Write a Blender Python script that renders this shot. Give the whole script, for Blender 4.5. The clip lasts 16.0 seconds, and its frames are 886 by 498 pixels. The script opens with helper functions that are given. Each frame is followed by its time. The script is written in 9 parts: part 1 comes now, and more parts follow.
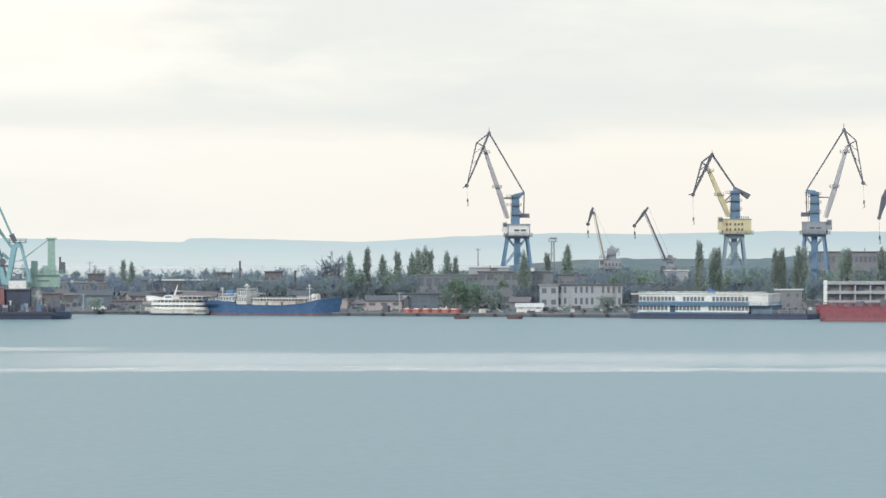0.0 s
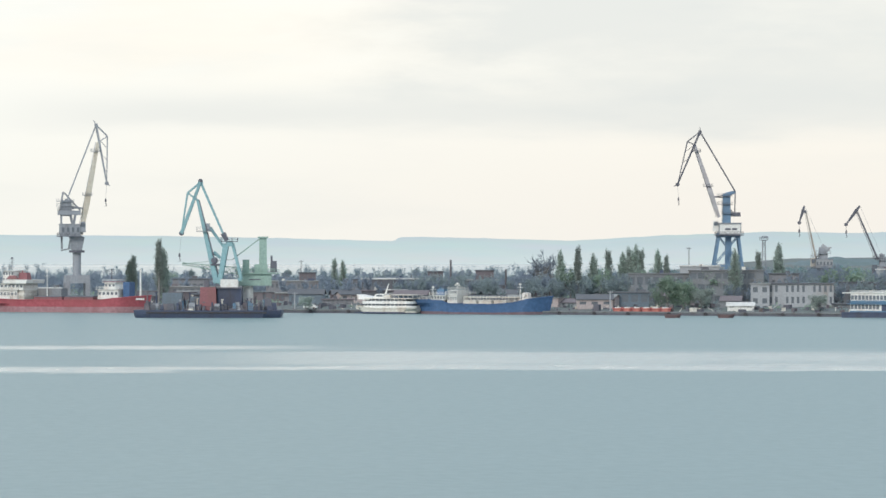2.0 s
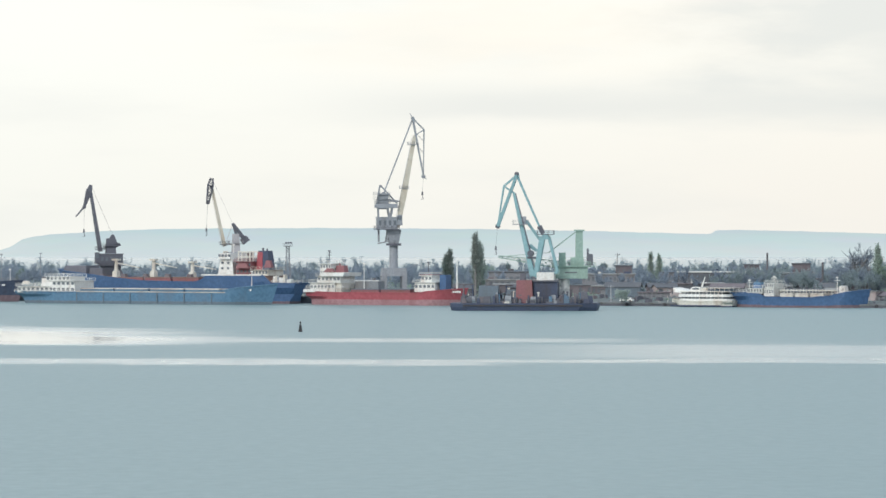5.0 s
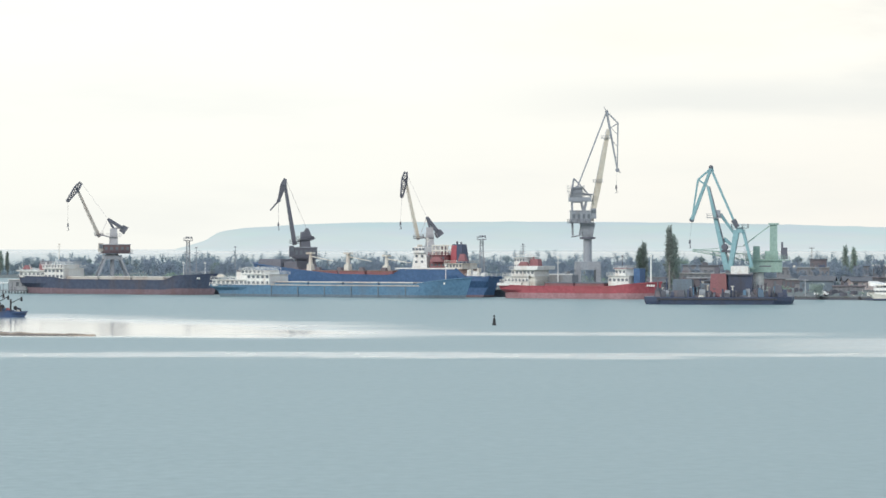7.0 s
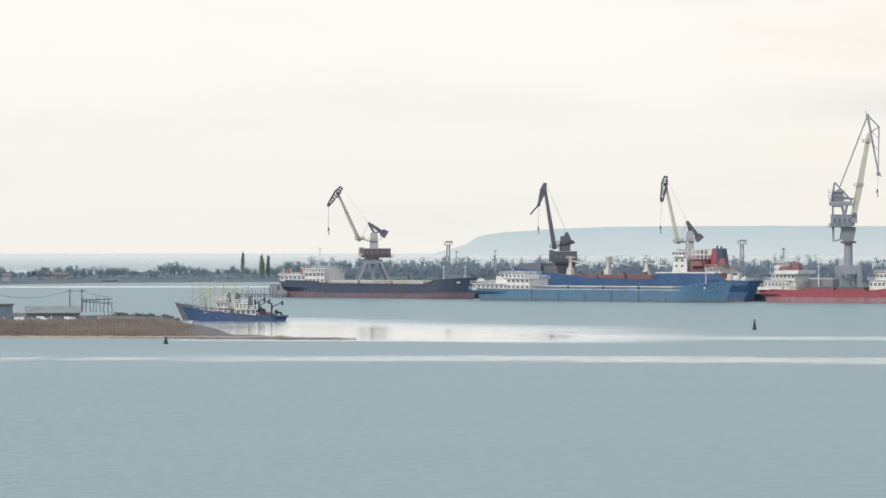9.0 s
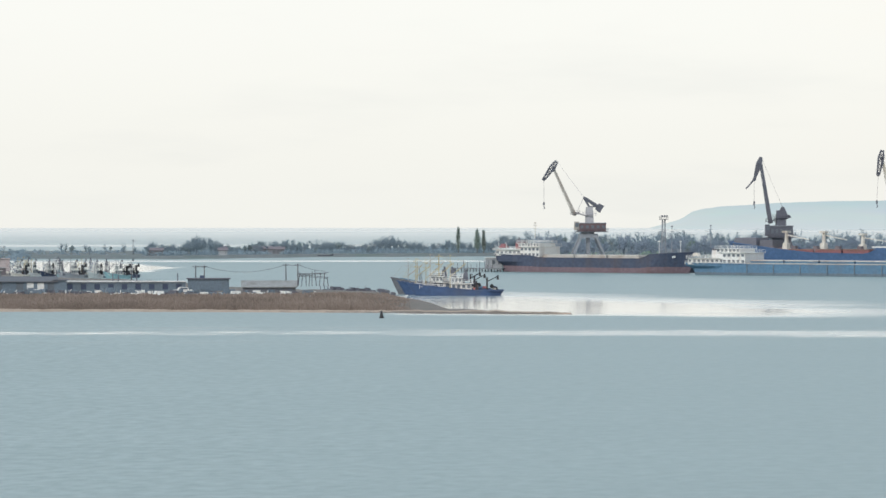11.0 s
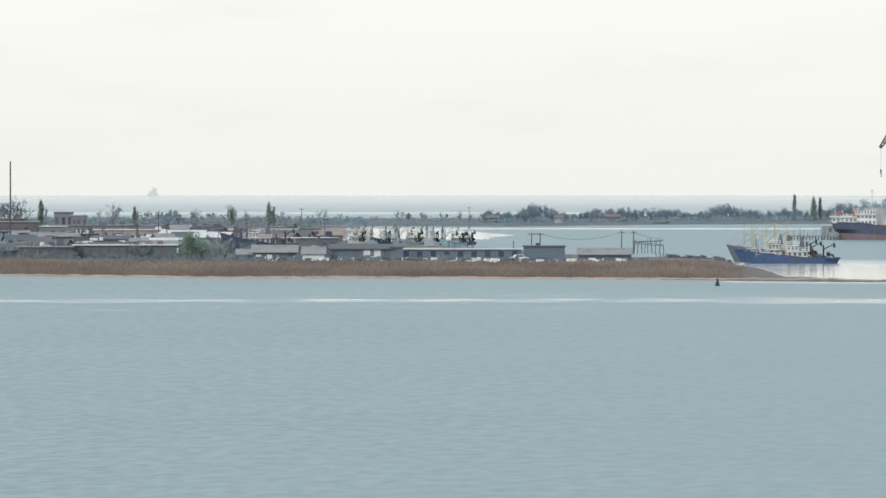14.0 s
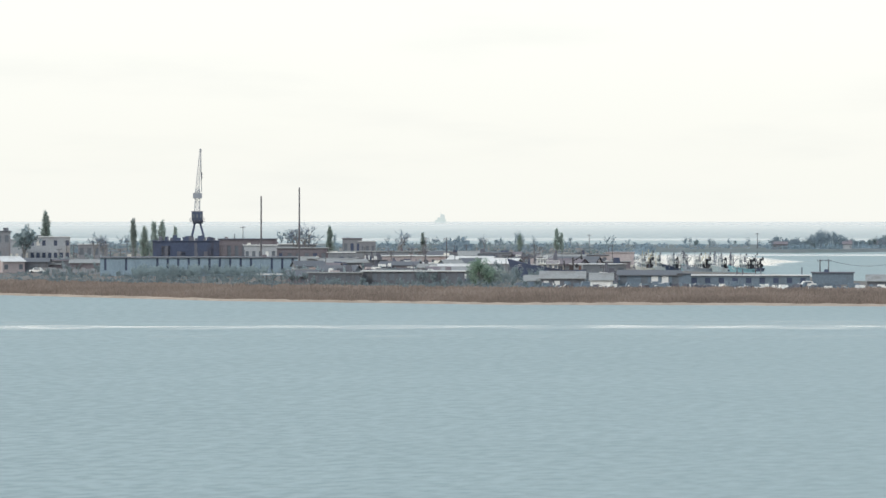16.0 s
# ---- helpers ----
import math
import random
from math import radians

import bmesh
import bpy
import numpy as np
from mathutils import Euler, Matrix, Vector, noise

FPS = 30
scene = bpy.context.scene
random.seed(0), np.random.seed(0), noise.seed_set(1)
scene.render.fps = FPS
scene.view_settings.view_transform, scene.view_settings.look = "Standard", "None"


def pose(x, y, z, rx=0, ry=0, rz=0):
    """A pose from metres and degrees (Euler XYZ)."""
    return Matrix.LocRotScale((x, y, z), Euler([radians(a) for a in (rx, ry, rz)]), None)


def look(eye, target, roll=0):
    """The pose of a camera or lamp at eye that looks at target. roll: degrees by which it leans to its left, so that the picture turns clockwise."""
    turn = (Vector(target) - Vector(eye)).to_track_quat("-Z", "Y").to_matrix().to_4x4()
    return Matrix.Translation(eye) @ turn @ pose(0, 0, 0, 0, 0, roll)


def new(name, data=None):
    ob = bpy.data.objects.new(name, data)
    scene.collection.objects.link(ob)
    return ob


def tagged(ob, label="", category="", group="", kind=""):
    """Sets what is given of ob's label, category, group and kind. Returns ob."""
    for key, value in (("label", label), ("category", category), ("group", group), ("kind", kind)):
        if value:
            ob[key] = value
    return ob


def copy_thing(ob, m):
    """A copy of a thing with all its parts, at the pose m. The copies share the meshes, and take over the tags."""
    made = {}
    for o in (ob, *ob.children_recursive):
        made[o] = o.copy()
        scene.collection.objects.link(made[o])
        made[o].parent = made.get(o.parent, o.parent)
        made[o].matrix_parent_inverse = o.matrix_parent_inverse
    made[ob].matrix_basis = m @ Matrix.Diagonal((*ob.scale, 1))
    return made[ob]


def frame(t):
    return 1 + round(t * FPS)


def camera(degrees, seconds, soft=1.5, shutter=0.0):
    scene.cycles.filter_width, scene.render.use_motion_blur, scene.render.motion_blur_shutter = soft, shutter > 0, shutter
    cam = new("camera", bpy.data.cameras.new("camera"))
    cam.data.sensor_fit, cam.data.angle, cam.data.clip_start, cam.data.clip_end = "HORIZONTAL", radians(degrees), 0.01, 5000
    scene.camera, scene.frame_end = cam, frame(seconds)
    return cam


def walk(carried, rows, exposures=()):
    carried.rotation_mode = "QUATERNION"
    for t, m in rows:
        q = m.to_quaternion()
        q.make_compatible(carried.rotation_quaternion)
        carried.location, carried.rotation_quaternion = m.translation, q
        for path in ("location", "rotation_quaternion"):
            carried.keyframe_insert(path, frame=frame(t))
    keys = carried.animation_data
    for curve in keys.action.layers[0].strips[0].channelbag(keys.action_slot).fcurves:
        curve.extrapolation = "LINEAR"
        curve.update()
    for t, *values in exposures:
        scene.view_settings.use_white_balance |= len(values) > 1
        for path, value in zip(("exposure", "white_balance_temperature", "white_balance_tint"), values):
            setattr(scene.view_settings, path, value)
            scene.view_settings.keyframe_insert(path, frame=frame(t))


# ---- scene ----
# ---------------------------------------------------------------- camera
cam = camera(11.0, 16.0, soft=1.55)
EYE = 22.0
# seconds, tilt above level, turn to the left (degrees)
PATH = [
    (0.0, -0.0705, 0.0000),
    (0.5, -0.1281, 0.6667),
    (1.0, -0.0953, 1.2920),
    (1.5, -0.0598, 1.9610),
    (2.0, -0.0855, 2.6235),
    (2.5, -0.0496, 3.3107),
    (3.0, -0.1173, 4.0332),
    (3.5, -0.2049, 4.7633),
    (4.0, -0.1286, 5.4100),
    (4.2, -0.1081, 5.6474),
    (6.3, -0.3268, 8.1345),
    (6.5, -0.3147, 8.4008),
    (7.0, -0.2529, 8.9734),
    (7.5, 0.0166, 9.7144),
    (8.0, -0.0817, 10.8251),
    (8.5, -0.2126, 11.5107),
    (9.0, -0.2010, 12.2093),
    (9.2, -0.1765, 12.4565),
    (11.5, -0.6620, 15.6062),
    (12.0, -0.7715, 16.3610),
    (12.5, -0.7055, 17.2752),
    (13.0, -0.7695, 17.9737),
    (13.5, -0.8116, 18.3989),
    (14.0, -0.9241, 19.0699),
    (14.5, -0.9549, 20.0914),
    (15.0, -0.6045, 21.1031),
    (15.5, -0.6640, 21.9765),
    (16.0, -0.5975, 22.6525),
]
walk(cam, [(t, pose(0, 0, EYE, 90 + tilt, 0, turn)) for t, tilt, turn in PATH], [(0, -0.02, 6500, 10), (2.5, -0.06, 6500, 10), (4.2, -0.06, 6500, 10), (6.3, -0.03, 6500, 10), (7.2, 0.0, 6500, 10), (8.0, -0.10, 6600, 12.5), (9.2, -0.12, 6600, 12.5), (11.3, -0.12, 6500, 10.5), (13, -0.12, 6500, 10), (14.5, -0.10, 6500, 10), (16, -0.03, 6500, 10)])

# ---------------------------------------------------------------- world and sun
SUN_TURN, SUN_HEIGHT = radians(-153), radians(33)
world = bpy.data.worlds.new("overcast_sky")
scene.world = world
world.use_nodes = True
wn, wl = world.node_tree.nodes, world.node_tree.links
wn.clear()
w_out = wn.new("ShaderNodeOutputWorld")
w_bg = wn.new("ShaderNodeBackground")
w_sky = wn.new("ShaderNodeTexSky")
w_sky.sky_type = "NISHITA"
w_sky.sun_disc = False
w_sky.sun_elevation, w_sky.sun_rotation = SUN_HEIGHT, SUN_TURN
w_tc = wn.new("ShaderNodeTexCoord")
w_sep = wn.new("ShaderNodeSeparateXYZ")
wl.new(w_tc.outputs["Generated"], w_sep.inputs["Vector"])


def sky_math(op, a, b):
    k = wn.new("ShaderNodeMath")
    k.operation = op
    for i, v in enumerate((a, b)):
        if isinstance(v, (int, float)):
            k.inputs[i].default_value = v
        else:
            wl.new(v, k.inputs[i])
    return k.outputs["Value"]


def sky_step(value, lo, hi):
    k = wn.new("ShaderNodeMapRange")
    k.interpolation_type = "SMOOTHSTEP"
    k.inputs["From Min"].default_value, k.inputs["From Max"].default_value = lo, hi
    wl.new(value, k.inputs["Value"])
    return k.outputs["Result"]


def sky_mix(fac, a, b):
    k = wn.new("ShaderNodeMixRGB")
    for i, v in ((0, fac), (1, a), (2, b)):
        if isinstance(v, tuple):
            k.inputs[i].default_value = (*v, 1)
        else:
            wl.new(v, k.inputs[i])
    return k.outputs["Color"]


def sky_noise(wide, tall, detail, shift):
    """Cloud noise: wide and tall are cells per radian round the horizon and upwards."""
    c = wn.new("ShaderNodeCombineXYZ")
    wl.new(sky_math("MULTIPLY", sky_turn, wide), c.inputs["X"])
    wl.new(sky_math("MULTIPLY", sky_z, tall), c.inputs["Y"])
    c.inputs["Z"].default_value = shift
    k = wn.new("ShaderNodeTexNoise")
    k.inputs["Scale"].default_value = 1.0
    k.inputs["Detail"].default_value = detail
    k.inputs["Roughness"].default_value = 0.55
    wl.new(c.outputs["Vector"], k.inputs["Vector"])
    return k.outputs["Fac"]


sky_z = w_sep.outputs["Z"]
sky_turn = sky_math("ARCTAN2", w_sep.outputs["X"], w_sep.outputs["Y"])
cloud = sky_noise(11.0, 62.0, 6, 0.0)
puff = sky_noise(24.0, 90.0, 5, 4.3)
wave = sky_math("MULTIPLY", sky_math("SUBTRACT", cloud, 0.5), 0.016)
height = sky_math("ADD", sky_z, wave)
# a long thin grey bank low over the port
bank = sky_math("MULTIPLY", sky_math("MULTIPLY", sky_step(height, 0.0205, 0.0265), sky_math("SUBTRACT", 1.0, sky_step(height, 0.0275, 0.0365))), sky_step(sky_turn, -0.165, -0.10))
# a broad grey mass above it, to the right of a bright gap
edge = sky_math("ADD", sky_turn, sky_math("MULTIPLY", sky_math("SUBTRACT", puff, 0.5), 0.11))
mass = sky_math("MULTIPLY", sky_math("MULTIPLY", sky_step(edge, -0.085, -0.025), sky_step(height, 0.024, 0.036)), sky_math("ADD", sky_math("MULTIPLY", sky_step(puff, 0.25, 0.62), 0.5), 0.5))
grey = sky_math("MINIMUM", sky_math("ADD", sky_math("MULTIPLY", bank, 0.60), sky_math("MULTIPLY", mass, 0.80)), 1.0)
grey = sky_math("ADD", grey, sky_math("MULTIPLY", sky_step(cloud, 0.48, 0.72), 0.22))
right = sky_step(sky_turn, -0.22, 0.06)
low = sky_mix(right, (0.935, 0.94, 0.885), (0.92, 0.88, 0.815))
top = sky_mix(right, (0.975, 0.98, 0.935), (0.97, 0.945, 0.87))
clear = sky_mix(sky_step(sky_z, 0.004, 0.046), low, top)
# sunlit cream cloud above the bank
cream = sky_math("MULTIPLY", sky_math("MULTIPLY", sky_step(sky_turn, -0.20, -0.10), sky_step(height, 0.030, 0.042)), sky_math("MULTIPLY", sky_step(puff, 0.30, 0.62), 0.85))
clear = sky_mix(cream, clear, (1.0, 0.95, 0.86))
veil = sky_mix(grey, clear, (0.745, 0.77, 0.76))
upper = sky_mix(right, (0.71, 0.81, 0.91), (0.70, 0.83, 0.97))
w_add = wn.new("ShaderNodeMixRGB")
w_add.blend_type = "ADD"
w_add.inputs["Fac"].default_value = 0.012
wl.new(sky_mix(sky_step(sky_z, 0.06, 0.5), veil, upper), w_add.inputs["Color1"])
wl.new(w_sky.outputs["Color"], w_add.inputs["Color2"])
wl.new(w_add.outputs["Color"], w_bg.inputs["Color"])
w_bg.inputs["Strength"].default_value = 1.0
wl.new(w_bg.outputs["Background"], w_out.inputs["Surface"])

sun_data = bpy.data.lights.new("sun", "SUN")
sun_data.energy, sun_data.angle, sun_data.color = 1.7, radians(14), (1.0, 0.97, 0.92)
sun = new("sun", sun_data)
sun.matrix_world = look((-900, -300, 1150), (-100, 1300, 0))


# ---------------------------------------------------------------- materials
def lin(r, g, b):
    return tuple(((c / 255 + 0.055) / 1.055) ** 2.4 if c > 10 else c / 255 / 12.92 for c in (r, g, b))


# Share of grey mixed into every weathered colour to stand for distance haze.
HAZE_FADE = 0.28


def weathered(name, rgb, rough=0.7, metal=0.0, stain=(95, 70, 55), amount=0.35, size=1.0, bump=0.15, objectwise=0.0):
    """A painted or raw surface: fine grain, broad fading, stains or rust in patches, and haze greyed into the colour.
    """
    m = bpy.data.materials.new(name)
    m.use_nodes = True
    n, l = m.node_tree.nodes, m.node_tree.links
    b = n["Principled BSDF"]
    b.inputs["Roughness"].default_value = rough
    b.inputs["Metallic"].default_value = metal
    tc = n.new("ShaderNodeTexCoord")
    big = n.new("ShaderNodeTexNoise")
    big.inputs["Scale"].default_value = 0.22 / size
    big.inputs["Detail"].default_value = 6
    big.inputs["Roughness"].default_value = 0.65
    stretch = n.new("ShaderNodeMapping")
    stretch.inputs["Scale"].default_value = (1.0, 1.0, 0.35)
    fine = n.new("ShaderNodeTexNoise")
    fine.inputs["Scale"].default_value = 2.2 / size
    fine.inputs["Detail"].default_value = 5
    l.new(tc.outputs["Object"], stretch.inputs["Vector"])
    l.new(stretch.outputs["Vector"], big.inputs["Vector"])
    l.new(tc.outputs["Object"], fine.inputs["Vector"])
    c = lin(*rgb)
    # haze is put into the colour by pulling it towards its own grey
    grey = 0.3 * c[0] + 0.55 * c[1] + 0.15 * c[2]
    c = [v * (1 - HAZE_FADE) + grey * HAZE_FADE for v in c]
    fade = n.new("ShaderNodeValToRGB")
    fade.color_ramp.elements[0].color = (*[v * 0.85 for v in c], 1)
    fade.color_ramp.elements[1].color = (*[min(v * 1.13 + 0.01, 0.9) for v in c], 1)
    fade.color_ramp.elements[0].position, fade.color_ramp.elements[1].position = 0.3, 0.7
    l.new(fine.outputs["Fac"], fade.inputs["Fac"])
    mask = n.new("ShaderNodeMapRange")
    mask.inputs["From Min"].default_value, mask.inputs["From Max"].default_value = 0.50, 0.70
    mask.inputs["To Max"].default_value = amount * 2
    mask.clamp = True
    l.new(big.outputs["Fac"], mask.inputs["Value"])
    mix = n.new("ShaderNodeMixRGB")
    mix.inputs["Color2"].default_value = (*lin(*stain), 1)
    l.new(mask.outputs["Result"], mix.inputs["Fac"])
    l.new(fade.outputs["Color"], mix.inputs["Color1"])
    last = mix
    if objectwise:
        info = n.new("ShaderNodeObjectInfo")
        vary = n.new("ShaderNodeHueSaturation")
        shade = n.new("ShaderNodeMapRange")
        shade.inputs["To Min"].default_value, shade.inputs["To Max"].default_value = 1 - objectwise, 1 + objectwise
        l.new(info.outputs["Random"], shade.inputs["Value"])
        l.new(shade.outputs["Result"], vary.inputs["Value"])
        l.new(mix.outputs["Color"], vary.inputs["Color"])
        last = vary
    l.new(last.outputs["Color"], b.inputs["Base Color"])
    if bump:
        bp = n.new("ShaderNodeBump")
        bp.inputs["Strength"].default_value = bump
        bp.inputs["Distance"].default_value = 0.1
        l.new(fine.outputs["Fac"], bp.inputs["Height"])
        l.new(bp.outputs["Normal"], b.inputs["Normal"])
    return m


def leafy(name, low, high, patch=0.0):
    """Foliage, twigs or reeds: the colour changes from clump to clump and from plant to plant."""
    m = bpy.data.materials.new(name)
    m.use_nodes = True
    n, l = m.node_tree.nodes, m.node_tree.links
    b = n["Principled BSDF"]
    b.inputs["Roughness"].default_value = 0.85
    geo = n.new("ShaderNodeNewGeometry")
    ramp = n.new("ShaderNodeValToRGB")
    ramp.color_ramp.elements[0].color = (*lin(*low), 1)
    ramp.color_ramp.elements[1].color = (*lin(*high), 1)
    info = n.new("ShaderNodeObjectInfo")
    shade = n.new("ShaderNodeMapRange")
    shade.inputs["To Min"].default_value, shade.inputs["To Max"].default_value = 0.8, 1.2
    hue = n.new("ShaderNodeHueSaturation")
    l.new(info.outputs["Random"], shade.inputs["Value"])
    l.new(shade.outputs["Result"], hue.inputs["Value"])
    l.new(geo.outputs["Random Per Island"], ramp.inputs["Fac"])
    l.new(ramp.outputs["Color"], hue.inputs["Color"])
    if patch:
        tc = n.new("ShaderNodeTexCoord")
        spread = n.new("ShaderNodeTexNoise")
        spread.inputs["Scale"].default_value = 0.045
        spread.inputs["Detail"].default_value = 5
        tone = n.new("ShaderNodeMapRange")
        tone.inputs["From Min"].default_value, tone.inputs["From Max"].default_value = 0.3, 0.7
        tone.inputs["To Min"].default_value, tone.inputs["To Max"].default_value = 1 - patch, 1 + patch
        l.new(tc.outputs["Object"], spread.inputs["Vector"])
        l.new(spread.outputs["Fac"], tone.inputs["Value"])
        l.new(tone.outputs["Result"], hue.inputs["Value"])
    l.new(hue.outputs["Color"], b.inputs["Base Color"])
    thin = n.new("ShaderNodeBsdfTranslucent")
    both = n.new("ShaderNodeMixShader")
    both.inputs["Fac"].default_value = 0.55
    l.new(hue.outputs["Color"], thin.inputs["Color"])
    l.new(b.outputs["BSDF"], both.inputs[1])
    l.new(thin.outputs["BSDF"], both.inputs[2])
    l.new(both.outputs["Shader"], n["Material Output"].inputs["Surface"])
    return m


def water_material():
    """Harbour water: rippled by wind, with long slicks of calm water lying across it."""
    m = bpy.data.materials.new("harbour_water")
    m.use_nodes = True
    n, l = m.node_tree.nodes, m.node_tree.links
    b = n["Principled BSDF"]
    b.inputs["IOR"].default_value = 1.33
    tc = n.new("ShaderNodeTexCoord")
    sep = n.new("ShaderNodeSeparateXYZ")
    l.new(tc.outputs["Object"], sep.inputs["Vector"])

    def math2(op, a, c):
        k = n.new("ShaderNodeMath")
        k.operation = op
        for i, v in enumerate((a, c)):
            if isinstance(v, (int, float)):
                k.inputs[i].default_value = v
            else:
                l.new(v, k.inputs[i])
        return k.outputs["Value"]

    # distance and bearing from the camera, so that the slicks fit its view
    far = math2("POWER", math2("ADD", math2("POWER", sep.outputs["X"], 2), math2("POWER", sep.outputs["Y"], 2)), 0.5)
    turn = math2("ARCTAN2", sep.outputs["X"], sep.outputs["Y"])
    comb = n.new("ShaderNodeCombineXYZ")
    l.new(math2("MULTIPLY", turn, 7.0), comb.inputs["X"])
    l.new(math2("MULTIPLY", far, 0.02), comb.inputs["Y"])
    streak = n.new("ShaderNodeTexNoise")
    streak.inputs["Scale"].default_value = 1.0
    streak.inputs["Detail"].default_value = 6
    streak.inputs["Roughness"].default_value = 0.6
    l.new(comb.outputs["Vector"], streak.inputs["Vector"])
    wob = math2("MULTIPLY", math2("SUBTRACT", streak.outputs["Fac"], 0.5), 1.0)

    def between(value, lo, hi, a=0.0, b=1.0):
        mr = n.new("ShaderNodeMapRange")
        mr.interpolation_type = "SMOOTHSTEP"
        mr.inputs["From Min"].default_value, mr.inputs["From Max"].default_value = lo, hi
        mr.inputs["To Min"].default_value, mr.inputs["To Max"].default_value = a, b
        l.new(value, mr.inputs["Value"])
        return mr.outputs["Result"]

    def slick(centre, half, strength, bend=0.0, ragged=1.2, crisp=0.72):
        off = math2("SUBTRACT", far, centre)
        if bend:
            off = math2("SUBTRACT", off, math2("MULTIPLY", turn, bend))
        rel = math2("ADD", math2("DIVIDE", math2("ABSOLUTE", off, 0), half), math2("MULTIPLY", wob, ragged))
        return between(rel, crisp, 1.12, strength, 0.0)

    ruffle = n.new("ShaderNodeTexNoise")
    ruffle.inputs["Scale"].default_value = 1.0
    ruffle.inputs["Detail"].default_value = 5
    ruffle_map = n.new("ShaderNodeMapping")
    ruffle_map.inputs["Scale"].default_value = (0.3, 0.07, 1)
    l.new(tc.outputs["Object"], ruffle_map.inputs["Vector"])
    l.new(ruffle_map.outputs["Vector"], ruffle.inputs["Vector"])
    broken = between(ruffle.outputs["Fac"], 0.34, 0.60, 0.62, 1.1)
    patchy = n.new("ShaderNodeTexNoise")
    patchy.inputs["Scale"].default_value = 1.0
    patchy.inputs["Detail"].default_value = 4
    along = n.new("ShaderNodeCombineXYZ")
    l.new(math2("MULTIPLY", turn, 30.0), along.inputs["X"])
    l.new(math2("MULTIPLY", far, 0.045), along.inputs["Y"])
    l.new(along.outputs["Vector"], patchy.inputs["Vector"])
    worn = between(patchy.outputs["Fac"], 0.36, 0.60, 0.12, 1.0)
    streaky = n.new("ShaderNodeTexNoise")
    streaky.inputs["Scale"].default_value = 1.0
    streaky.inputs["Detail"].default_value = 5
    fine_along = n.new("ShaderNodeCombineXYZ")
    l.new(math2("MULTIPLY", turn, 55.0), fine_along.inputs["X"])
    l.new(math2("MULTIPLY", far, 0.22), fine_along.inputs["Y"])
    l.new(fine_along.outputs["Vector"], streaky.inputs["Vector"])
    shred = between(streaky.outputs["Fac"], 0.36, 0.60, 0.35, 1.1)
    open_side = between(turn, -0.285, -0.245)
    port_side = between(turn, -0.125, -0.05)
    # the main slick across the harbour, the paler sheet beyond it before the quay
    calm = math2("MULTIPLY", math2("MULTIPLY", math2("MULTIPLY", slick(803, 25, 0.50, 0, 3.4, 0.3), broken), between(streaky.outputs["Fac"], 0.34, 0.58, 0.55, 1.08)), open_side)
    sheet = math2("MULTIPLY", slick(876, 74, 0.38, 0, 2.0, 0.25), math2("MULTIPLY", between(ruffle.outputs["Fac"], 0.3, 0.62, 0.7, 1.05), port_side))
    calm = math2("MAXIMUM", calm, sheet)
    tail = math2("MULTIPLY", slick(952, 20, 0.40, -60, 2.4, 0.15), math2("MULTIPLY", between(turn, -0.26, -0.20), between(turn, -0.10, -0.06, 1.0, 0.0)))
    calm = math2("MAXIMUM", calm, tail)
    # thin wind lines before the reeds
    lines = math2("MULTIPLY", slick(806, 15, 0.62, 0, 2.6, 0.2), between(streaky.outputs["Fac"], 0.42, 0.62, 0.08, 1.1))
    lines = math2("MAXIMUM", math2("MULTIPLY", lines, between(patchy.outputs["Fac"], 0.3, 0.5, 0.45, 1.0)), math2("MULTIPLY", math2("MAXIMUM", slick(757, 4, 0.18, 20, 2.4, 0.2), slick(846, 6, 0.16, 15, 2.4, 0.2)), worn))
    calm = math2("MAXIMUM", calm, math2("MULTIPLY", lines, math2("SUBTRACT", 1.0, open_side)))
    # the far strait is mirror-brightened outwards to stand for pale haze
    strait = n.new("ShaderNodeMapRange")
    strait.interpolation_type = "SMOOTHSTEP"
    strait.inputs["From Min"].default_value, strait.inputs["From Max"].default_value = 2100, 4600
    strait.inputs["To Min"].default_value, strait.inputs["To Max"].default_value = 0.10, 0.62
    l.new(math2("ADD", far, math2("MULTIPLY", wob, 900)), strait.inputs["Value"])
    calm = math2("MAXIMUM", calm, math2("MULTIPLY", strait.outputs["Result"], math2("GREATER_THAN", far, 2250)))
    calm = math2("MAXIMUM", calm, slick(2640, 90, 0.5, 0))
    calm = math2("MAXIMUM", calm, slick(1880, 26, 0.6, 0))
    # the sheltered water behind the sandy point
    lee_far = n.new("ShaderNodeMapRange")
    lee_far.interpolation_type = "SMOOTHSTEP"
    lee_far.inputs["From Min"].default_value, lee_far.inputs["From Max"].default_value = 1063, 1214
    lee_far.inputs["To Min"].default_value, lee_far.inputs["To Max"].default_value = 1.0, 0.0
    slant = math2("MULTIPLY", math2("MAXIMUM", math2("SUBTRACT", turn, -0.2406), 0.0), 1700.0)
    l.new(math2("ADD", math2("ADD", far, slant), math2("MULTIPLY", wob, 150)), lee_far.inputs["Value"])
    lee_near = n.new("ShaderNodeMapRange")
    lee_near.interpolation_type = "SMOOTHSTEP"
    lee_near.inputs["From Min"].default_value, lee_near.inputs["From Max"].default_value = 925, 965
    l.new(math2("ADD", far, math2("MULTIPLY", wob, 120)), lee_near.inputs["Value"])
    lee_turn = n.new("ShaderNodeMapRange")
    lee_turn.interpolation_type = "SMOOTHSTEP"
    lee_turn.inputs["From Min"].default_value, lee_turn.inputs["From Max"].default_value = -0.1988, -0.1376
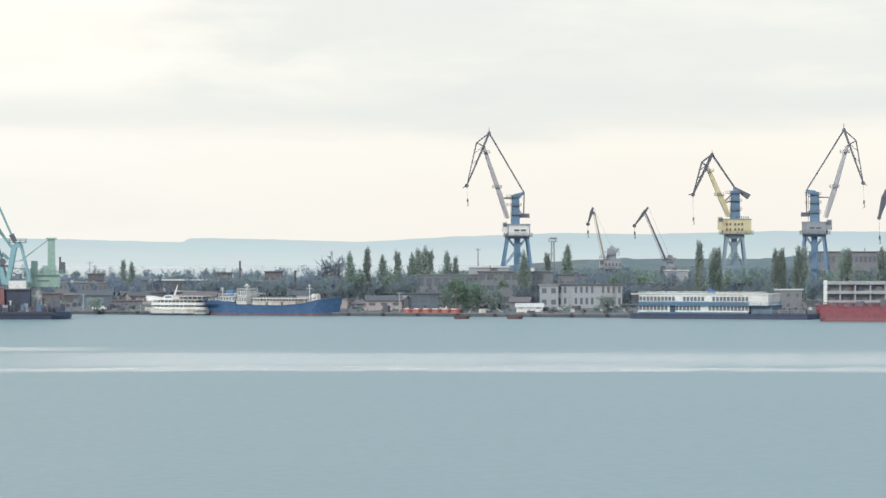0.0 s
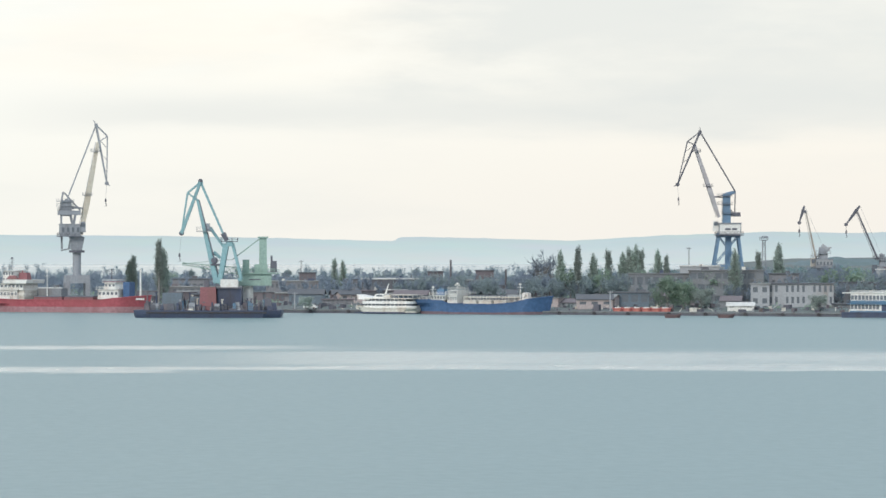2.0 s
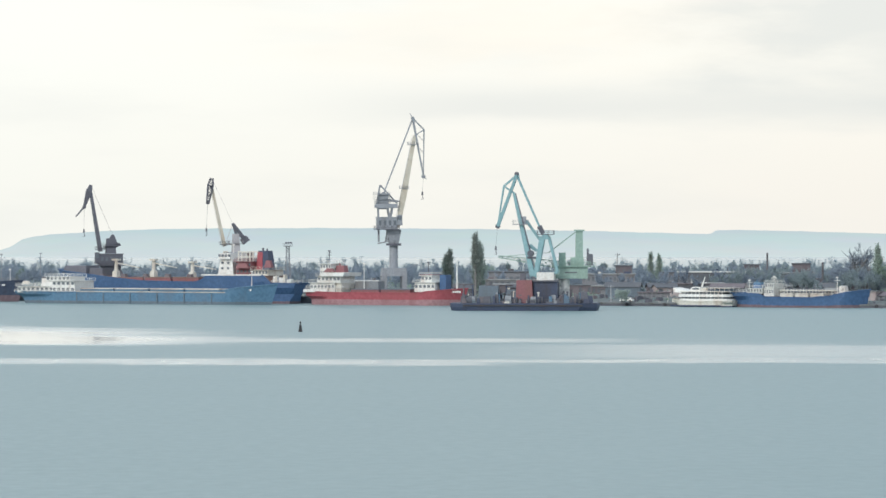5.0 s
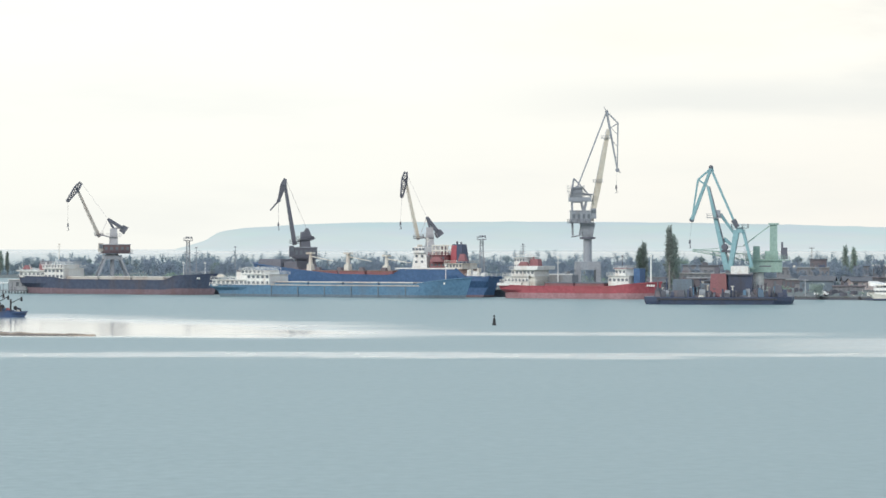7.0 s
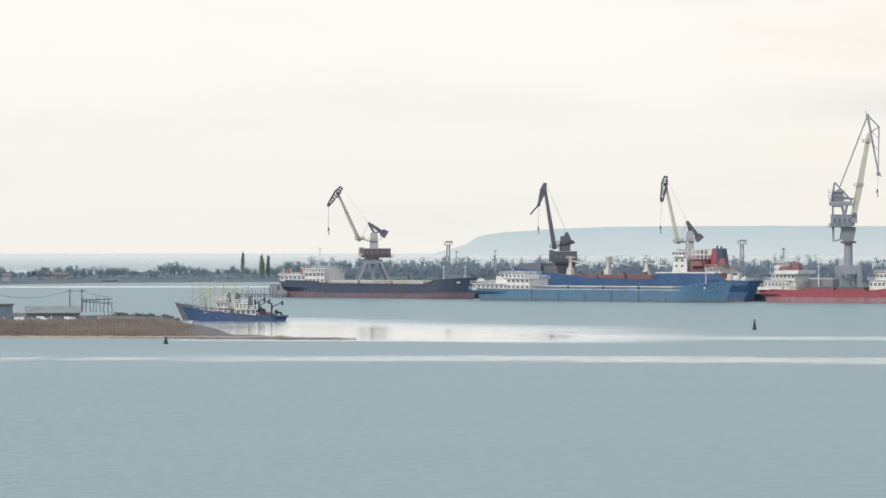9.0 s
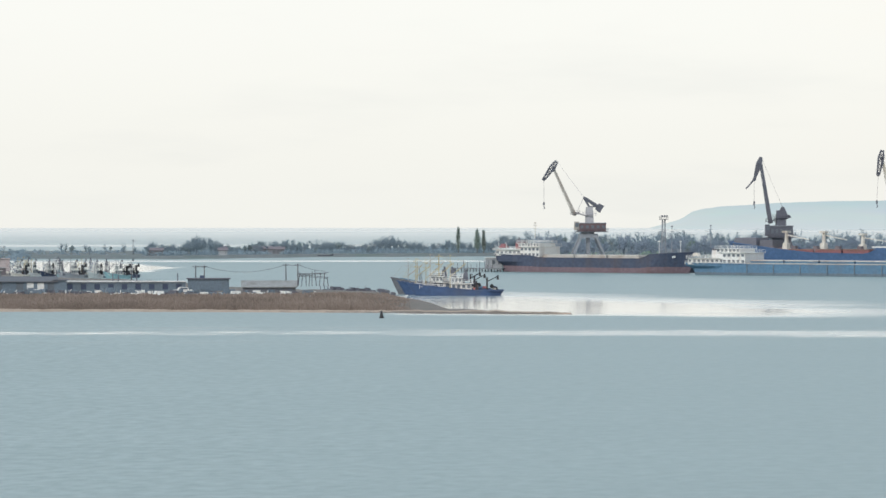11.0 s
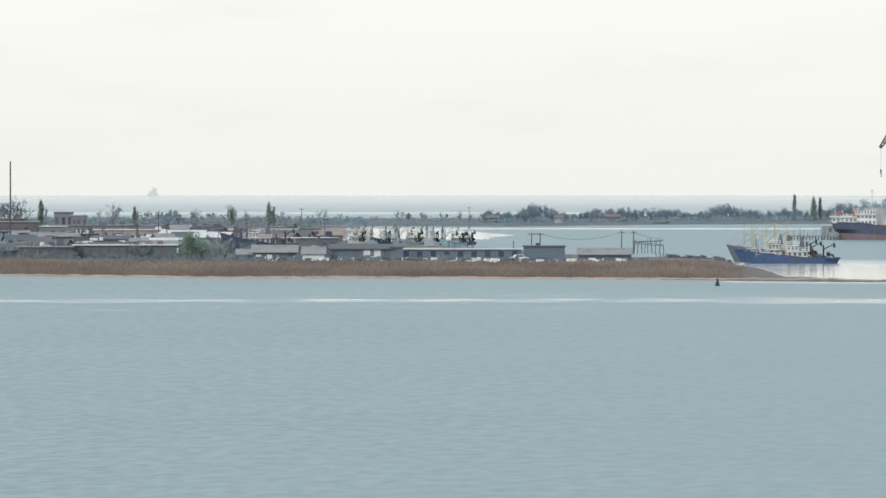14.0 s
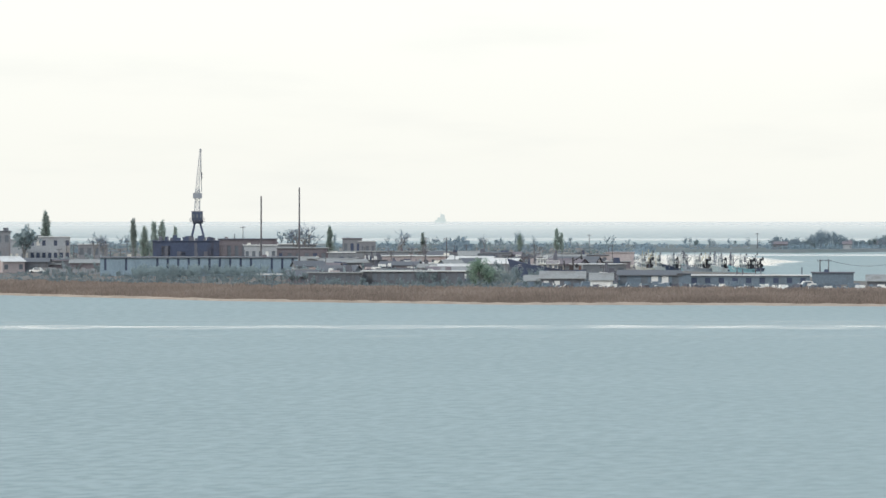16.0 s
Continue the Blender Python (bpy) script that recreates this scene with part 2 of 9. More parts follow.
    lee_turn.inputs["To Min"].default_value, lee_turn.inputs["To Max"].default_value = 1.0, 0.0
    l.new(math2("ADD", turn, math2("MULTIPLY", wob, 0.05)), lee_turn.inputs["Value"])
    lee = math2("MULTIPLY", math2("MULTIPLY", lee_far.outputs["Result"], lee_near.outputs["Result"]), lee_turn.outputs["Result"])
    lee_root = n.new("ShaderNodeMapRange")
    lee_root.interpolation_type = "SMOOTHSTEP"
    lee_root.inputs["From Min"].default_value, lee_root.inputs["From Max"].default_value = -0.2738, -0.2676
    l.new(turn, lee_root.inputs["Value"])
    lee = math2("MULTIPLY", lee, lee_root.outputs["Result"])
    basin_far = math2("DIVIDE", math2("ABSOLUTE", math2("SUBTRACT", far, 1679), 0), 202)
    basin_turn = n.new("ShaderNodeMapRange")
    basin_turn.interpolation_type = "SMOOTHSTEP"
    basin_turn.inputs["From Min"].default_value, basin_turn.inputs["From Max"].default_value = -0.3339, -0.3143
    l.new(math2("ADD", turn, math2("MULTIPLY", wob, 0.02)), basin_turn.inputs["Value"])
    basin = n.new("ShaderNodeMapRange")
    basin.interpolation_type = "SMOOTHSTEP"
    basin.inputs["From Min"].default_value, basin.inputs["From Max"].default_value = 0.75, 1.1
    basin.inputs["To Min"].default_value, basin.inputs["To Max"].default_value = 1.0, 0.0
    l.new(math2("ADD", basin_far, math2("MULTIPLY", basin_turn.outputs["Result"], 1.1)), basin.inputs["Value"])
    calm = math2("MAXIMUM", calm, basin.outputs["Result"])
    calm = math2("MINIMUM", math2("MAXIMUM", calm, lee), 1.0)
    # fine ripples
    rip = n.new("ShaderNodeTexNoise")
    rip.inputs["Scale"].default_value = 1.0
    rip.inputs["Detail"].default_value = 4
    rmap = n.new("ShaderNodeCombineXYZ")
    # ripples are scaled and turned to fit the camera's mean line of sight
    l.new(math2("ADD", math2("MULTIPLY", sep.outputs["X"], 0.529), math2("MULTIPLY", sep.outputs["Y"], 0.107)), rmap.inputs["X"])
    l.new(math2("ADD", math2("MULTIPLY", sep.outputs["X"], -0.060), math2("MULTIPLY", sep.outputs["Y"], 0.294)), rmap.inputs["Y"])
    l.new(rmap.outputs["Vector"], rip.inputs["Vector"])
    bump = n.new("ShaderNodeBump")
    bump.inputs["Distance"].default_value = 0.5
    # distance to the right of one sight line from the camera
    right_side = math2("ADD", math2("MULTIPLY", sep.outputs["X"], 0.952), math2("MULTIPLY", sep.outputs["Y"], 0.305))
    wind = between(right_side, -75, 75, 1.0, 0.10)
    l.new(math2("MULTIPLY", math2("SUBTRACT", 1.0, calm), math2("ADD", math2("MULTIPLY", wind, 0.36), 0.20)), bump.inputs["Strength"])
    l.new(rip.outputs["Fac"], bump.inputs["Height"])
    l.new(bump.outputs["Normal"], b.inputs["Normal"])
    # wind-roughened water is dull, a slick is smooth
    rough = n.new("ShaderNodeMapRange")
    rough.inputs["To Min"].default_value, rough.inputs["To Max"].default_value = 0.42, 0.17
    l.new(calm, rough.inputs["Value"])
    l.new(rough.outputs["Result"], b.inputs["Roughness"])
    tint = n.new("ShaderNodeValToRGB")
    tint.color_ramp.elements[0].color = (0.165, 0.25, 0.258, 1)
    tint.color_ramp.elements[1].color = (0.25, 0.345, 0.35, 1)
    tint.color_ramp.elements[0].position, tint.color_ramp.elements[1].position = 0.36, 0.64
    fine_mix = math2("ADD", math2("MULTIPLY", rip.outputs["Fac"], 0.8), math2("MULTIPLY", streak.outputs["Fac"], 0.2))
    # light and shade of the ripples put into the base colour, paler on top
    crest_shade = math2("ADD", math2("MULTIPLY", math2("SUBTRACT", fine_mix, 0.5), math2("ADD", math2("MULTIPLY", wind, 1.25), 0.25)), 0.5)
    l.new(crest_shade, tint.inputs["Fac"])
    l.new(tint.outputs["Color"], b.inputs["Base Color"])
    # the film on slicks mirrors the sky; on the far strait it stands for haze
    film = n.new("ShaderNodeBsdfGlossy")
    film.inputs["Color"].default_value = (1.0, 1.0, 0.99, 1)
    l.new(between(calm, 0.55, 0.95, 0.22, 0.11), film.inputs["Roughness"])
    both = n.new("ShaderNodeMixShader")
    l.new(math2("MULTIPLY", calm, 0.95), both.inputs["Fac"])
    l.new(b.outputs["BSDF"], both.inputs[1])
    l.new(film.outputs["BSDF"], both.inputs[2])
    l.new(both.outputs["Shader"], n["Material Output"].inputs["Surface"])
    return m


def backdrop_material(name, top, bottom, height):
    """Hills far across the strait: a plain glowing backdrop with miles of haze painted in."""
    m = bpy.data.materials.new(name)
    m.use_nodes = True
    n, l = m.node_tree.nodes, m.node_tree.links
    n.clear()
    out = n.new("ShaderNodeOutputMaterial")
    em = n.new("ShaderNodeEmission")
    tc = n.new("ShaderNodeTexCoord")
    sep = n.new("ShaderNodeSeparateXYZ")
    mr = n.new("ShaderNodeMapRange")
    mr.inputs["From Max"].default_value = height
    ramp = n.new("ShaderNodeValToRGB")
    # painted paler at the foot, where haze lies thickest
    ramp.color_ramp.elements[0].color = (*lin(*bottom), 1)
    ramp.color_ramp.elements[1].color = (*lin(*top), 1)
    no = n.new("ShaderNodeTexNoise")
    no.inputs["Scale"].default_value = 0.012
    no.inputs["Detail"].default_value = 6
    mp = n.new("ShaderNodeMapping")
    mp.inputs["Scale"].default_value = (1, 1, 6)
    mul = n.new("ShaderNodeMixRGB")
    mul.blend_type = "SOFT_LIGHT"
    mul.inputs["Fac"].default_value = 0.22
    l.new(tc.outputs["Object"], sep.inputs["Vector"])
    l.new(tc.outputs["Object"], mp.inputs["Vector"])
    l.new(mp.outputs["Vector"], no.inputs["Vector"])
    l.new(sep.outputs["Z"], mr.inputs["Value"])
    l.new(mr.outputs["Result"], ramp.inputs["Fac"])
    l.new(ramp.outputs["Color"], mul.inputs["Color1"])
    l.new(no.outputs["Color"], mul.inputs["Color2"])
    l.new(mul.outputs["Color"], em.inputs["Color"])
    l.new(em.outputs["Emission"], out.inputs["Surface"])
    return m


RUST = (112, 78, 62)
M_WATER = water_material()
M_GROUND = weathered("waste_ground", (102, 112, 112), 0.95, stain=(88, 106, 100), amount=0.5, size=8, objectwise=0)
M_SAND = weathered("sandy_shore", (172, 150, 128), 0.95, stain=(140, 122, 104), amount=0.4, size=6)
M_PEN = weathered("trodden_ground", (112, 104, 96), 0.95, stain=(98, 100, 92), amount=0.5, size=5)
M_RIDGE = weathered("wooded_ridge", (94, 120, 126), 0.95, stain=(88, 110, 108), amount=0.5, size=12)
# Dark concrete, brick, tar, glass, navy, steel, rubber and poles are lifted for haze.
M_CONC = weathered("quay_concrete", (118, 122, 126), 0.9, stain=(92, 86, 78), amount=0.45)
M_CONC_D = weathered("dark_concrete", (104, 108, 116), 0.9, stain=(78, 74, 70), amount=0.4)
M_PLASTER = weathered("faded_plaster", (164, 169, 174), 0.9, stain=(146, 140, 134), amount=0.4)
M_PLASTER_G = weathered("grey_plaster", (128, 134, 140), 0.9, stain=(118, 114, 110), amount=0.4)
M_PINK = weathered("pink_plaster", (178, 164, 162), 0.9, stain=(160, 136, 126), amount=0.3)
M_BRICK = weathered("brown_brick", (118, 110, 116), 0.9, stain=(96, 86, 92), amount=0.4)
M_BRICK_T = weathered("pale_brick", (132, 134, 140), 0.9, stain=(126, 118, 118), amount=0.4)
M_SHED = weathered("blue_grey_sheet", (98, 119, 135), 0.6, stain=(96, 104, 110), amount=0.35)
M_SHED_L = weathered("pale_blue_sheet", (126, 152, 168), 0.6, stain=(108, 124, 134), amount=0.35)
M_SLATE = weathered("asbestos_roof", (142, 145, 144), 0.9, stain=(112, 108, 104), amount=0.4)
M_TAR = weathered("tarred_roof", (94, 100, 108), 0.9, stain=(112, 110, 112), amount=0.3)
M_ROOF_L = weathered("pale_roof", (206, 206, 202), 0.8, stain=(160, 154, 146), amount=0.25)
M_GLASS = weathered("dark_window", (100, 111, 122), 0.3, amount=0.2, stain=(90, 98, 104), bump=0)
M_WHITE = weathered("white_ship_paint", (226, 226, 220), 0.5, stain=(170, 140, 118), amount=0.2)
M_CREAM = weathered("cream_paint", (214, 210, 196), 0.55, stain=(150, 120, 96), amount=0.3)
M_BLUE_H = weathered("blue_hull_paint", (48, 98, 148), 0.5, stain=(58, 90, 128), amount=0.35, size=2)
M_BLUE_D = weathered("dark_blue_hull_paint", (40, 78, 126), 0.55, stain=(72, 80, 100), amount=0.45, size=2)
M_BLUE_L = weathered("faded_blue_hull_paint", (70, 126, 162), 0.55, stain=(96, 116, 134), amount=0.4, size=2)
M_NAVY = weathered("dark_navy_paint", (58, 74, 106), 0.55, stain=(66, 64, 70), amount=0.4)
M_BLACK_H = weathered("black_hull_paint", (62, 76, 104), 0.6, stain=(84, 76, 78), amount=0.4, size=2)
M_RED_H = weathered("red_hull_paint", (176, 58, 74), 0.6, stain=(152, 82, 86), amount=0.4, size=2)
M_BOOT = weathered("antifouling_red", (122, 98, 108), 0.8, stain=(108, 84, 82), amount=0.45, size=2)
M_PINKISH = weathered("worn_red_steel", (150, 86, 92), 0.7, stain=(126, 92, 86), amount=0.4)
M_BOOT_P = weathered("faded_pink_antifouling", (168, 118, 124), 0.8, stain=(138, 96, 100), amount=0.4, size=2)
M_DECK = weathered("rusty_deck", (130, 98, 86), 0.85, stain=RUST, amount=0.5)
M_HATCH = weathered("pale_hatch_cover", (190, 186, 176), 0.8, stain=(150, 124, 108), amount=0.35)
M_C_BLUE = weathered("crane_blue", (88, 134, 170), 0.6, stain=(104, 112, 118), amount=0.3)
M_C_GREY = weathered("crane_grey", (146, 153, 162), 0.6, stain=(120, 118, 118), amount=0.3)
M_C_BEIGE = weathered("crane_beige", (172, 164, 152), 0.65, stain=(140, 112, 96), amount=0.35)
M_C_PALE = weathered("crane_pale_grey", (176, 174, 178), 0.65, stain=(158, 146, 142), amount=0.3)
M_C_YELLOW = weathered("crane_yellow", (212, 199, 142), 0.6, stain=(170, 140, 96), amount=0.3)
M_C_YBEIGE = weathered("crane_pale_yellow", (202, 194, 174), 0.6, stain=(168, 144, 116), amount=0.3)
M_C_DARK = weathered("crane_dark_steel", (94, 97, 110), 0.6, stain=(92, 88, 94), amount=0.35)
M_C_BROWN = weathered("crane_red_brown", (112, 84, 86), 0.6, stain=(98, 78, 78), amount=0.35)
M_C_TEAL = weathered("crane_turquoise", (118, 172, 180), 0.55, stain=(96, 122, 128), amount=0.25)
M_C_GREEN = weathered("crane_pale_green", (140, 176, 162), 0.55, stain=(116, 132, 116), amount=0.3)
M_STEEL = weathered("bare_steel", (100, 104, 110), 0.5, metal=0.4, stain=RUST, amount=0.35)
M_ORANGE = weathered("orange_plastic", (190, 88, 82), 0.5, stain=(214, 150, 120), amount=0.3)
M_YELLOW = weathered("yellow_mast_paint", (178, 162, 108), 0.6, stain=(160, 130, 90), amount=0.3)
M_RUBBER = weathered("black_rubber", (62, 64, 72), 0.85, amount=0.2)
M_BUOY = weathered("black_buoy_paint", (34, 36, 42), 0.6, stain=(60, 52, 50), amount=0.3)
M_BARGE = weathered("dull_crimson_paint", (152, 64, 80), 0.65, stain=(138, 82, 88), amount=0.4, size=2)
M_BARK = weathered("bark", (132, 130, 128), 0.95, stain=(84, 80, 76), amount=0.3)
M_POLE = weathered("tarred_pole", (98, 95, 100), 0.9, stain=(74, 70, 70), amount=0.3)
# Leaf and twig colours are paled and blued to stand for the haze.
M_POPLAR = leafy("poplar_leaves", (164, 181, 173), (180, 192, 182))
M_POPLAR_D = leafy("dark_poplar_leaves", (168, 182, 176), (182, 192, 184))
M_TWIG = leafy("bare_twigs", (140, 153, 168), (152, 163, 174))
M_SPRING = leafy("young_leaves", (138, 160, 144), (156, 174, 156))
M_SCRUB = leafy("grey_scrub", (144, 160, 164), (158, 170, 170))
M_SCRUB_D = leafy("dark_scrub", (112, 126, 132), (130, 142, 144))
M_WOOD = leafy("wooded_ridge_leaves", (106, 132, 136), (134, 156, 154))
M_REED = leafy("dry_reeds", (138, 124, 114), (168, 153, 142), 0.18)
# bluer still: two kilometres of haze painted into the far shore's twigs
M_SPIT_W = leafy("hazed_twigs", (134, 152, 164), (154, 169, 176))
M_HILL = backdrop_material("far_hills_haze", (193, 214, 219), (213, 226, 228), 34)


# ---------------------------------------------------------------- mesh helpers
class Shape:
    """Collects boxes, beams and tubes into one mesh."""

    def __init__(self):
        self.v, self.f = [], []

    def quadbox(self, eight):
        o = len(self.v)
        self.v += [tuple(p) for p in eight]
        for a in ((0, 3, 2, 1), (4, 5, 6, 7), (0, 1, 5, 4), (1, 2, 6, 5), (2, 3, 7, 6), (3, 0, 4, 7)):
            self.f.append(tuple(o + i for i in a))
        return self

    def box(self, x0, x1, y0, y1, z0, z1, tx=0.0, ty=0.0):
        """tx, ty: how far each side leans in at the top."""
        x0, x1 = min(x0, x1), max(x0, x1)
        return self.quadbox([(x0, y0, z0), (x1, y0, z0), (x1, y1, z0), (x0, y1, z0),
                             (x0 + tx, y0 + ty, z1), (x1 - tx, y0 + ty, z1), (x1 - tx, y1 - ty, z1), (x0 + tx, y1 - ty, z1)])

    def beam(self, p, q, w0, w1=None, flat=1.0):
        p, q = Vector(p), Vector(q)
        w1 = w0 if w1 is None else w1
        d = (q - p).normalized()
        side = d.cross(Vector((0, 1, 0)))
        if side.length < 0.1:
            side = d.cross(Vector((1, 0, 0)))
        side.normalize()
        other = d.cross(side).normalized()
        ring = []
        for c, w in ((p, w0), (q, w1)):
            a, b = side * w / 2, other * w / 2 * flat
            ring += [c - a - b, c + a - b, c + a + b, c - a + b]
        return self.quadbox(ring)

    def tube(self, p, q, r0, r1=None, n=8):
        p, q = Vector(p), Vector(q)
        r1 = r0 if r1 is None else r1
        d = (q - p).normalized()
        side = d.orthogonal().normalized()
        other = d.cross(side)
        o = len(self.v)
        for c, r in ((p, r0), (q, r1)):
            for i in range(n):
                a = 2 * math.pi * i / n
                self.v.append(tuple(c + (side * math.cos(a) + other * math.sin(a)) * r))
        for i in range(n):
            j = (i + 1) % n
            self.f.append((o + i, o + j, o + n + j, o + n + i))
        self.f.append(tuple(o + i for i in reversed(range(n))))
        self.f.append(tuple(o + n + i for i in range(n)))
        return self

    def lattice(self, p, q, w0, w1, bays, t=0.22, depth=1.0):
        """A four-chord braced girder from p to q."""
        p, q = Vector(p), Vector(q)
        d = (q - p).normalized()
        side = d.cross(Vector((0, 1, 0)))
        if side.length < 0.1:
            side = Vector((1, 0, 0))
        side.normalize()
        other = d.cross(side).normalized()
        rings = []
        for i in range(bays + 1):
            k = i / bays
            w = w0 + (w1 - w0) * k
            c = p.lerp(q, k)
            rings.append([c + side * w / 2 * a + other * w / 2 * depth * b for a, b in ((-1, -1), (1, -1), (1, 1), (-1, 1))])
        for i in range(4):
            self.beam(rings[0][i], rings[-1][i], t)
        for i in range(bays):
            for j in range(4):
                k = (j + 1) % 4
                a, b = (rings[i][j], rings[i + 1][k]) if i % 2 else (rings[i][k], rings[i + 1][j])
                self.beam(a, b, t * 0.6)
                self.beam(rings[i + 1][j], rings[i + 1][k], t * 0.6)
        return self

    def rail(self, x0, x1, y0, y1, z, h=1.1, step=2.5, t=0.09):
        """A railing round a rectangle."""
        cs = [(x0, y0), (x1, y0), (x1, y1), (x0, y1)]
        for i in range(4):
            a, b = Vector((*cs[i], z)), Vector((*cs[(i + 1) % 4], z))
            n = max(1, int((b - a).length / step))
            for j in range(n):
                c = a.lerp(b, j / n)
                self.beam(c, c + Vector((0, 0, h)), t)
            for k in (0.55, 1.0):
                up = Vector((0, 0, h * k))
                self.beam(a + up, b + up, t)
        return self

    def mesh(self, name):
        me = bpy.data.meshes.new(name)
        me.from_pydata(self.v, [], self.f)
        me.update()
        return me


def part(name, shape, material, parent, label=""):
    me = shape.mesh(name)
    me.materials.append(material)
    ob = new(name, me)
    if parent is not None:
        ob.parent = parent
    return tagged(ob, label)


def shared(name, me, parent, x=0, y=0, z=0, label=""):
    """A part on a mesh that alike parts share."""
    ob = new(name, me)
    ob.parent = parent
    ob.location = (x, y, z)
    return tagged(ob, label)


def thing(name, x, y, z, turn, label, category, group="", kind=""):
    ob = new(name)
    ob.matrix_world = pose(x, y, z, 0, 0, turn)
    return tagged(ob, label, category, group, kind)


def solid(name, shape, material, label="", category="", kind="", smooth=False):
    me = shape.mesh(name)
    me.materials.append(material)
    if smooth:
        for poly in me.polygons:
            poly.use_smooth = True
    return tagged(new(name, me), label, category, "", kind)


def at(bearing, dist):
    """Bearing in degrees to the right of the first view's axis, and distance."""
    return dist * math.sin(radians(bearing)), dist * math.cos(radians(bearing))


def ramp_of(rows, b):
    """Linear between rows of (bearing, value)."""
    if b <= rows[0][0]:
        return rows[0][1]
    for (b0, v0), (b1, v1) in zip(rows, rows[1:]):
        if b <= b1:
            return v0 + (v1 - v0) * (b - b0) / (b1 - b0)
    return rows[-1][1]


def smooth(a, b, x):
    k = min(1, max(0, (x - a) / (b - a)))
    return k * k * (3 - 2 * k)


# the quay runs straight from QUAY along ALONG (leftwards), the land lies on its BEHIND side
QUAY, ALONG, BEHIND, QUAY_TURN = Vector((121.9, 1328.6)), Vector((-0.9226, 0.3857)), Vector((0.3857, 0.9226)), -22.69
DECK_Z, QUAY_Z = 2.3, 1.1


def quay_dist(b):
    s, c = math.sin(radians(b)), math.cos(radians(b))
    return (QUAY.dot(BEHIND)) / (s * BEHIND.x + c * BEHIND.y)


def port_height(b, d):
    """Height of the port land."""
    back = d - quay_dist(b)
    rise = smooth(-1.5, 2.5, b)
    sunk = (DECK_Z - QUAY_Z) * smooth(-6.3, -5.6, b) * (1 - smooth(6, 28, back))
    z = DECK_Z - sunk + 2.0 * smooth(40, 140, back) * rise + 7.0 * smooth(700, 1200, back) * smooth(-0.5, 2.0, b)
    return z + 0.5 * smooth(20, 80, back) * noise.noise(Vector((b * 6, d * 0.02, 0)))


def port_ground(x, y):
    return port_height(math.degrees(math.atan2(x, y)), math.hypot(x, y))


# ---------------------------------------------------------------- water, land, hills
def water_sheet():
    s = Shape()
    n, rings = 96, (0.0, 120, 400, 900, 1600, 2600, 3600, 4900)
    for r in rings:
        for i in range(n):
            a = 2 * math.pi * i / n
            s.v.append((r * math.sin(a), r * math.cos(a), 0))
    for k in range(len(rings) - 1):
        for i in range(n):
            j = (i + 1) % n
            s.f.append((k * n + j, k * n + i, (k + 1) * n + i, (k + 1) * n + j))
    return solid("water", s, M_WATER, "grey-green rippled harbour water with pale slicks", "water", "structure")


water_sheet()


def land_sheet(name, b0, b1, nb, near, far, height, nd, material, label, bank=0.02):
    s = Shape()
    for i in range(nb + 1):
        b = b0 + (b1 - b0) * i / nb
        lo, hi = near(b), far(b)
        for j in range(nd + 1):
            k = (j / nd) ** 1.6
            d = lo + (hi - lo) * k
            edge = 0.0 if bank == 0 else min(1, k / bank, (1 - k) / 0.05)
            z = height(b, d) if bank == 0 else -0.4 + (height(b, d) + 0.4) * edge
            x, y = at(b, d)
            s.v.append((x, y, z))
    for i in range(nb):
        for j in range(nd):
            o = i * (nd + 1) + j
            s.f.append((o, o + nd + 1, o + nd + 2, o + 1))
    return solid(name, s, material, label, "ground", "structure", smooth=True)


PORT_FAR = [(-14.6, 2150), (-12, 2450), (-6, 2500), (-1.5, 2500), (0.5, 3000), (3, 3200), (8, 3200)]
land_sheet("ground_port", -14.2, 8.0, 120, lambda b: quay_dist(b) + 0.5, lambda b: ramp_of(PORT_FAR, b), port_height, 60, M_GROUND,
           "grey-brown waste ground of the port behind the quay", bank=0)

# a low wooded spit across the harbour mouth
SPIT_NEAR = [(-29.5, 2010), (-22.78, 2000), (-20.33, 1975), (-18.22, 1950), (-16.31, 2030), (-14.21, 2060), (-13.2, 1960)]
land_sheet("ground_spit", -29.5, -13.4, 90, lambda b: ramp_of(SPIT_NEAR, b) + 5 * math.sin(b * 9), lambda b: ramp_of(SPIT_NEAR, b) + 260, lambda b, d: 1.3 + 0.3 * noise.noise(Vector((b * 5, d * 0.03, 2))), 14, M_GROUND,
           "low grassy spit of land across the harbour", bank=0.05)

# the near peninsula: sandy edge, reeds, then sheds
PEN_NEAR = [(-29.5, 1092), (-28.15, 1080), (-25.35, 1012), (-21.84, 974), (-19.27, 972), (-15.76, 958), (-13.28, 947)]
PEN_FAR = [(-29.5, 2100), (-20.68, 2100), (-20.26, 1420), (-18.57, 1330), (-17.94, 1250), (-17.44, 1205), (-16.35, 1160), (-15.69, 1138), (-15.44, 1060), (-14.84, 975), (-13.28, 949)]


def pen_height(b, d):
    back = d - ramp_of(PEN_NEAR, b)
    return 0.35 + 1.1 * smooth(4, 60, back) + 0.25 * noise.noise(Vector((b * 7, d * 0.03, 5)))


land_sheet("ground_peninsula", -29.5, -13.29, 170, lambda b: ramp_of(PEN_NEAR, b) + 2.0 * noise.noise(Vector((b * 3, 0, 8))), lambda b: ramp_of(PEN_FAR, b), pen_height, 40, M_PEN,
           "low grey-brown peninsula of trodden ground", bank=0.004)
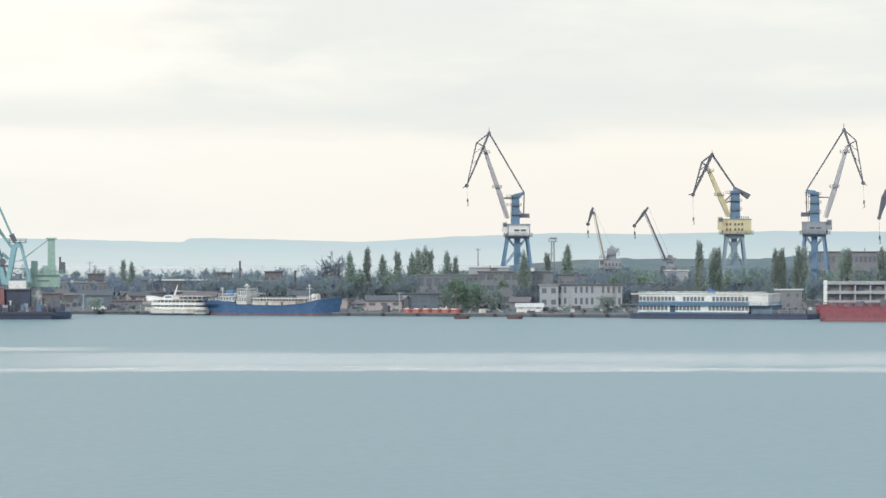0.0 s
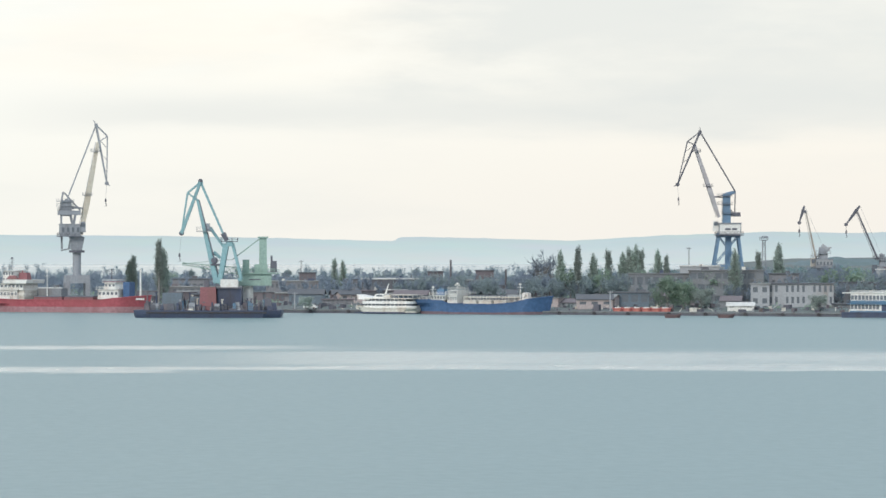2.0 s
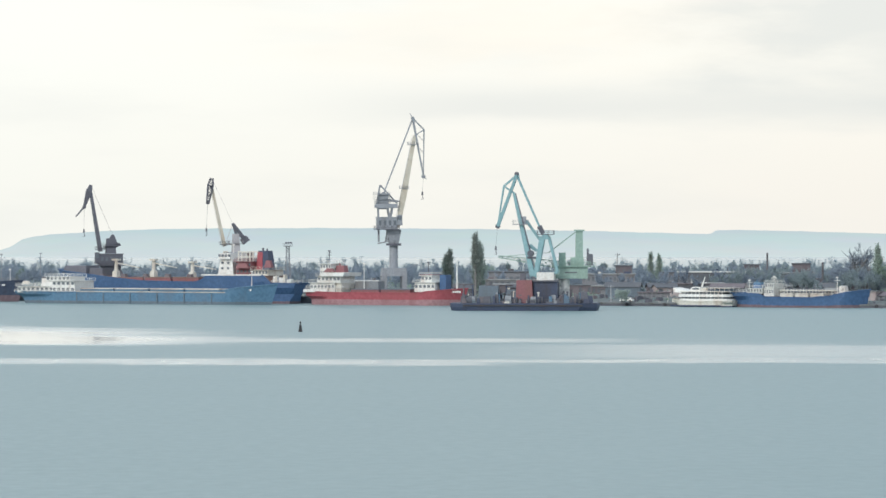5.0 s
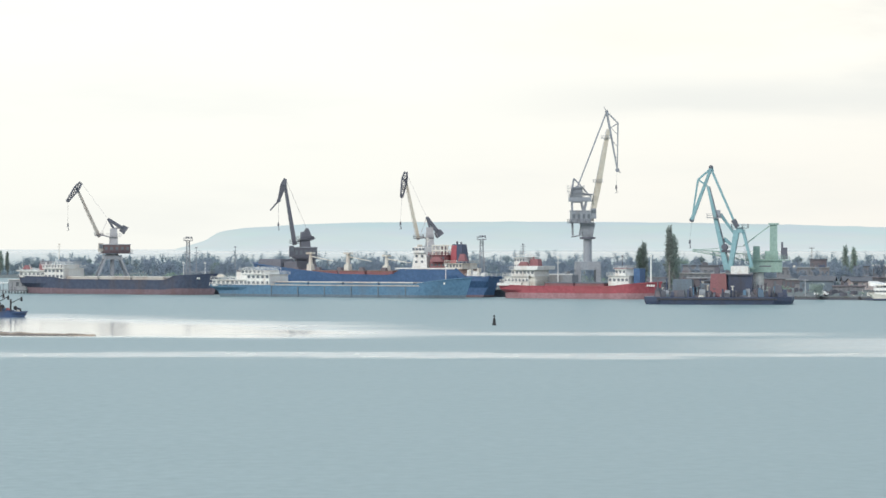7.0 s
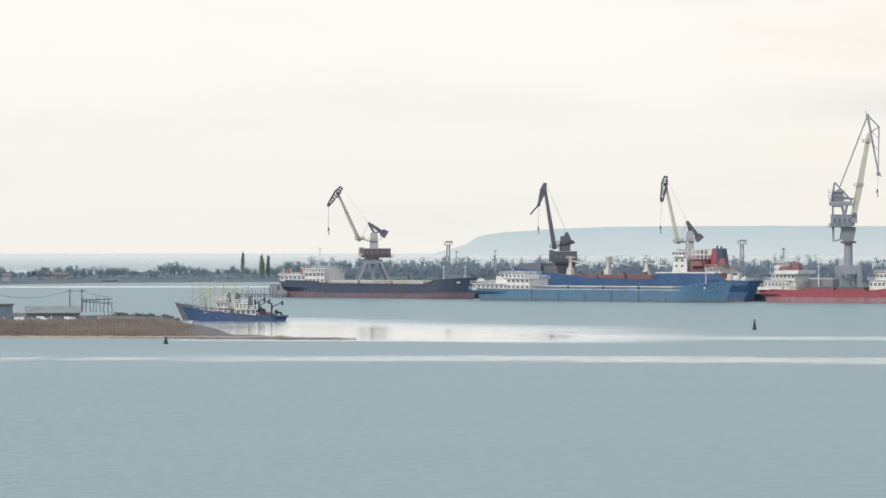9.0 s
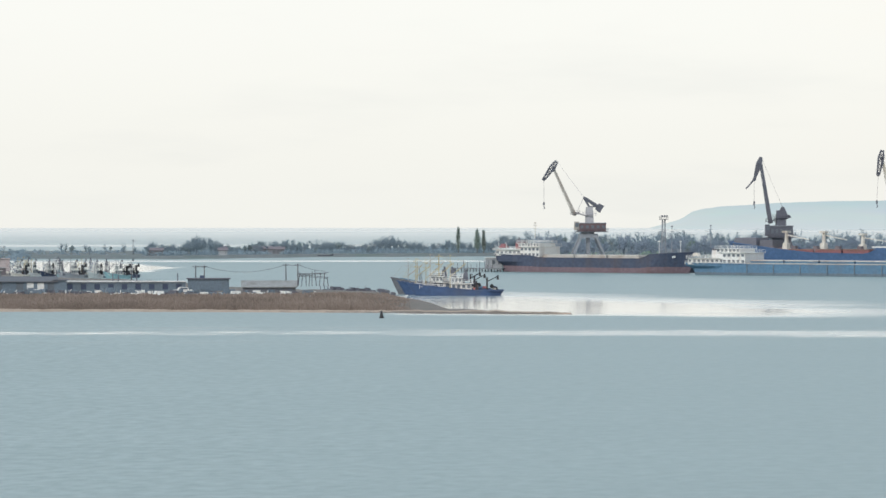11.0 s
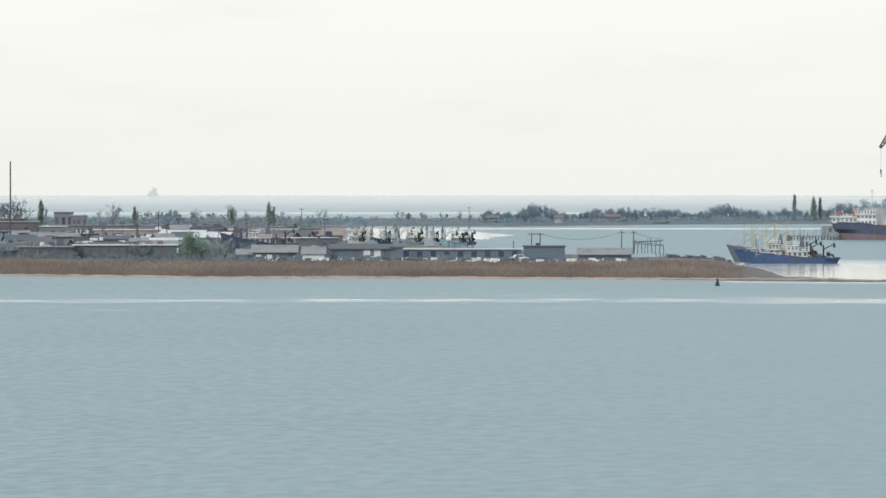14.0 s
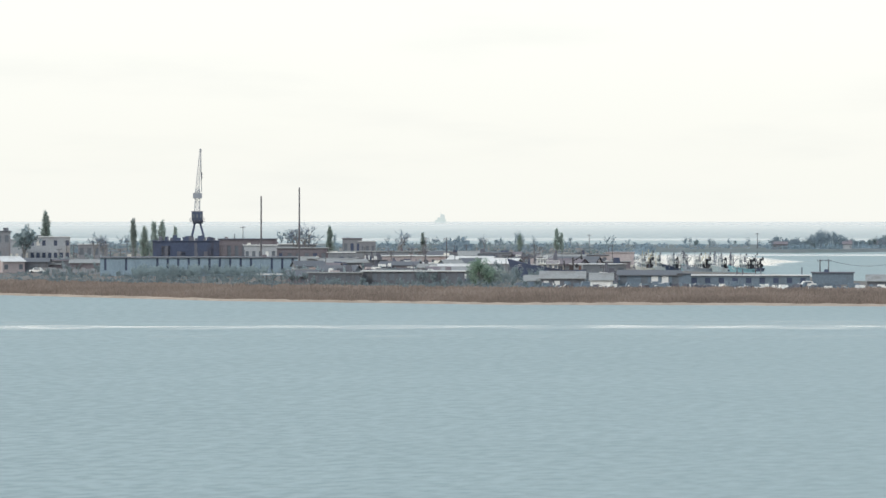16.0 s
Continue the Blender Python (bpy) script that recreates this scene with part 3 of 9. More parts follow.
land_sheet("ground_beach", -29.5, -13.3, 170, lambda b: ramp_of(PEN_NEAR, b) - 0.6 + 2.0 * noise.noise(Vector((b * 3, 0, 8))), lambda b: min(ramp_of(PEN_NEAR, b) + 11, ramp_of(PEN_FAR, b) + 0.3), lambda b, d: pen_height(b, d) + 0.07, 6, M_SAND,
           "narrow pale sandy beach below the reeds", bank=0.15)


def hills():
    """Flat-topped hills on the far side of the strait."""
    tops = [(-12.3, 1), (-12.15, 4), (-11.92, 10), (-11.80, 17), (-11.66, 20.5), (-11.46, 22.5), (-11.1, 24.5), (-10.72, 26.5), (-10.03, 28.5), (-8.16, 29.5), (-6.9, 29), (-5.78, 28), (-4.79, 26.5), (-3.24, 23), (-3.16, 27.5), (-2.56, 27),
            (-1.01, 23.5), (0.11, 29), (1.52, 33), (2.43, 31.5), (4.19, 35), (5.5, 34), (9, 34)]
    s = Shape()
    nb, rows = 420, 5
    b0, b1 = tops[0][0], 9.0
    for i in range(nb + 1):
        b = b0 + (b1 - b0) * i / nb
        h = ramp_of(tops, b) + 0.5 * noise.noise(Vector((b * 4, 0, 0))) + 0.25 * noise.noise(Vector((b * 14, 3, 0)))
        for j in range(rows + 1):
            k = j / rows
            x, y = at(b, 4640 + 180 * k)
            s.v.append((x, y, -1 + (h + 1) * math.sin(k * math.pi / 2)))
    for i in range(nb):
        for j in range(rows):
            o = i * (rows + 1) + j
            s.f.append((o, o + rows + 1, o + rows + 2, o + 1))
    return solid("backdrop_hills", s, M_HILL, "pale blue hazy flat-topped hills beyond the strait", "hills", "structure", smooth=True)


hills()


def ridge():
    """A darker wooded rise behind the shipyard."""
    tops = [(0.68, 3), (1.38, 9), (2.22, 14), (2.92, 12), (3.63, 12.5), (4.89, 17), (9, 18)]
    s = Shape()
    nb, rows = 160, 6
    b0, b1 = tops[0][0], 9.0
    for i in range(nb + 1):
        b = b0 + (b1 - b0) * i / nb
        h = ramp_of(tops, b) + 0.8 * noise.noise(Vector((b * 9, 0, 3)))
        for j in range(rows + 1):
            k = j / rows
            x, y = at(b, 2280 + 240 * k)
            s.v.append((x, y, 1 + (h - 1) * math.sin(k * math.pi / 2) + 0.6 * noise.noise(Vector((b * 22, k * 4, 7)))))
    for i in range(nb):
        for j in range(rows):
            o = i * (rows + 1) + j
            s.f.append((o, o + rows + 1, o + rows + 2, o + 1))
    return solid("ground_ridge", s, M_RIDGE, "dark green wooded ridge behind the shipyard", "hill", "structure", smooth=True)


ridge()


def quay_wall():
    """Concrete quay edge with a coping, joints between its blocks, and old tyres as fenders."""
    root = thing("quay_wall", QUAY.x, QUAY.y, 0, QUAY_TURN, "stained grey concrete quay wall with hanging tyres", "quay", kind="structure")
    face = Shape()
    x = -536.0
    while x < 240:
        w = 11.8
        z = (QUAY_Z if x > -285 else DECK_Z) - 0.35 + random.uniform(-0.08, 0.05)
        face.box(x, x + w, random.uniform(-0.1, 0.05), 3.0, -2, z)
        x += 12.0
    part("face", face, M_CONC_D, root)
    part("waterline_strip", Shape().box(-536, 240, -0.16, 0.4, -1.5, 0.45), M_C_DARK, root, "dark strip along the foot of the wall")
    part("coping", Shape().box(-536, -284, -0.3, 2.2, DECK_Z - 0.34, DECK_Z + 0.05), M_CONC, root)
    part("coping", Shape().box(-283.9, 240, -0.3, 2.2, QUAY_Z - 0.34, QUAY_Z + 0.05), M_CONC, root)
    tyre = Shape()
    for i in range(12):
        a, c = 2 * math.pi * i / 12, 2 * math.pi * (i + 1) / 12
        tyre.beam((0.4 * math.cos(a), -0.3, 0.4 * math.sin(a)), (0.4 * math.cos(c), -0.3, 0.4 * math.sin(c)), 0.28)
    tm = tyre.mesh("tyre")
    tm.materials.append(M_RUBBER)
    for i in range(60):
        shared("tyre", tm, root, -490 + i * 12.1 + random.uniform(-2, 2), 0, 1.0 if -490 + i * 12.1 < -290 else 0.55)
    return root


quay_wall()


# ---------------------------------------------------------------- cranes
def crane_root(name, x, y, z, label, turn=0.0, group="dockside cranes"):
    """The crane's plane is set square to the camera's view, turned by a few degrees."""
    b = math.degrees(math.atan2(x, y))
    return thing(name, x, y, z, -b + turn, label, "crane", group)


def hoist(root, tip, hook, y=0.0, mat=None):
    rope = Shape()
    for dy in (-0.25, 0.25):
        rope.beam((tip[0], y + dy, tip[1]), (hook[0], y + dy, hook[1]), 0.035)
    part("hoist_rope", rope, mat or M_C_GREY, root)
    blk = Shape().box(hook[0] - 0.32, hook[0] + 0.32, y - 0.25, y + 0.25, hook[1] - 0.8, hook[1] + 0.4, 0.12, 0.05)
    blk.beam((hook[0], y, hook[1] - 1.0), (hook[0] + 0.3, y, hook[1] - 1.9), 0.3, 0.16)
    blk.beam((hook[0] + 0.3, y, hook[1] - 1.9), (hook[0] - 0.3, y, hook[1] - 2.1), 0.2, 0.12)
    part("hook_block", blk, M_C_DARK, root, "dark steel hook block")


def legs_portal(root, top, z_top, foot, mat, depth=4.2, brace=True, thick=1.0):
    """Four splayed legs under a ring girder, on bogies; top and foot are the left and right reach of the legs."""
    for side, (a, f) in enumerate(zip(top, foot)):
        for dy in (-1, 1):
            s = Shape().beam((a, dy * depth * 0.55, z_top), (f, dy * depth, 1.1), thick, thick * 0.75)
            leg = part("leg", s, mat, root)
            bog = Shape().box(f - 1.5, f + 1.5, dy * depth - 0.5, dy * depth + 0.5, 0, 1.2, 0.3, 0.05)
            part("bogie", bog, M_C_DARK, leg)
    s = Shape().box(min(top) - 0.6, max(top) + 0.6, -depth * 0.6, depth * 0.6, z_top - 0.5, z_top + 0.9)
    zm = z_top * 0.5
    fm = [(a + f) / 2 for a, f in zip(top, foot)]
    part("portal_ring", s, mat, root)
    if not brace:
        return
    s = Shape()
    for dy in (-1, 1):
        s.beam((fm[0], dy * depth * 0.78, zm), (fm[1], dy * depth * 0.78, zm), 0.5)
        s.beam((fm[0], dy * depth * 0.78, zm), (top[1], dy * depth * 0.55, z_top), 0.3)
        s.beam((fm[1], dy * depth * 0.78, zm), (top[0], dy * depth * 0.55, z_top), 0.3)
    for f in fm:
        s.beam((f, -depth * 0.78, zm), (f, depth * 0.78, zm), 0.5)
    part("bracing", s, mat, root)


def machinery(root, house, mat, depth=3.2, rows=1, cols=4, roof_mat=None, style="windows"):
    a0, a1, z0, z1 = house
    body = part("machinery_house", Shape().box(a0, a1, -depth, depth, z0, z1, 0.05, 0.05), mat, root)
    part("roof", Shape().box(a0 - 0.15, a1 + 0.15, -depth - 0.15, depth + 0.15, z1, z1 + 0.25), roof_mat or M_C_GREY, body)
    part("walkway", Shape().box(a0 - 0.7, a1 + 0.7, -depth - 0.7, depth + 0.7, z0 - 0.25, z0 - 0.03).rail(a0 - 0.65, a1 + 0.65, -depth - 0.65, depth + 0.65, z0, 1.0), M_C_DARK, body)
    if style == "bars":
        # a painted panel with a border and two dark bars of lettering
        c, zc = (a0 + a1) / 2 + 0.4, (z0 + z1) / 2
        part("border", Shape().box(a0, a1, -depth - 0.06, -depth, z0, z0 + 0.3).box(a0, a1, -depth - 0.06, -depth, z1 - 0.3, z1).box(a0, a0 + 0.3, -depth - 0.06, -depth, z0 + 0.3, z1 - 0.3).box(a1 - 0.3, a1, -depth - 0.06, -depth, z0 + 0.3, z1 - 0.3), M_C_GREY, body)
        for dx in (-1.1, 1.1):
            part("lettering_bar", Shape().box(c + dx - 0.85, c + dx + 0.85, -depth - 0.08, -depth, zc - 0.3, zc + 0.3), M_C_DARK, body)
        return body
    if style == "scattered":
        pick = random.Random(6)
        for r in range(2):
            for c in range(5):
                if pick.random() < 0.85:
                    px, pz = a0 + 1.2 + c * 1.15 + (0.5 if c > 1 else 0), z0 + 1.4 + r * 1.7
                    part("window", Shape().box(px - 0.3, px + 0.3, -depth - 0.05, -depth + 0.05, pz - 0.4, pz + 0.4), M_C_BROWN, body)
        for i in range(6):
            px = (a0 + a1) / 2 + i * 0.75
            part("roof_vent", Shape().tube((px, -1.5, z1 + 0.2), (px, -1.5, z1 + 1.1), 0.16, 0.16, 8), M_C_DARK, body)
        return body
    w = (a1 - a0) / cols
    pane = Shape().box(-w * 0.26, w * 0.26, -0.06, 0.06, -(z1 - z0) / rows * 0.2, (z1 - z0) / rows * 0.2).mesh("window")
    pane.materials.append(M_GLASS)
    for r in range(rows):
        for c in range(cols):
            shared("window", pane, body, a0 + (c + 0.5) * w, -depth - 0.02, z0 + (r + 0.55) * (z1 - z0) / rows)
    return body


def link_crane(label, x, y, z, P, m_boom, m_jib, m_column, m_house, m_leg, turn=10.0, name="portal_crane", boom_w=1.3, house_rows=1, jib_w=0.62, group="dockside cranes", style="windows"):
    """A level-luffing crane with a double-link jib: boom, swinging jib on its top, tie rod back to the column."""
    root = crane_root(name, x, y, z, label, turn, group)
    apex, tail, tip, nose, btop, bfoot, tie, hook = (P[k] for k in ("apex", "tail", "tip", "nose", "btop", "bfoot", "tie", "hook"))
    up = lambda p, dy=0.0: (p[0], dy, p[1])
    # boom: a box girder, widest a third of the way up
    mid = tuple(b + (t - b) * 0.35 for b, t in zip(bfoot, btop))
    s = Shape().beam(up(bfoot), up(mid), boom_w * 0.75, boom_w * 1.15, 1.4).beam(up(mid), up(btop), boom_w * 1.15, boom_w * 0.6, 1.2)
    boom = part("boom", s, m_boom, root)
    plat = tuple(b + (t - b) * 0.5 for b, t in zip(bfoot, btop))
    s = Shape()
    for k in (0.42, 0.9):
        c = tuple(b + (t - b) * k for b, t in zip(bfoot, btop))
        s.box(c[0] - 1.7, c[0] + 1.2, -1.3, 1.3, c[1], c[1] + 0.14).rail(c[0] - 1.7, c[0] + 1.2, -1.3, 1.3, c[1], 0.9)
    s.beam((bfoot[0] - boom_w * 0.7, -0.4, bfoot[1]), (btop[0] - boom_w * 0.5, -0.4, btop[1]), 0.12)
    part("boom_platform", s, m_jib, boom)
    # jib with its tail
    s = Shape()
    for dy in (-0.55, 0.55):
        s.beam(up(apex, dy), up(tip, dy * 0.5), jib_w, jib_w * 0.6)
        s.beam(up(tail, dy), up(tip, dy * 0.5), jib_w * 0.5, jib_w * 0.35)
        s.beam(up(apex, dy), up(tail, dy), jib_w * 0.55)
        s.beam(up(tail, dy), up(btop, dy), jib_w * 0.45)
    for k in (0.25, 0.5, 0.75):
        a = tuple(i + (j - i) * k for i, j in zip(apex, tip))
        c = tuple(i + (j - i) * k for i, j in zip(tail, tip))
        s.beam(up(a, -0.5), up(c, 0.5), jib_w * 0.25)
        s.beam(up(a, -0.55), up(a, 0.55), jib_w * 0.35)
    s.beam(up(tip), up(nose), jib_w * 0.7, jib_w * 0.3)
    jib = part("jib", s, m_jib, root)
    part("sheave", Shape().tube((tip[0], -0.5, tip[1]), (tip[0], 0.5, tip[1]), 0.65, n=12), m_jib, jib)
    part("sheave", Shape().tube((apex[0], -0.5, apex[1]), (apex[0], 0.5, apex[1]), 0.55, n=12), m_jib, jib)
    part("top_mast", Shape().beam(up(apex), (P["mast"][0], 0, P["mast"][1]), 0.28, 0.14), m_jib, jib)
    # tie rod
    s = Shape()
    for dy in (-0.5, 0.5):
        s.beam(up(apex, dy), up(tie, dy), jib_w * 0.62, jib_w * 0.5)
    for k in (0.2, 0.4, 0.6, 0.8):
        c = tuple(i + (j - i) * k for i, j in zip(apex, tie))
        s.beam(up(c, -0.5), up(c, 0.5), 0.22)
    part("tie_rod", s, m_jib, root)
    hoist(root, tip, hook)
    # luffing strut
    c = tuple(b + (t - b) * 0.28 for b, t in zip(bfoot, btop))
    part("luffing_strut", Shape().beam(up(c), (tie[0] * 0.4 + P["col"][0] * 0.6, 0, tie[1] - 2.0), 0.35).beam(up(c), (P["col"][0], 0, c[1] + 0.4), 0.28), m_jib, root)
    # column, with landings and a ladder
    a0, a1, z0, z1 = P["col"]
    dep = (a1 - a0) * 0.5
    s = Shape().box(a0, a1, -dep, dep, z0, z1, 0.15, 0.15)
    lean = 1 if tie[0] > (a0 + a1) / 2 else -1
    s.beam(((a0 + a1) / 2, 0, z1 - 0.6), (tie[0], 0, tie[1]), (a1 - a0) * 0.7, 0.8)
    col = part("column", s, m_column, root)
    s = Shape()
    for k in (0.3, 0.62, 0.9):
        zz = z0 + (z1 - z0) * k
        part("landing", Shape().box(a0 - 1.5 * (k > 0.5), a1 + 0.5, -dep - 0.5, dep + 0.5, zz, zz + 0.12), m_jib, col)
        part("railing", Shape().rail(a0 - 1.5 * (k > 0.5), a1 + 0.5, -dep - 0.5, dep + 0.5, zz, 0.9, 1.5, 0.05), m_jib, col)
    for i in range(int((z1 - z0) / 0.6)):
        s.beam((a0 - 0.4, -dep - 0.2, z0 + i * 0.6), (a0 - 0.4, -dep - 0.6, z0 + i * 0.6 + 0.3), 0.08)
    s.beam((a0 - 0.4, -dep - 0.2, z0), (a0 - 0.4, -dep - 0.2, z1), 0.1)
    part("ladder", s, m_jib, col)
    if "cw" in P:
        cw = P["cw"]
        s = Shape().beam(up(tie), up(cw), 0.35).beam((a0 if lean < 0 else a1, 0, cw[1] + 1.6), up(cw), 0.3)
        part("counterweight_arm", s, m_jib, root)
        part("counterweight", Shape().box(cw[0] - 1.9, cw[0] + 1.9, -1.1, 1.1, cw[1] - 0.7, cw[1] + 0.7, 0.1, 0.1), m_jib, root)
    if "rocker" in P:
        rk = P["rocker"]
        part("counterweight_arm", Shape().beam(up(tie), up(rk), 0.7, 1.8, 1.6), m_jib, root)
    machinery(root, P["house"], m_house, rows=house_rows, style=style)
    cab_a = P["house"][0] if bfoot[0] < (P["house"][0] + P["house"][1]) / 2 else P["house"][1]
    sgn = -1 if cab_a == P["house"][0] else 1
    cab = part("cab", Shape().box(min(cab_a, cab_a + sgn * 1.7), max(cab_a, cab_a + sgn * 1.7), -3.0, -0.8, P["house"][2] + 1.2, P["house"][3] + 0.9, 0.1, 0.1), m_house, root)
    part("cab_window", Shape().box(cab_a + sgn * 0.3 - 0.2, cab_a + sgn * 1.4 + 0.2, -3.08, -2.98, P["house"][3] - 0.7, P["house"][3] + 0.5) if sgn > 0 else
         Shape().box(cab_a - 1.5, cab_a - 0.2, -3.08, -2.98, P["house"][3] - 0.7, P["house"][3] + 0.5), M_GLASS, cab)
    if "legs" in P:
        top, ztop, foot = P["legs"]
        part("turntable", Shape().tube(((top[0] + top[1]) / 2, 0, ztop + 0.7), ((top[0] + top[1]) / 2, 0, P["house"][2]), 2.4, n=20), m_leg, root)
        c = (top[0] + top[1]) / 2
        part("pillar", Shape().box(c - 1.1, c + 1.1, -1.1, 1.1, 1.2, ztop - 0.5, 0.15, 0.15), m_leg, root)
        legs_portal(root, top, ztop, foot, m_leg, thick=0.78)
    return root


def joints(pts, names):
    return dict(zip(names, pts))


LINK_JOINTS = ("apex", "mast", "tail", "tip", "nose", "btop", "bfoot", "tie", "hook")
P1 = joints(((-8.7, 54.44), (-8.7, 56.19), (-12.91, 51.19), (-16.16, 36.96), (-17.48, 36.21), (-10.52, 50.12), (-2.44, 26.06), (3.01, 34.58), (-15.88, 32.27)), LINK_JOINTS)
P1.update(col=(-1.22, 1.41, 24.18, 33.96), house=(-2.82, 4.7, 20.24, 24.0),
          cw=(2.82, 27.0), legs=((-2.6, 3.9), 19.86, (-5.6, 6.2)))
link_crane("tall blue portal crane with grey link jib and a pale house", *(24.0, 1529.8), 4.2, P1, M_C_PALE, M_C_DARK, M_C_BLUE, M_WHITE, M_C_BLUE, 6, style="bars")

P2 = joints(((-7.7, 47.3), (-7.7, 48.99), (-11.14, 44.72), (-14.09, 33.96), (-15.6, 33.96), (-9.26, 43.16), (-2.07, 26.63), (-0.19, 36.21), (-13.91, 26.06)), LINK_JOINTS)
P2.update(col=(-1.5, 1.5, 25.88, 35.27), house=(-4.32, 5.07, 20.99, 25.69),
          rocker=(4.51, 33.2), legs=((-3.0, 2.2), 19.86, (-5.0, 4.2)))
link_crane("portal crane with yellow house, yellow boom and dark jib", *(97.0, 1526.9), 4.2, P2, M_C_YELLOW, M_C_DARK, M_C_BLUE, M_C_YELLOW, M_SHED_L, 6, boom_w=1.5, house_rows=2, jib_w=0.9, style="scattered")

P3 = joints(((9.48, 55.26), (9.36, 57.32), (13.45, 51.7), (15.85, 37.65), (17.04, 36.9), (10.68, 50.01), (3.56, 26.22), (-3.0, 35.21), (16.11, 31.66)), LINK_JOINTS)
P3.update(col=(-1.69, 1.31, 24.73, 34.84), house=(-4.12, 3.93, 20.98, 24.73),
          cw=(-2.81, 27.35), legs=((-3.4, 2.8), 20.42, (-5.4, 5.2)))
link_crane("tall blue portal crane with grey house, boom swung away", *(123.0, 1520.0), 4.2, P3, M_C_PALE, M_C_DARK, M_C_BLUE, M_C_GREY, M_C_BLUE, -6, style="bars")

P7 = joints(((6.16, 57.18), (5.25, 58.81), (9.78, 53.56), (9.6, 38.52), (10.69, 37.61), (6.79, 51.56), (1.27, 22.22), (-3.08, 33.45), (9.24, 33.27)), LINK_JOINTS)
P7.update(col=(-4.89, -1.63, 28.01, 33.08), house=(-5.43, 0.91, 21.67, 25.3))
pedestal_crane = link_crane("grey shipyard crane with pale boom on a tall pedestal", *(-184.2, 1463.4), 2.3, P7, M_C_YBEIGE, M_C_GREY, M_C_GREY, M_C_GREY, M_C_GREY, 5, "pedestal_crane", boom_w=1.6)


def pedestal_base(root):
    z_mid, z_low, z_base = ((-79.89, 16.78), (-79.89, 9.17), (-79.89, 4.28))
    a = Shape().box(-1.5, 1.5, -1.5, 1.5, z_mid[1], 21.49, -0.8, -0.8)
    part("upper_pedestal", a, M_C_GREY, root)
    part("pedestal", Shape().tube((0, 0, z_low[1]), (0, 0, z_mid[1]), 1.35, 1.35, 16), M_C_GREY, root)
    part("collar", Shape().tube((0, 0, z_mid[1] - 0.4), (0, 0, z_mid[1] + 0.3), 2.5, 2.5, 16), M_C_DARK, root)
    s = Shape().box(-4.0, 4.0, -3.8, 3.8, z_low[1] - 2.6, z_low[1], 0.2, 0.2)
    for ax in (-1, 1):
        for ay in (-1, 1):
            s.box(ax * 3.2 - 0.8, ax * 3.2 + 0.8, ay * 3.0 - 0.8, ay * 3.0 + 0.8, 0, z_low[1] - 2.6)
    part("portal", s, M_C_GREY, root)
    # machinery deck with its A-frame
    z0, z1 = ((-79.89, 28.37), (-79.89, 31.27))
    a0, a1 = ((-5.98, 94.32), (1.09, 94.32))
    part("winch_house", Shape().box(a0[0], a1[0], -2.2, 2.2, z0[1], z0[1] + 1.4).box(a0[0] + 0.6, a0[0] + 3.4, -1.6, 1.6, z0[1] + 1.4, z1[1] + 0.6, 0.2, 0.2), M_C_GREY, root)
    s = Shape()
    for dy in (-1.7, 1.7):
        s.beam((a0[0] + 1, dy, z0[1]), (a0[0] + 1.2, dy, 17.5), 0.35).beam((a0[0] + 4, dy, z0[1]), (a1[0] - 1, dy, 17.6), 0.5).beam((a0[0] + 3.5, dy, 17.4), (a0[0] + 5.5, dy, z0[1]), 0.5)
        s.beam((a0[0] + 0.5, dy, z0[1] + 1), (a0[0] + 1.6, dy, 35.8), 0.3).beam((a0[0] + 1.6, dy, 35.8), (a1[0], dy, z0[1] + 1.5), 0.25)
    s.rail(a0[0], a1[0], -2.2, 2.2, z0[1] + 1.4)
    part("a_frame", s, M_C_GREY, root)
    part("slew_strut", Shape().beam((a0[0] + 0.8, 0, 17.0), (-1.4, 0, z_mid[1] + 1), 0.4), M_C_GREY, root)


pedestal_base(pedestal_crane)


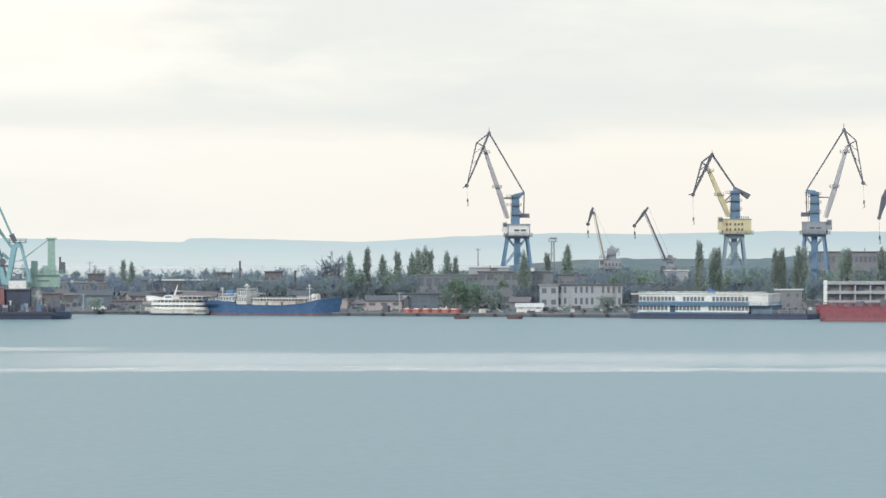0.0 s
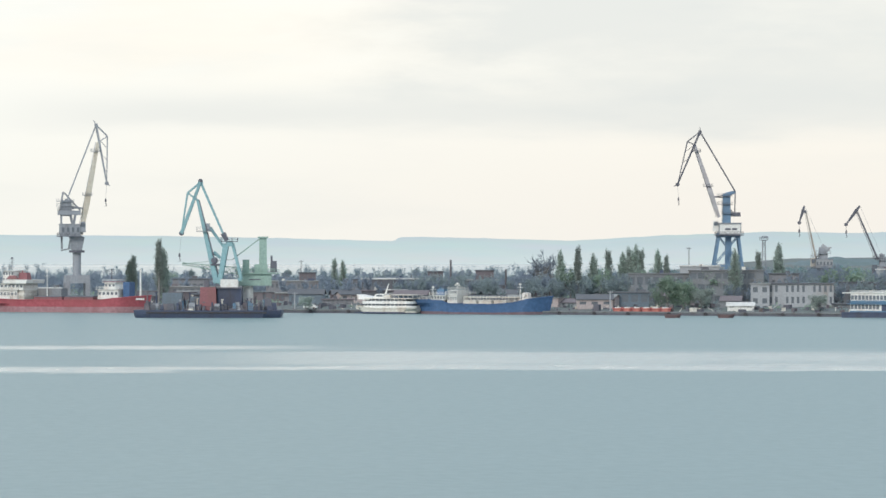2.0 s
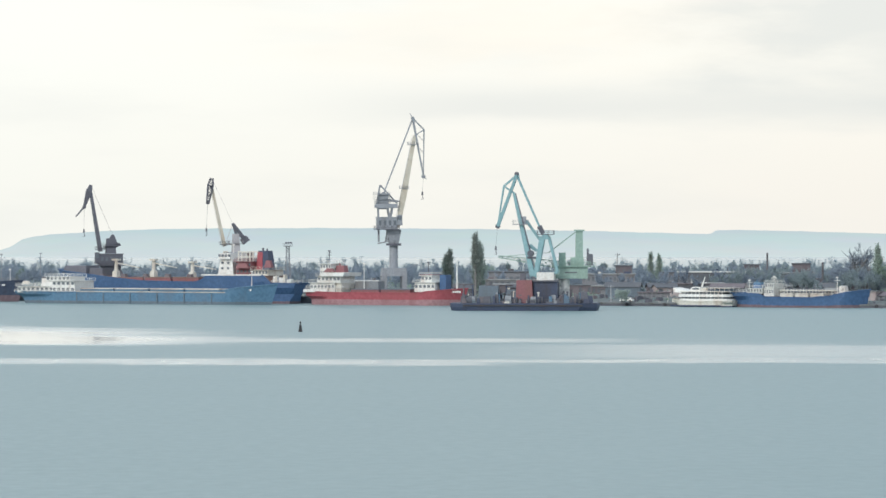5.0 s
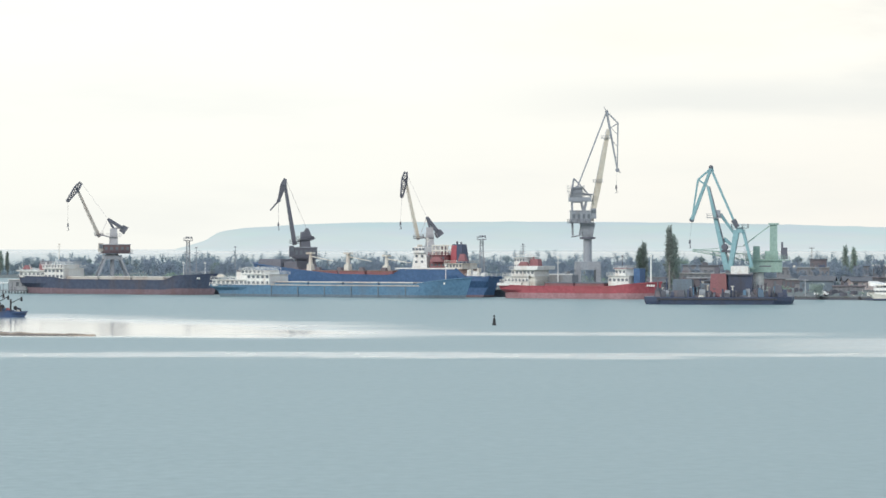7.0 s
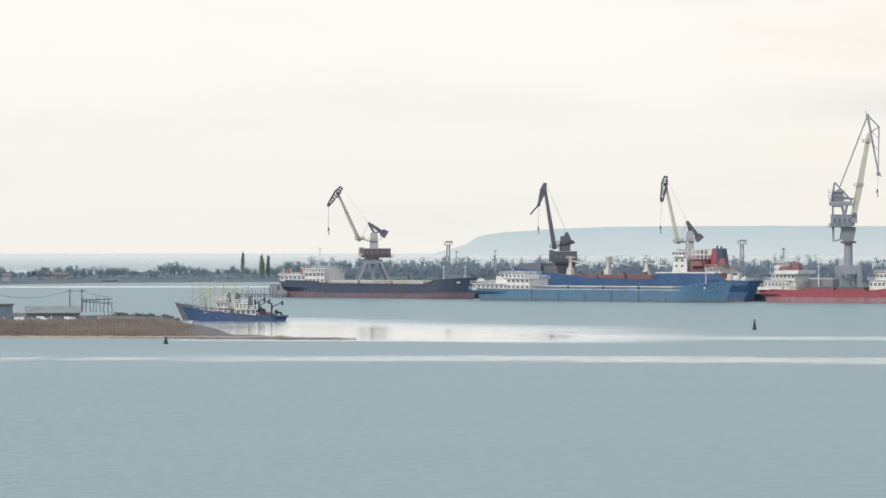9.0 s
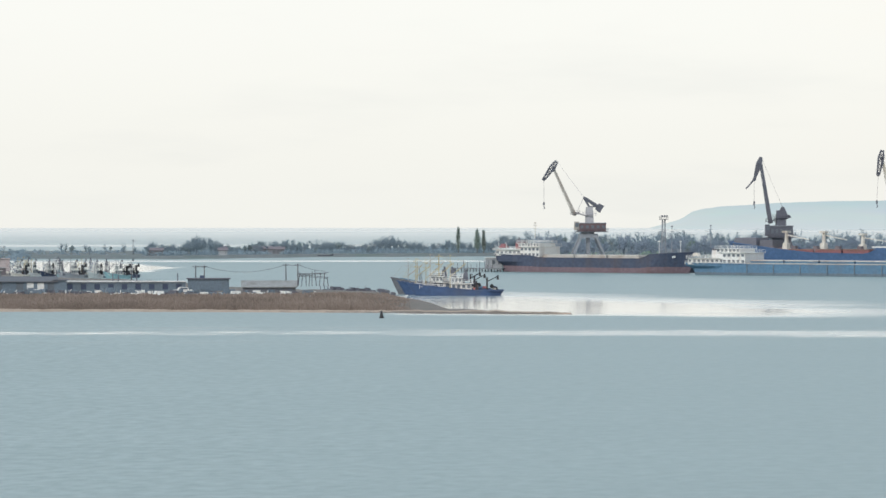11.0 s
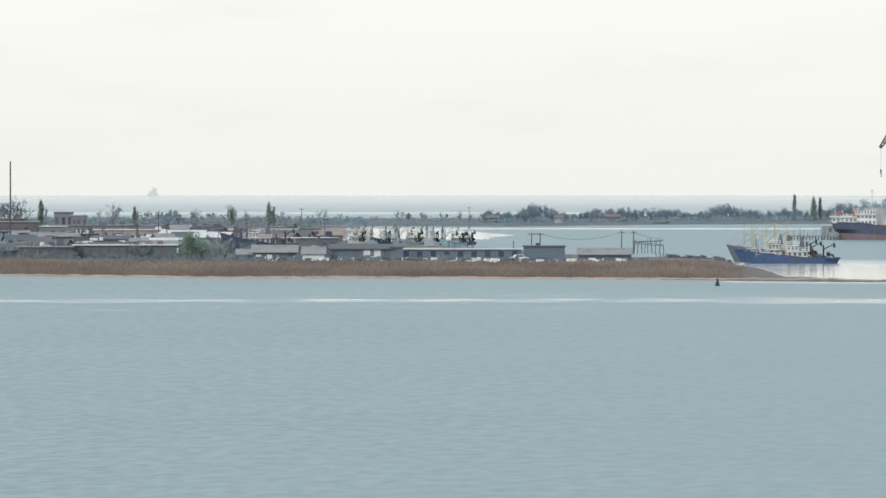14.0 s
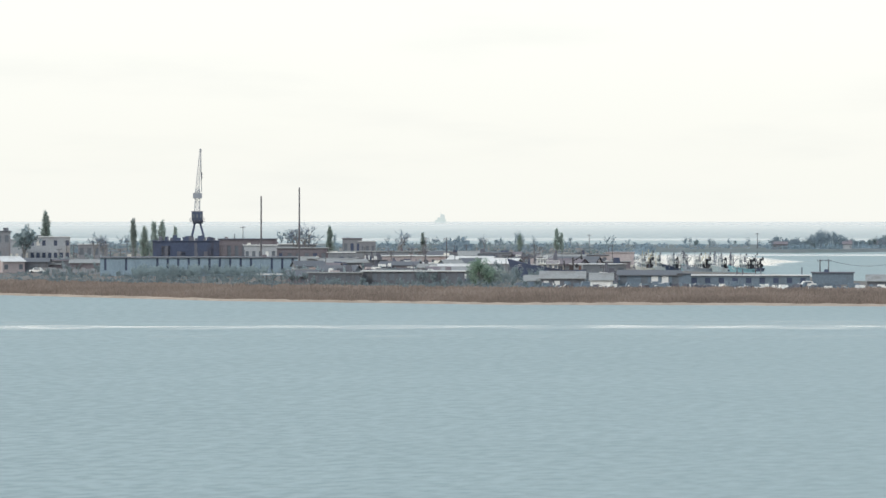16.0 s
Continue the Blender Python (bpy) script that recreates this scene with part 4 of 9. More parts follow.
def trunk_crane(label, x, y, z, P, m_boom, m_head, m_house, m_col, m_leg, turn=8.0, name="portal_crane", lattice=False, group="dockside cranes", slim=1.0):
    """A level-luffing crane whose boom ends in a heavy drooping trunk, with a rocking counterweight behind."""
    root = crane_root(name, x, y, z, label, turn, group)
    up = lambda p, dy=0.0: (p[0], dy, p[1])
    head, tip, btop, bfoot, hook = (P[k] for k in ("head", "tip", "btop", "bfoot", "hook"))
    s = Shape().beam(up(bfoot), up(btop), 1.2 * slim, 0.75 * slim, 1.3)
    s.beam((bfoot[0] - 0.9, -0.6, bfoot[1]), (btop[0] - 0.6, -0.4, btop[1]), 0.14)
    boom = part("boom", s, m_boom, root)
    part("boom_platform", Shape().box(bfoot[0] - 1.6, bfoot[0] + 1.4, -1.4, 1.4, bfoot[1] + 0.4, bfoot[1] + 0.6).rail(bfoot[0] - 1.6, bfoot[0] + 1.4, -1.4, 1.4, bfoot[1] + 0.5), m_head, boom)
    s = Shape()
    kn = tuple(h + (t - h) * 0.3 for h, t in zip(head, tip))
    if lattice:
        s.lattice(up(head), up(kn), 0.8, 1.7, 2, 0.36, 0.9).lattice(up(kn), up(tip), 1.7, 0.8, 4, 0.36, 0.9)
    else:
        s.beam(up(head), up(kn), 1.0 * slim, 2.0 * slim, 0.8).beam(up(kn), up(tip), 2.0 * slim, 0.8 * slim, 0.7)
    s.beam(up(btop), up(kn), 1.0, 0.8)
    trunk = part("trunk", s, m_head, root)
    part("sheave", Shape().tube((tip[0], -0.4, tip[1]), (tip[0], 0.4, tip[1]), 0.6, n=12), M_C_DARK, trunk)
    hoist(root, tip, hook, mat=m_head)
    if "extra" in P:
        part("swing_link", Shape().beam(up(tip), up(P["extra"]), 0.55, 0.4), m_head, root)
    if "rk0" in P:
        r0, r1 = P["rk0"], P["rk1"]
        knee = (r0[0] * 0.25 + r1[0] * 0.75, r0[1] * 0.25 + r1[1] * 0.75)
        pivot = ((P["col"][0] + P["col"][1]) / 2, P["col"][3])
        rk = Shape()
        for dy in (-0.8, 0.8):
            rk.beam(up(r0, dy), up(knee, dy), 0.75, 1.1).beam(up(r0, dy), up(pivot, dy), 0.5).beam(up(pivot, dy), up(knee, dy), 0.45)
        rocker = part("rocking_arm", rk, m_house if "rkm" not in P else P["rkm"], root)
        part("counterweight", Shape().beam(up(knee), up(r1), 2.3, 2.7, 0.9), m_house if "rkm" not in P else P["rkm"], rocker)
        part("stay", Shape().beam(up(head), up(P["rk0"]), 0.07).beam(up(bfoot), up(P["rk0"]), 0.12), m_col, root)
    a0, a1, z0, z1 = P["col"]
    column = part("column", Shape().box(a0, a1, -1.4, 1.4, z0, z1, 0.3, 0.3), m_col, root)
    zm = z0 + (z1 - z0) * 0.5
    part("landing", Shape().box(a0 - 0.9, a1 + 0.9, -1.9, 1.9, zm - 0.1, zm), m_col, column)
    part("railing", Shape().rail(a0 - 0.9, a1 + 0.9, -1.9, 1.9, zm - 0.05), m_col, column)
    part("luffing_strut", Shape().beam((bfoot[0], 0, bfoot[1] + 1.0), ((a0 + a1) / 2, 0, z0 + (z1 - z0) * 0.4), 0.4), m_col, root)
    machinery(root, P["house"], m_house, 2.8, 1, 5)
    cab_x = P["house"][0]
    cab = part("cab", Shape().box(cab_x - 1.6, cab_x, -2.8, -0.8, P["house"][2] + 0.4, P["house"][3] + 0.6, 0.1, 0.1), m_boom, root)
    part("cab_window", Shape().box(cab_x - 1.4, cab_x - 0.2, -2.88, -2.78, P["house"][3] - 1.2, P["house"][3] + 0.2), M_GLASS, cab)
    top, ztop, foot = P["legs"]
    c = (top[0] + top[1]) / 2
    part("turntable", Shape().tube((c, 0, ztop + 0.5), (c, 0, P["house"][2]), 2.2, n=20), m_leg, root)
    part("pillar", Shape().box(c - 0.6, c + 0.6, -0.6, 0.6, 0, ztop - 0.4), m_leg, root)
    legs_portal(root, top, ztop, foot, m_leg, 4.0, False, 0.62)
    return root


TRUNK_JOINTS = ("head", "tip", "btop", "bfoot", "hook", "rk0", "rk1")
P12 = joints(((-10.8, 35.4), (-15.23, 29.23), (-11.76, 32.7), (-4.43, 16.89), (-15.23, 21.14), (-1.54, 23.06), (4.63, 19.01)), TRUNK_JOINTS)
P12.update(col=(-0.96, 1.74, 14.19, 19.79), house=(-3.47, 5.78, 11.49, 14.19),
           legs=((-2.6, 2.4), 9.76, (-6.4, 6.2)), rkm=M_C_DARK)
trunk_crane("portal crane with red-brown house and trunk, grey legs", *(-355.4, 1529.3), 2.3, P12, M_C_BEIGE, M_C_DARK, M_C_BROWN, M_C_PALE, M_C_GREY, lattice=True, slim=0.8)
P10 = joints(((-8.21, 38.45), (-9.52, 30.42), (-8.03, 35.09), (-3.92, 16.05), (-9.97, 21.65), (-1.21, 23.52), (3.36, 17.36)), TRUNK_JOINTS)
P10.update(col=(-1.49, 1.12, 13.81, 20.16), house=(-2.99, 5.6, 11.2, 13.81),
           legs=((-2.6, 2.6), 9.7, (-6.0, 6.0)), rkm=M_C_DARK)
trunk_crane("portal crane with pale yellow boom and dark latticed trunk", *(-241.2, 1500.7), 2.3, P10, M_C_YBEIGE, M_C_DARK, M_C_BROWN, M_C_PALE, M_C_GREY, lattice=True, slim=0.85)
P11 = joints(((-6.62, 36.43), (-8.89, 29.05), (-6.71, 34.54), (-3.4, 14.3), (-8.98, 21.3), (0.57, 19.78), (2.08, 15.81)), TRUNK_JOINTS)
P11.update(extra=(-11.73, 25.84), col=(-1.7, 1.7, 13.54, 18.65), house=(-3.97, 3.78, 9.76, 13.35),
           legs=((-2.6, 2.6), 8.81, (-6.0, 6.0)))
trunk_crane("dark grey portal crane with a bent trunk", *(-285.7, 1513.3), 2.3, P11, M_C_DARK, M_C_DARK, M_C_DARK, M_C_DARK, M_C_DARK)
P6 = joints(((-7.47, 30.26), (-12.17, 23.94), (-8.62, 28.92), (-1.34, 12.06), (-12.07, 21.64), (-0.38, 13.97), (1.15, 12.06)), TRUNK_JOINTS)
P6.update(col=(-0.96, 1.15, 9.76, 13.97), house=(-1.92, 2.68, 7.07, 9.76),
          legs=((-2.2, 2.2), 5.0, (-4.0, 4.0)))
trunk_crane("small dark crane with a rusty boom behind the trees", *(76.9, 1558.1), 4, P6, M_C_DARK, M_C_DARK, M_C_GREY, M_C_GREY, M_C_GREY, slim=0.55)
P5 = joints(((-6.32, 30.26), (-8.05, 24.51), (-5.75, 28.15), (-2.3, 12.06), (-8.05, 22.02), (-0.19, 17.04), (1.92, 15.12)), TRUNK_JOINTS)
P5.update(col=(-1.53, 1.53, 12.06, 16.27), house=(-2.87, 3.07, 9.37, 12.06),
          legs=((-2.4, 2.4), 6.5, (-4.4, 4.4)))
trunk_crane("small weathered crane with a pale thin boom", *(57.1, 1559.0), 4, P5, M_C_BEIGE, M_C_DARK, M_PLASTER, M_C_GREY, M_C_GREY, slim=0.5)
P4 = joints(((-9.63, 35.02), (-12.08, 26.27), (-8.93, 32.57), (-3.33, 19.45), (-11.9, 20.32), (-2.28, 23.82), (2.63, 20.32)), TRUNK_JOINTS)
P4.update(col=(-1.93, 1.23, 17.7, 22.07), house=(-4.38, 3.5, 14.72, 17.7),
          legs=((-2.6, 2.6), 9.0, (-5.5, 5.5)))
trunk_crane("dark crane with a drooping trunk at the yard's end", *(146.4, 1417.5), 3.6, P4, M_C_DARK, M_C_DARK, M_C_GREY, M_C_DARK, M_C_GREY)


def mast_crane():
    """The slender crane on the peninsula, its latticed boom raised almost upright."""
    x, y = (-737.5, 1531.7)
    root = crane_root("portal_crane", x, y, 1.5, "slender blue-grey crane with its latticed boom raised upright", 0, "peninsula crane")
    (tx, tz), (bx, bz), (h0, hz1), (h1, hz0), (l0, lt), (l1, _), (c0, cz) = ((1.25, 39.73), (-0.21, 21.35), (-2.09, 16.55), (2.09, 13.21), (-1.67, 12.79), (2.09, 12.79), (0.0, 23.86))
    part("boom", Shape().lattice((bx, 0, bz), (tx, 0, tz), 1.5, 0.5, 12, 0.17), M_C_GREY, root)
    part("column", Shape().lattice((0, 0, hz1), (0.2, 0, cz + 1), 1.9, 1.5, 5, 0.3).box(-1.6, 1.8, -1.5, 1.5, cz - 2.4, cz - 0.4), M_C_GREY, root)
    part("tie_rod", Shape().beam((1.6, 0.8, cz), (tx, 0.2, tz), 0.25), M_C_GREY, root)
    machinery(root, (h0, h1, hz0, hz1), M_NAVY, 2.4, 1, 3)
    s = Shape()
    for ax in (l0, l1):
        for ay in (-2, 2):
            s.beam((ax * 0.45, ay * 0.5, lt), (ax * 1.1, ay, lt * 0.62), 0.8).beam((ax * 1.1, ay, lt * 0.62), (ax * 1.1, ay, 0), 0.8, 0.7)
    s.box(l0, l1, -1.6, 1.6, lt - 0.6, lt + 0.2)
    part("portal", s, M_NAVY, root)
    hoist(root, (tx + 0.4, tz - 0.4), (tx + 0.4, tz - 9))


mast_crane()


# ---------------------------------------------------------------- ships
def hull_parts(root, L, B, sheer, hull_mat, boot_mat, deck_mat, split=0.45, rake=0.05, full=0.80, transom=0.7, flip=False):
    """A lofted hull: bow at +L/2, stern at -L/2, waterline at 0. sheer: rows of (station 0..1 from the stern, deck height)."""
    N = 36
    top, low, deck, bulwark = Shape(), Shape(), Shape(), Shape()

    def half(k, depth):
        # depth: 0 at the keel, 1 at the deck
        e = full + 0.06 * depth
        end = 1.0 - rake * (1 - depth)
        bow = 1.0 if k < e else max(0.0, 1 - ((k - e) / max(end - e, 0.02)) ** 1.8)
        stern = transom + (1 - transom) * min(1, k / 0.12) if depth > 0.6 else (0.35 + 0.65 * min(1, k / 0.16))
        return B / 2 * bow * stern * (0.96 + 0.04 * depth)

    levels = 6
    ring = []
    for i in range(N + 1):
        k = i / N
        zd = ramp_of(sheer, k)
        zs = split * min(zd, sheer[0][1])
        zz = [-1.5, 0.0, zs, zs + (zd - zs) * 0.4, zs + (zd - zs) * 0.75, zd]
        row = []
        for j, z in enumerate(zz):
            depth = max(0, z) / zd
            kk = min(k, 1.0 - rake * (1 - depth))
            if i < 3:
                kk = max(kk, (1 - depth) * 0.03)
            row.append((-L / 2 + L * kk, half(k if depth > 0.99 else min(k, 1), depth), z))
        ring.append(row)
    for side in (-1, 1):
        for i in range(N):
            for j in range(levels - 1):
                q4 = [ring[i][j], ring[i + 1][j], ring[i + 1][j + 1], ring[i][j + 1]]
                q4 = [(p[0], p[1] * side, p[2]) for p in q4]
                if side > 0:
                    q4.reverse()
                tgt = low if j < 2 else top
                o = len(tgt.v)
                tgt.v += q4
                tgt.f.append((o, o + 1, o + 2, o + 3))
    for j in range(levels - 1):
        p, q = ring[0][j], ring[0][j + 1]
        tgt = low if j < 2 else top
        o = len(tgt.v)
        tgt.v += [(p[0], p[1], p[2]), (p[0], -p[1], p[2]), (q[0], -q[1], q[2]), (q[0], q[1], q[2])]
        tgt.f.append((o, o + 1, o + 2, o + 3))
    for i in range(N):
        a, b = ring[i][-1], ring[i + 1][-1]
        o = len(deck.v)
        deck.v += [(a[0], -a[1], a[2] - 0.25), (b[0], -b[1], b[2] - 0.25), (b[0], b[1], b[2] - 0.25), (a[0], a[1], a[2] - 0.25)]
        deck.f.append((o, o + 1, o + 2, o + 3))
        for side in (-1, 1):
            bulwark.beam((a[0], a[1] * side, a[2]), (b[0], b[1] * side, b[2]), 0.3)
    if flip:
        for s in (top, low, deck, bulwark):
            s.v = [(-p[0], p[1], p[2]) for p in s.v]
            s.f = [tuple(reversed(f)) for f in s.f]
    h = part("hull", top, hull_mat, root)
    part("boot_topping", low, boot_mat, h, "worn red antifouling band")
    part("rubbing_strake", bulwark, hull_mat, h)
    part("deck", deck, deck_mat, root)
    return h


def deck_house(root, x0, x1, half, z0, z1, mat, rows=1, cols=6, front=1, roof=True, name="deckhouse"):
    x0, x1 = min(x0, x1), max(x0, x1)
    body = part(name, Shape().box(x0, x1, -half, half, z0, z1, 0.12, 0.08), mat, root)
    if roof:
        part("bridge_deck", Shape().box(x0 - 0.4, x1 + 0.4, -half - 0.5, half + 0.5, z1, z1 + 0.15), mat, body)
        part("railing", Shape().rail(x0 - 0.3, x1 + 0.3, -half - 0.4, half + 0.4, z1 + 0.1, 0.9, 2.2, 0.08), mat, body)
    if cols:
        w = (x1 - x0) / cols
        pane = Shape().box(-min(w * 0.28, 0.6), min(w * 0.28, 0.6), -0.05, 0.05, -0.42, 0.42).mesh("window")
        pane.materials.append(M_GLASS)
        for r in range(rows):
            for c in range(cols):
                shared("window", pane, body, x0 + (c + 0.5) * w, -half - 0.0, z0 + (r + 0.6) * (z1 - z0) / rows)
    return body


def mast(root, x, z0, z1, mat, arms=2, y=0.0, r=0.16):
    s = Shape().tube((x, y, z0), (x, y, z1), r, r * 0.6, 8)
    for i in range(arms):
        zz = z1 - (z1 - z0) * (0.18 + 0.22 * i)
        s.beam((x - 0.9, y, zz), (x + 0.9, y, zz), 0.12).beam((x, y - 0.9, zz), (x, y + 0.9, zz), 0.12)
    s.box(x - 0.35, x + 0.35, y - 0.2, y + 0.2, z1 - 0.2, z1 + 0.2)
    return part("mast", s, mat, root)


def funnel(root, x0, x1, z0, z1, mat, top_mat, half=1.4):
    x0, x1 = min(x0, x1), max(x0, x1)
    f = part("funnel", Shape().box(x0, x1, -half, half, z0, z1 - (z1 - z0) * 0.3, 0.15, 0.1), mat, root)
    part("funnel_top", Shape().box(x0 + 0.15, x1 - 0.15, -half + 0.1, half - 0.1, z1 - (z1 - z0) * 0.3, z1, 0.1, 0.1).tube((x0 + 0.8, 0, z1), (x0 + 0.7, 0, z1 + 0.7), 0.25), top_mat, f)


def hatches(root, x0, x1, half, z, n, mat, side_mat, h=1.0):
    x0, x1 = min(x0, x1), max(x0, x1)
    w = (x1 - x0) / n
    for i in range(n):
        a, b = x0 + i * w + 0.4, x0 + (i + 1) * w - 0.4
        hc = part("hatch_coaming", Shape().box(a, b, -half, half, z - 0.3, z + h), side_mat, root)
        s = Shape()
        k = max(2, int((b - a) / 5))
        for j in range(k):
            s.box(a + (b - a) * j / k + 0.05, a + (b - a) * (j + 1) / k - 0.05, -half - 0.15, half + 0.15, z + h, z + h + 0.28, 0.1, 0.2)
        part("hatch_cover", s, mat, hc)


def deck_post(root, x, z0, z1, mat):
    part("derrick_post", Shape().box(x - 1.0, x + 1.0, -1.2, 1.2, z0, z0 + (z1 - z0) * 0.45, 0.2, 0.2).tube((x, 0, z0 + (z1 - z0) * 0.4), (x, 0, z1), 0.7, 0.5, 10).box(x - 1.1, x + 1.1, -1.1, 1.1, z1 - 0.5, z1 + 0.1)
         .beam((x, 0, z1 - 1.2), (x + 9, 0, z0 + (z1 - z0) * 0.6), 0.35, 0.2), mat, root)


def stanchions(root, x0, x1, half, z, mat, h=1.0):
    part("railing", Shape().rail(x0, x1, -half, half, z, h, 2.4, 0.09), mat, root)


def name_bars(root, x, y, z, n=7, mat=None):
    s = Shape()
    for i in range(n):
        s.box(x + i * 0.75, x + i * 0.75 + 0.5, y - 0.06, y + 0.06, z, z + 0.6)
    part("name_plate", s, mat or M_WHITE, root, "white painted lettering bars")


BOW_RIGHT = QUAY_TURN


def light_blue_ship():
    x, y, L = (-262.3, 1454.2, 97.3)
    root = thing("cargo_ship", x, y, 0, BOW_RIGHT, "long faded blue cargo ship, white aft house, moored", "ship", "moored cargo ships")
    hull_parts(root, L, 13, [(0, 3.8), (0.2, 3.7), (0.80, 3.9), (0.88, 5.4), (1.0, 6.6)], M_BLUE_L, M_SHED, M_DECK, 0.25, 0.025)
    X = lambda k: -L / 2 + L * k
    deck_house(root, X(0.015), X(0.16), 5.2, 3.4, 5.4, M_WHITE, 1, 8, name="aft_house")
    deck_house(root, X(0.157), X(0.248), 5.6, 3.4, 7.2, M_WHITE, 2, 5, name="bridge_house")
    deck_house(root, X(0.125), X(0.22), 4.4, 7.35, 8.5, M_WHITE, 1, 6, name="wheelhouse")
    part("engine_casing", Shape().box(X(0.118), X(0.157), -4.0, 4.0, 5.4, 7.0, 0.4, 0.2), M_WHITE, root)
    stack = part("funnel", Shape().tube((X(0.094), 0, 5.3), (X(0.094), 0, 8.0), 1.5, 1.4, 16), M_WHITE, root, "white round funnel")
    part("funnel_top", Shape().tube((X(0.094), 0, 8.0), (X(0.094), 0, 8.6), 1.42, 1.35, 16), M_C_DARK, stack)
    mast(root, X(0.072), 9.0, 16.04, M_C_GREY)
    hatches(root, X(0.26), X(0.81), 4.8, 3.6, 4, M_HATCH, M_BLUE_L, 1.1)
    mast(root, X(0.9), 5.5, 10.5, M_WHITE, 1)
    for i in range(6):
        part("hull_frame", Shape().box(X(0.26 + i * 0.105), X(0.26 + i * 0.105) + 0.35, -6.62, -6.5, 0.5, 3.6), M_SHED, root)
    part("gunwale", Shape().box(X(0.26), X(0.84), -6.66, -6.3, 3.75, 4.05), M_HATCH, root, "pale worn gunwale strip")
    name_bars(root, X(0.875), -4.6, 4.4)
    stanchions(root, X(0.01), X(0.24), 6.0, 3.5, M_WHITE)
    part("lifeboat", Shape().box(X(0.03), X(0.06), -5.0, -3.6, 6.2, 7.2, 0.6, 0.3), M_CREAM, root)


def big_blue_ship():
    x, y, L = (-256.5, 1476.9, 94.0)
    root = thing("cargo_ship", x, y, 0, BOW_RIGHT, "dark blue cargo ship with red funnel and posts, moored", "ship", "moored cargo ships")
    X = lambda k: -L / 2 + L * k
    # k runs from the bow
    hull_parts(root, L, 15, [(0, 6.6), (0.085, 6.7), (0.11, 9.2), (0.33, 9.1), (0.37, 6.9), (0.6, 7.2), (0.74, 8.4), (0.85, 9.6), (1.0, 10.8)], M_BLUE_H, M_BOOT, M_DECK, 0.12, 0.05, transom=0.55, flip=True)
    tower = part("bridge_tower", Shape().box(X(0.694), X(0.757), -5.0, 5.0, 8.9, 14.3, 0.7, 0.5), M_WHITE, root)
    part("wheelhouse", Shape().box(X(0.700), X(0.748), -5.6, 5.6, 14.3, 16.2, 0.3, 0.3), M_WHITE, tower)
    for k in (0.705, 0.718, 0.731, 0.744):
        part("window", Shape().box(X(k) - 0.4, X(k) + 0.4, -5.62, -5.4, 15.0, 15.8), M_GLASS, tower)
    for k, zz in ((0.712, 11.0), (0.735, 11.0), (0.712, 12.8), (0.735, 12.8)):
        part("window", Shape().box(X(k) - 0.35, X(k) + 0.35, -5.02, -4.7, zz, zz + 0.7), M_GLASS, tower)
    deck_house(root, X(0.765), X(0.826), 4.6, 9.0, 13.4, M_PINKISH, 2, 4, name="engine_casing")
    rack = Shape()
    for k in (0.768, 0.782, 0.800, 0.815):
        rack.beam((X(k), -3.4, 13.4), (X(k), -3.4, 16.6), 0.35).beam((X(k), 3.4, 13.4), (X(k), 3.4, 16.6), 0.35)
    for zz in (15.0, 16.6):
        rack.beam((X(0.766), -3.4, zz), (X(0.817), -3.4, zz), 0.4).beam((X(0.766), 3.4, zz), (X(0.817), 3.4, zz), 0.4)
    part("boat_frame", rack, M_CREAM, root)
    deck_house(root, X(0.83), X(0.895), 4.8, 9.0, 10.8, M_CREAM, 1, 5, name="aft_house")
    a, b = X(0.828), X(0.872)
    stack = part("funnel", Shape().quadbox([(a, -1.8, 10.5), (b + 1.0, -1.8, 10.5), (b + 1.0, 1.8, 10.5), (a, 1.8, 10.5), (a + 0.7, -1.5, 17.0), (b, -1.5, 17.0), (b, 1.5, 17.0), (a + 0.7, 1.5, 17.0)]), M_NAVY, root, "raked navy funnel with a red forward half")
    part("funnel_band", Shape().quadbox([(a - 0.2, -1.95, 10.8), (a + 2.4, -1.95, 10.8), (a + 2.4, 1.95, 10.8), (a - 0.2, 1.95, 10.8), (a + 0.5, -1.6, 16.6), (a + 2.3, -1.6, 16.6), (a + 2.3, 1.6, 16.6), (a + 0.5, 1.6, 16.6)]), M_RED_H, stack)
    part("exhaust_pipe", Shape().tube((a + 1.6, 0, 16.9), (a + 1.5, 0, 17.9), 0.35).tube((a + 2.8, 0.5, 16.9), (a + 2.7, 0.5, 17.7), 0.3), M_C_DARK, stack)
    part("lifeboat", Shape().box(X(0.775), X(0.825), -6.4, -4.7, 11.4, 13.0, 0.9, 0.4), M_PINKISH, root, "dull red lifeboat")
    part("lifeboat", Shape().box(X(0.883), X(0.912), -5.6, -3.8, 11.6, 13.9, 0.6, 0.4), M_PINKISH, root, "faded red lifeboat")
    gear = random.Random(19)
    for i in range(9):
        k = 0.915 + i * 0.008
        part("deck_gear", Shape().box(X(k) - 0.4, X(k) + 0.5, -4.5, -2.5, 6.4, 7.2 + gear.uniform(0.3, 2.2), 0.15, 0.2), (M_WHITE, M_CREAM, M_C_GREY, M_WHITE)[i % 4], root)
    for px, zz in ((0.244, 14.16), (0.399, 14.16), (0.558, 13.42)):
        deck_post(root, X(px), 7.2, zz, M_CREAM)
    hatches(root, X(0.62), X(0.28), 5.0, 7.2, 3, M_DECK, M_PINKISH, 0.9)
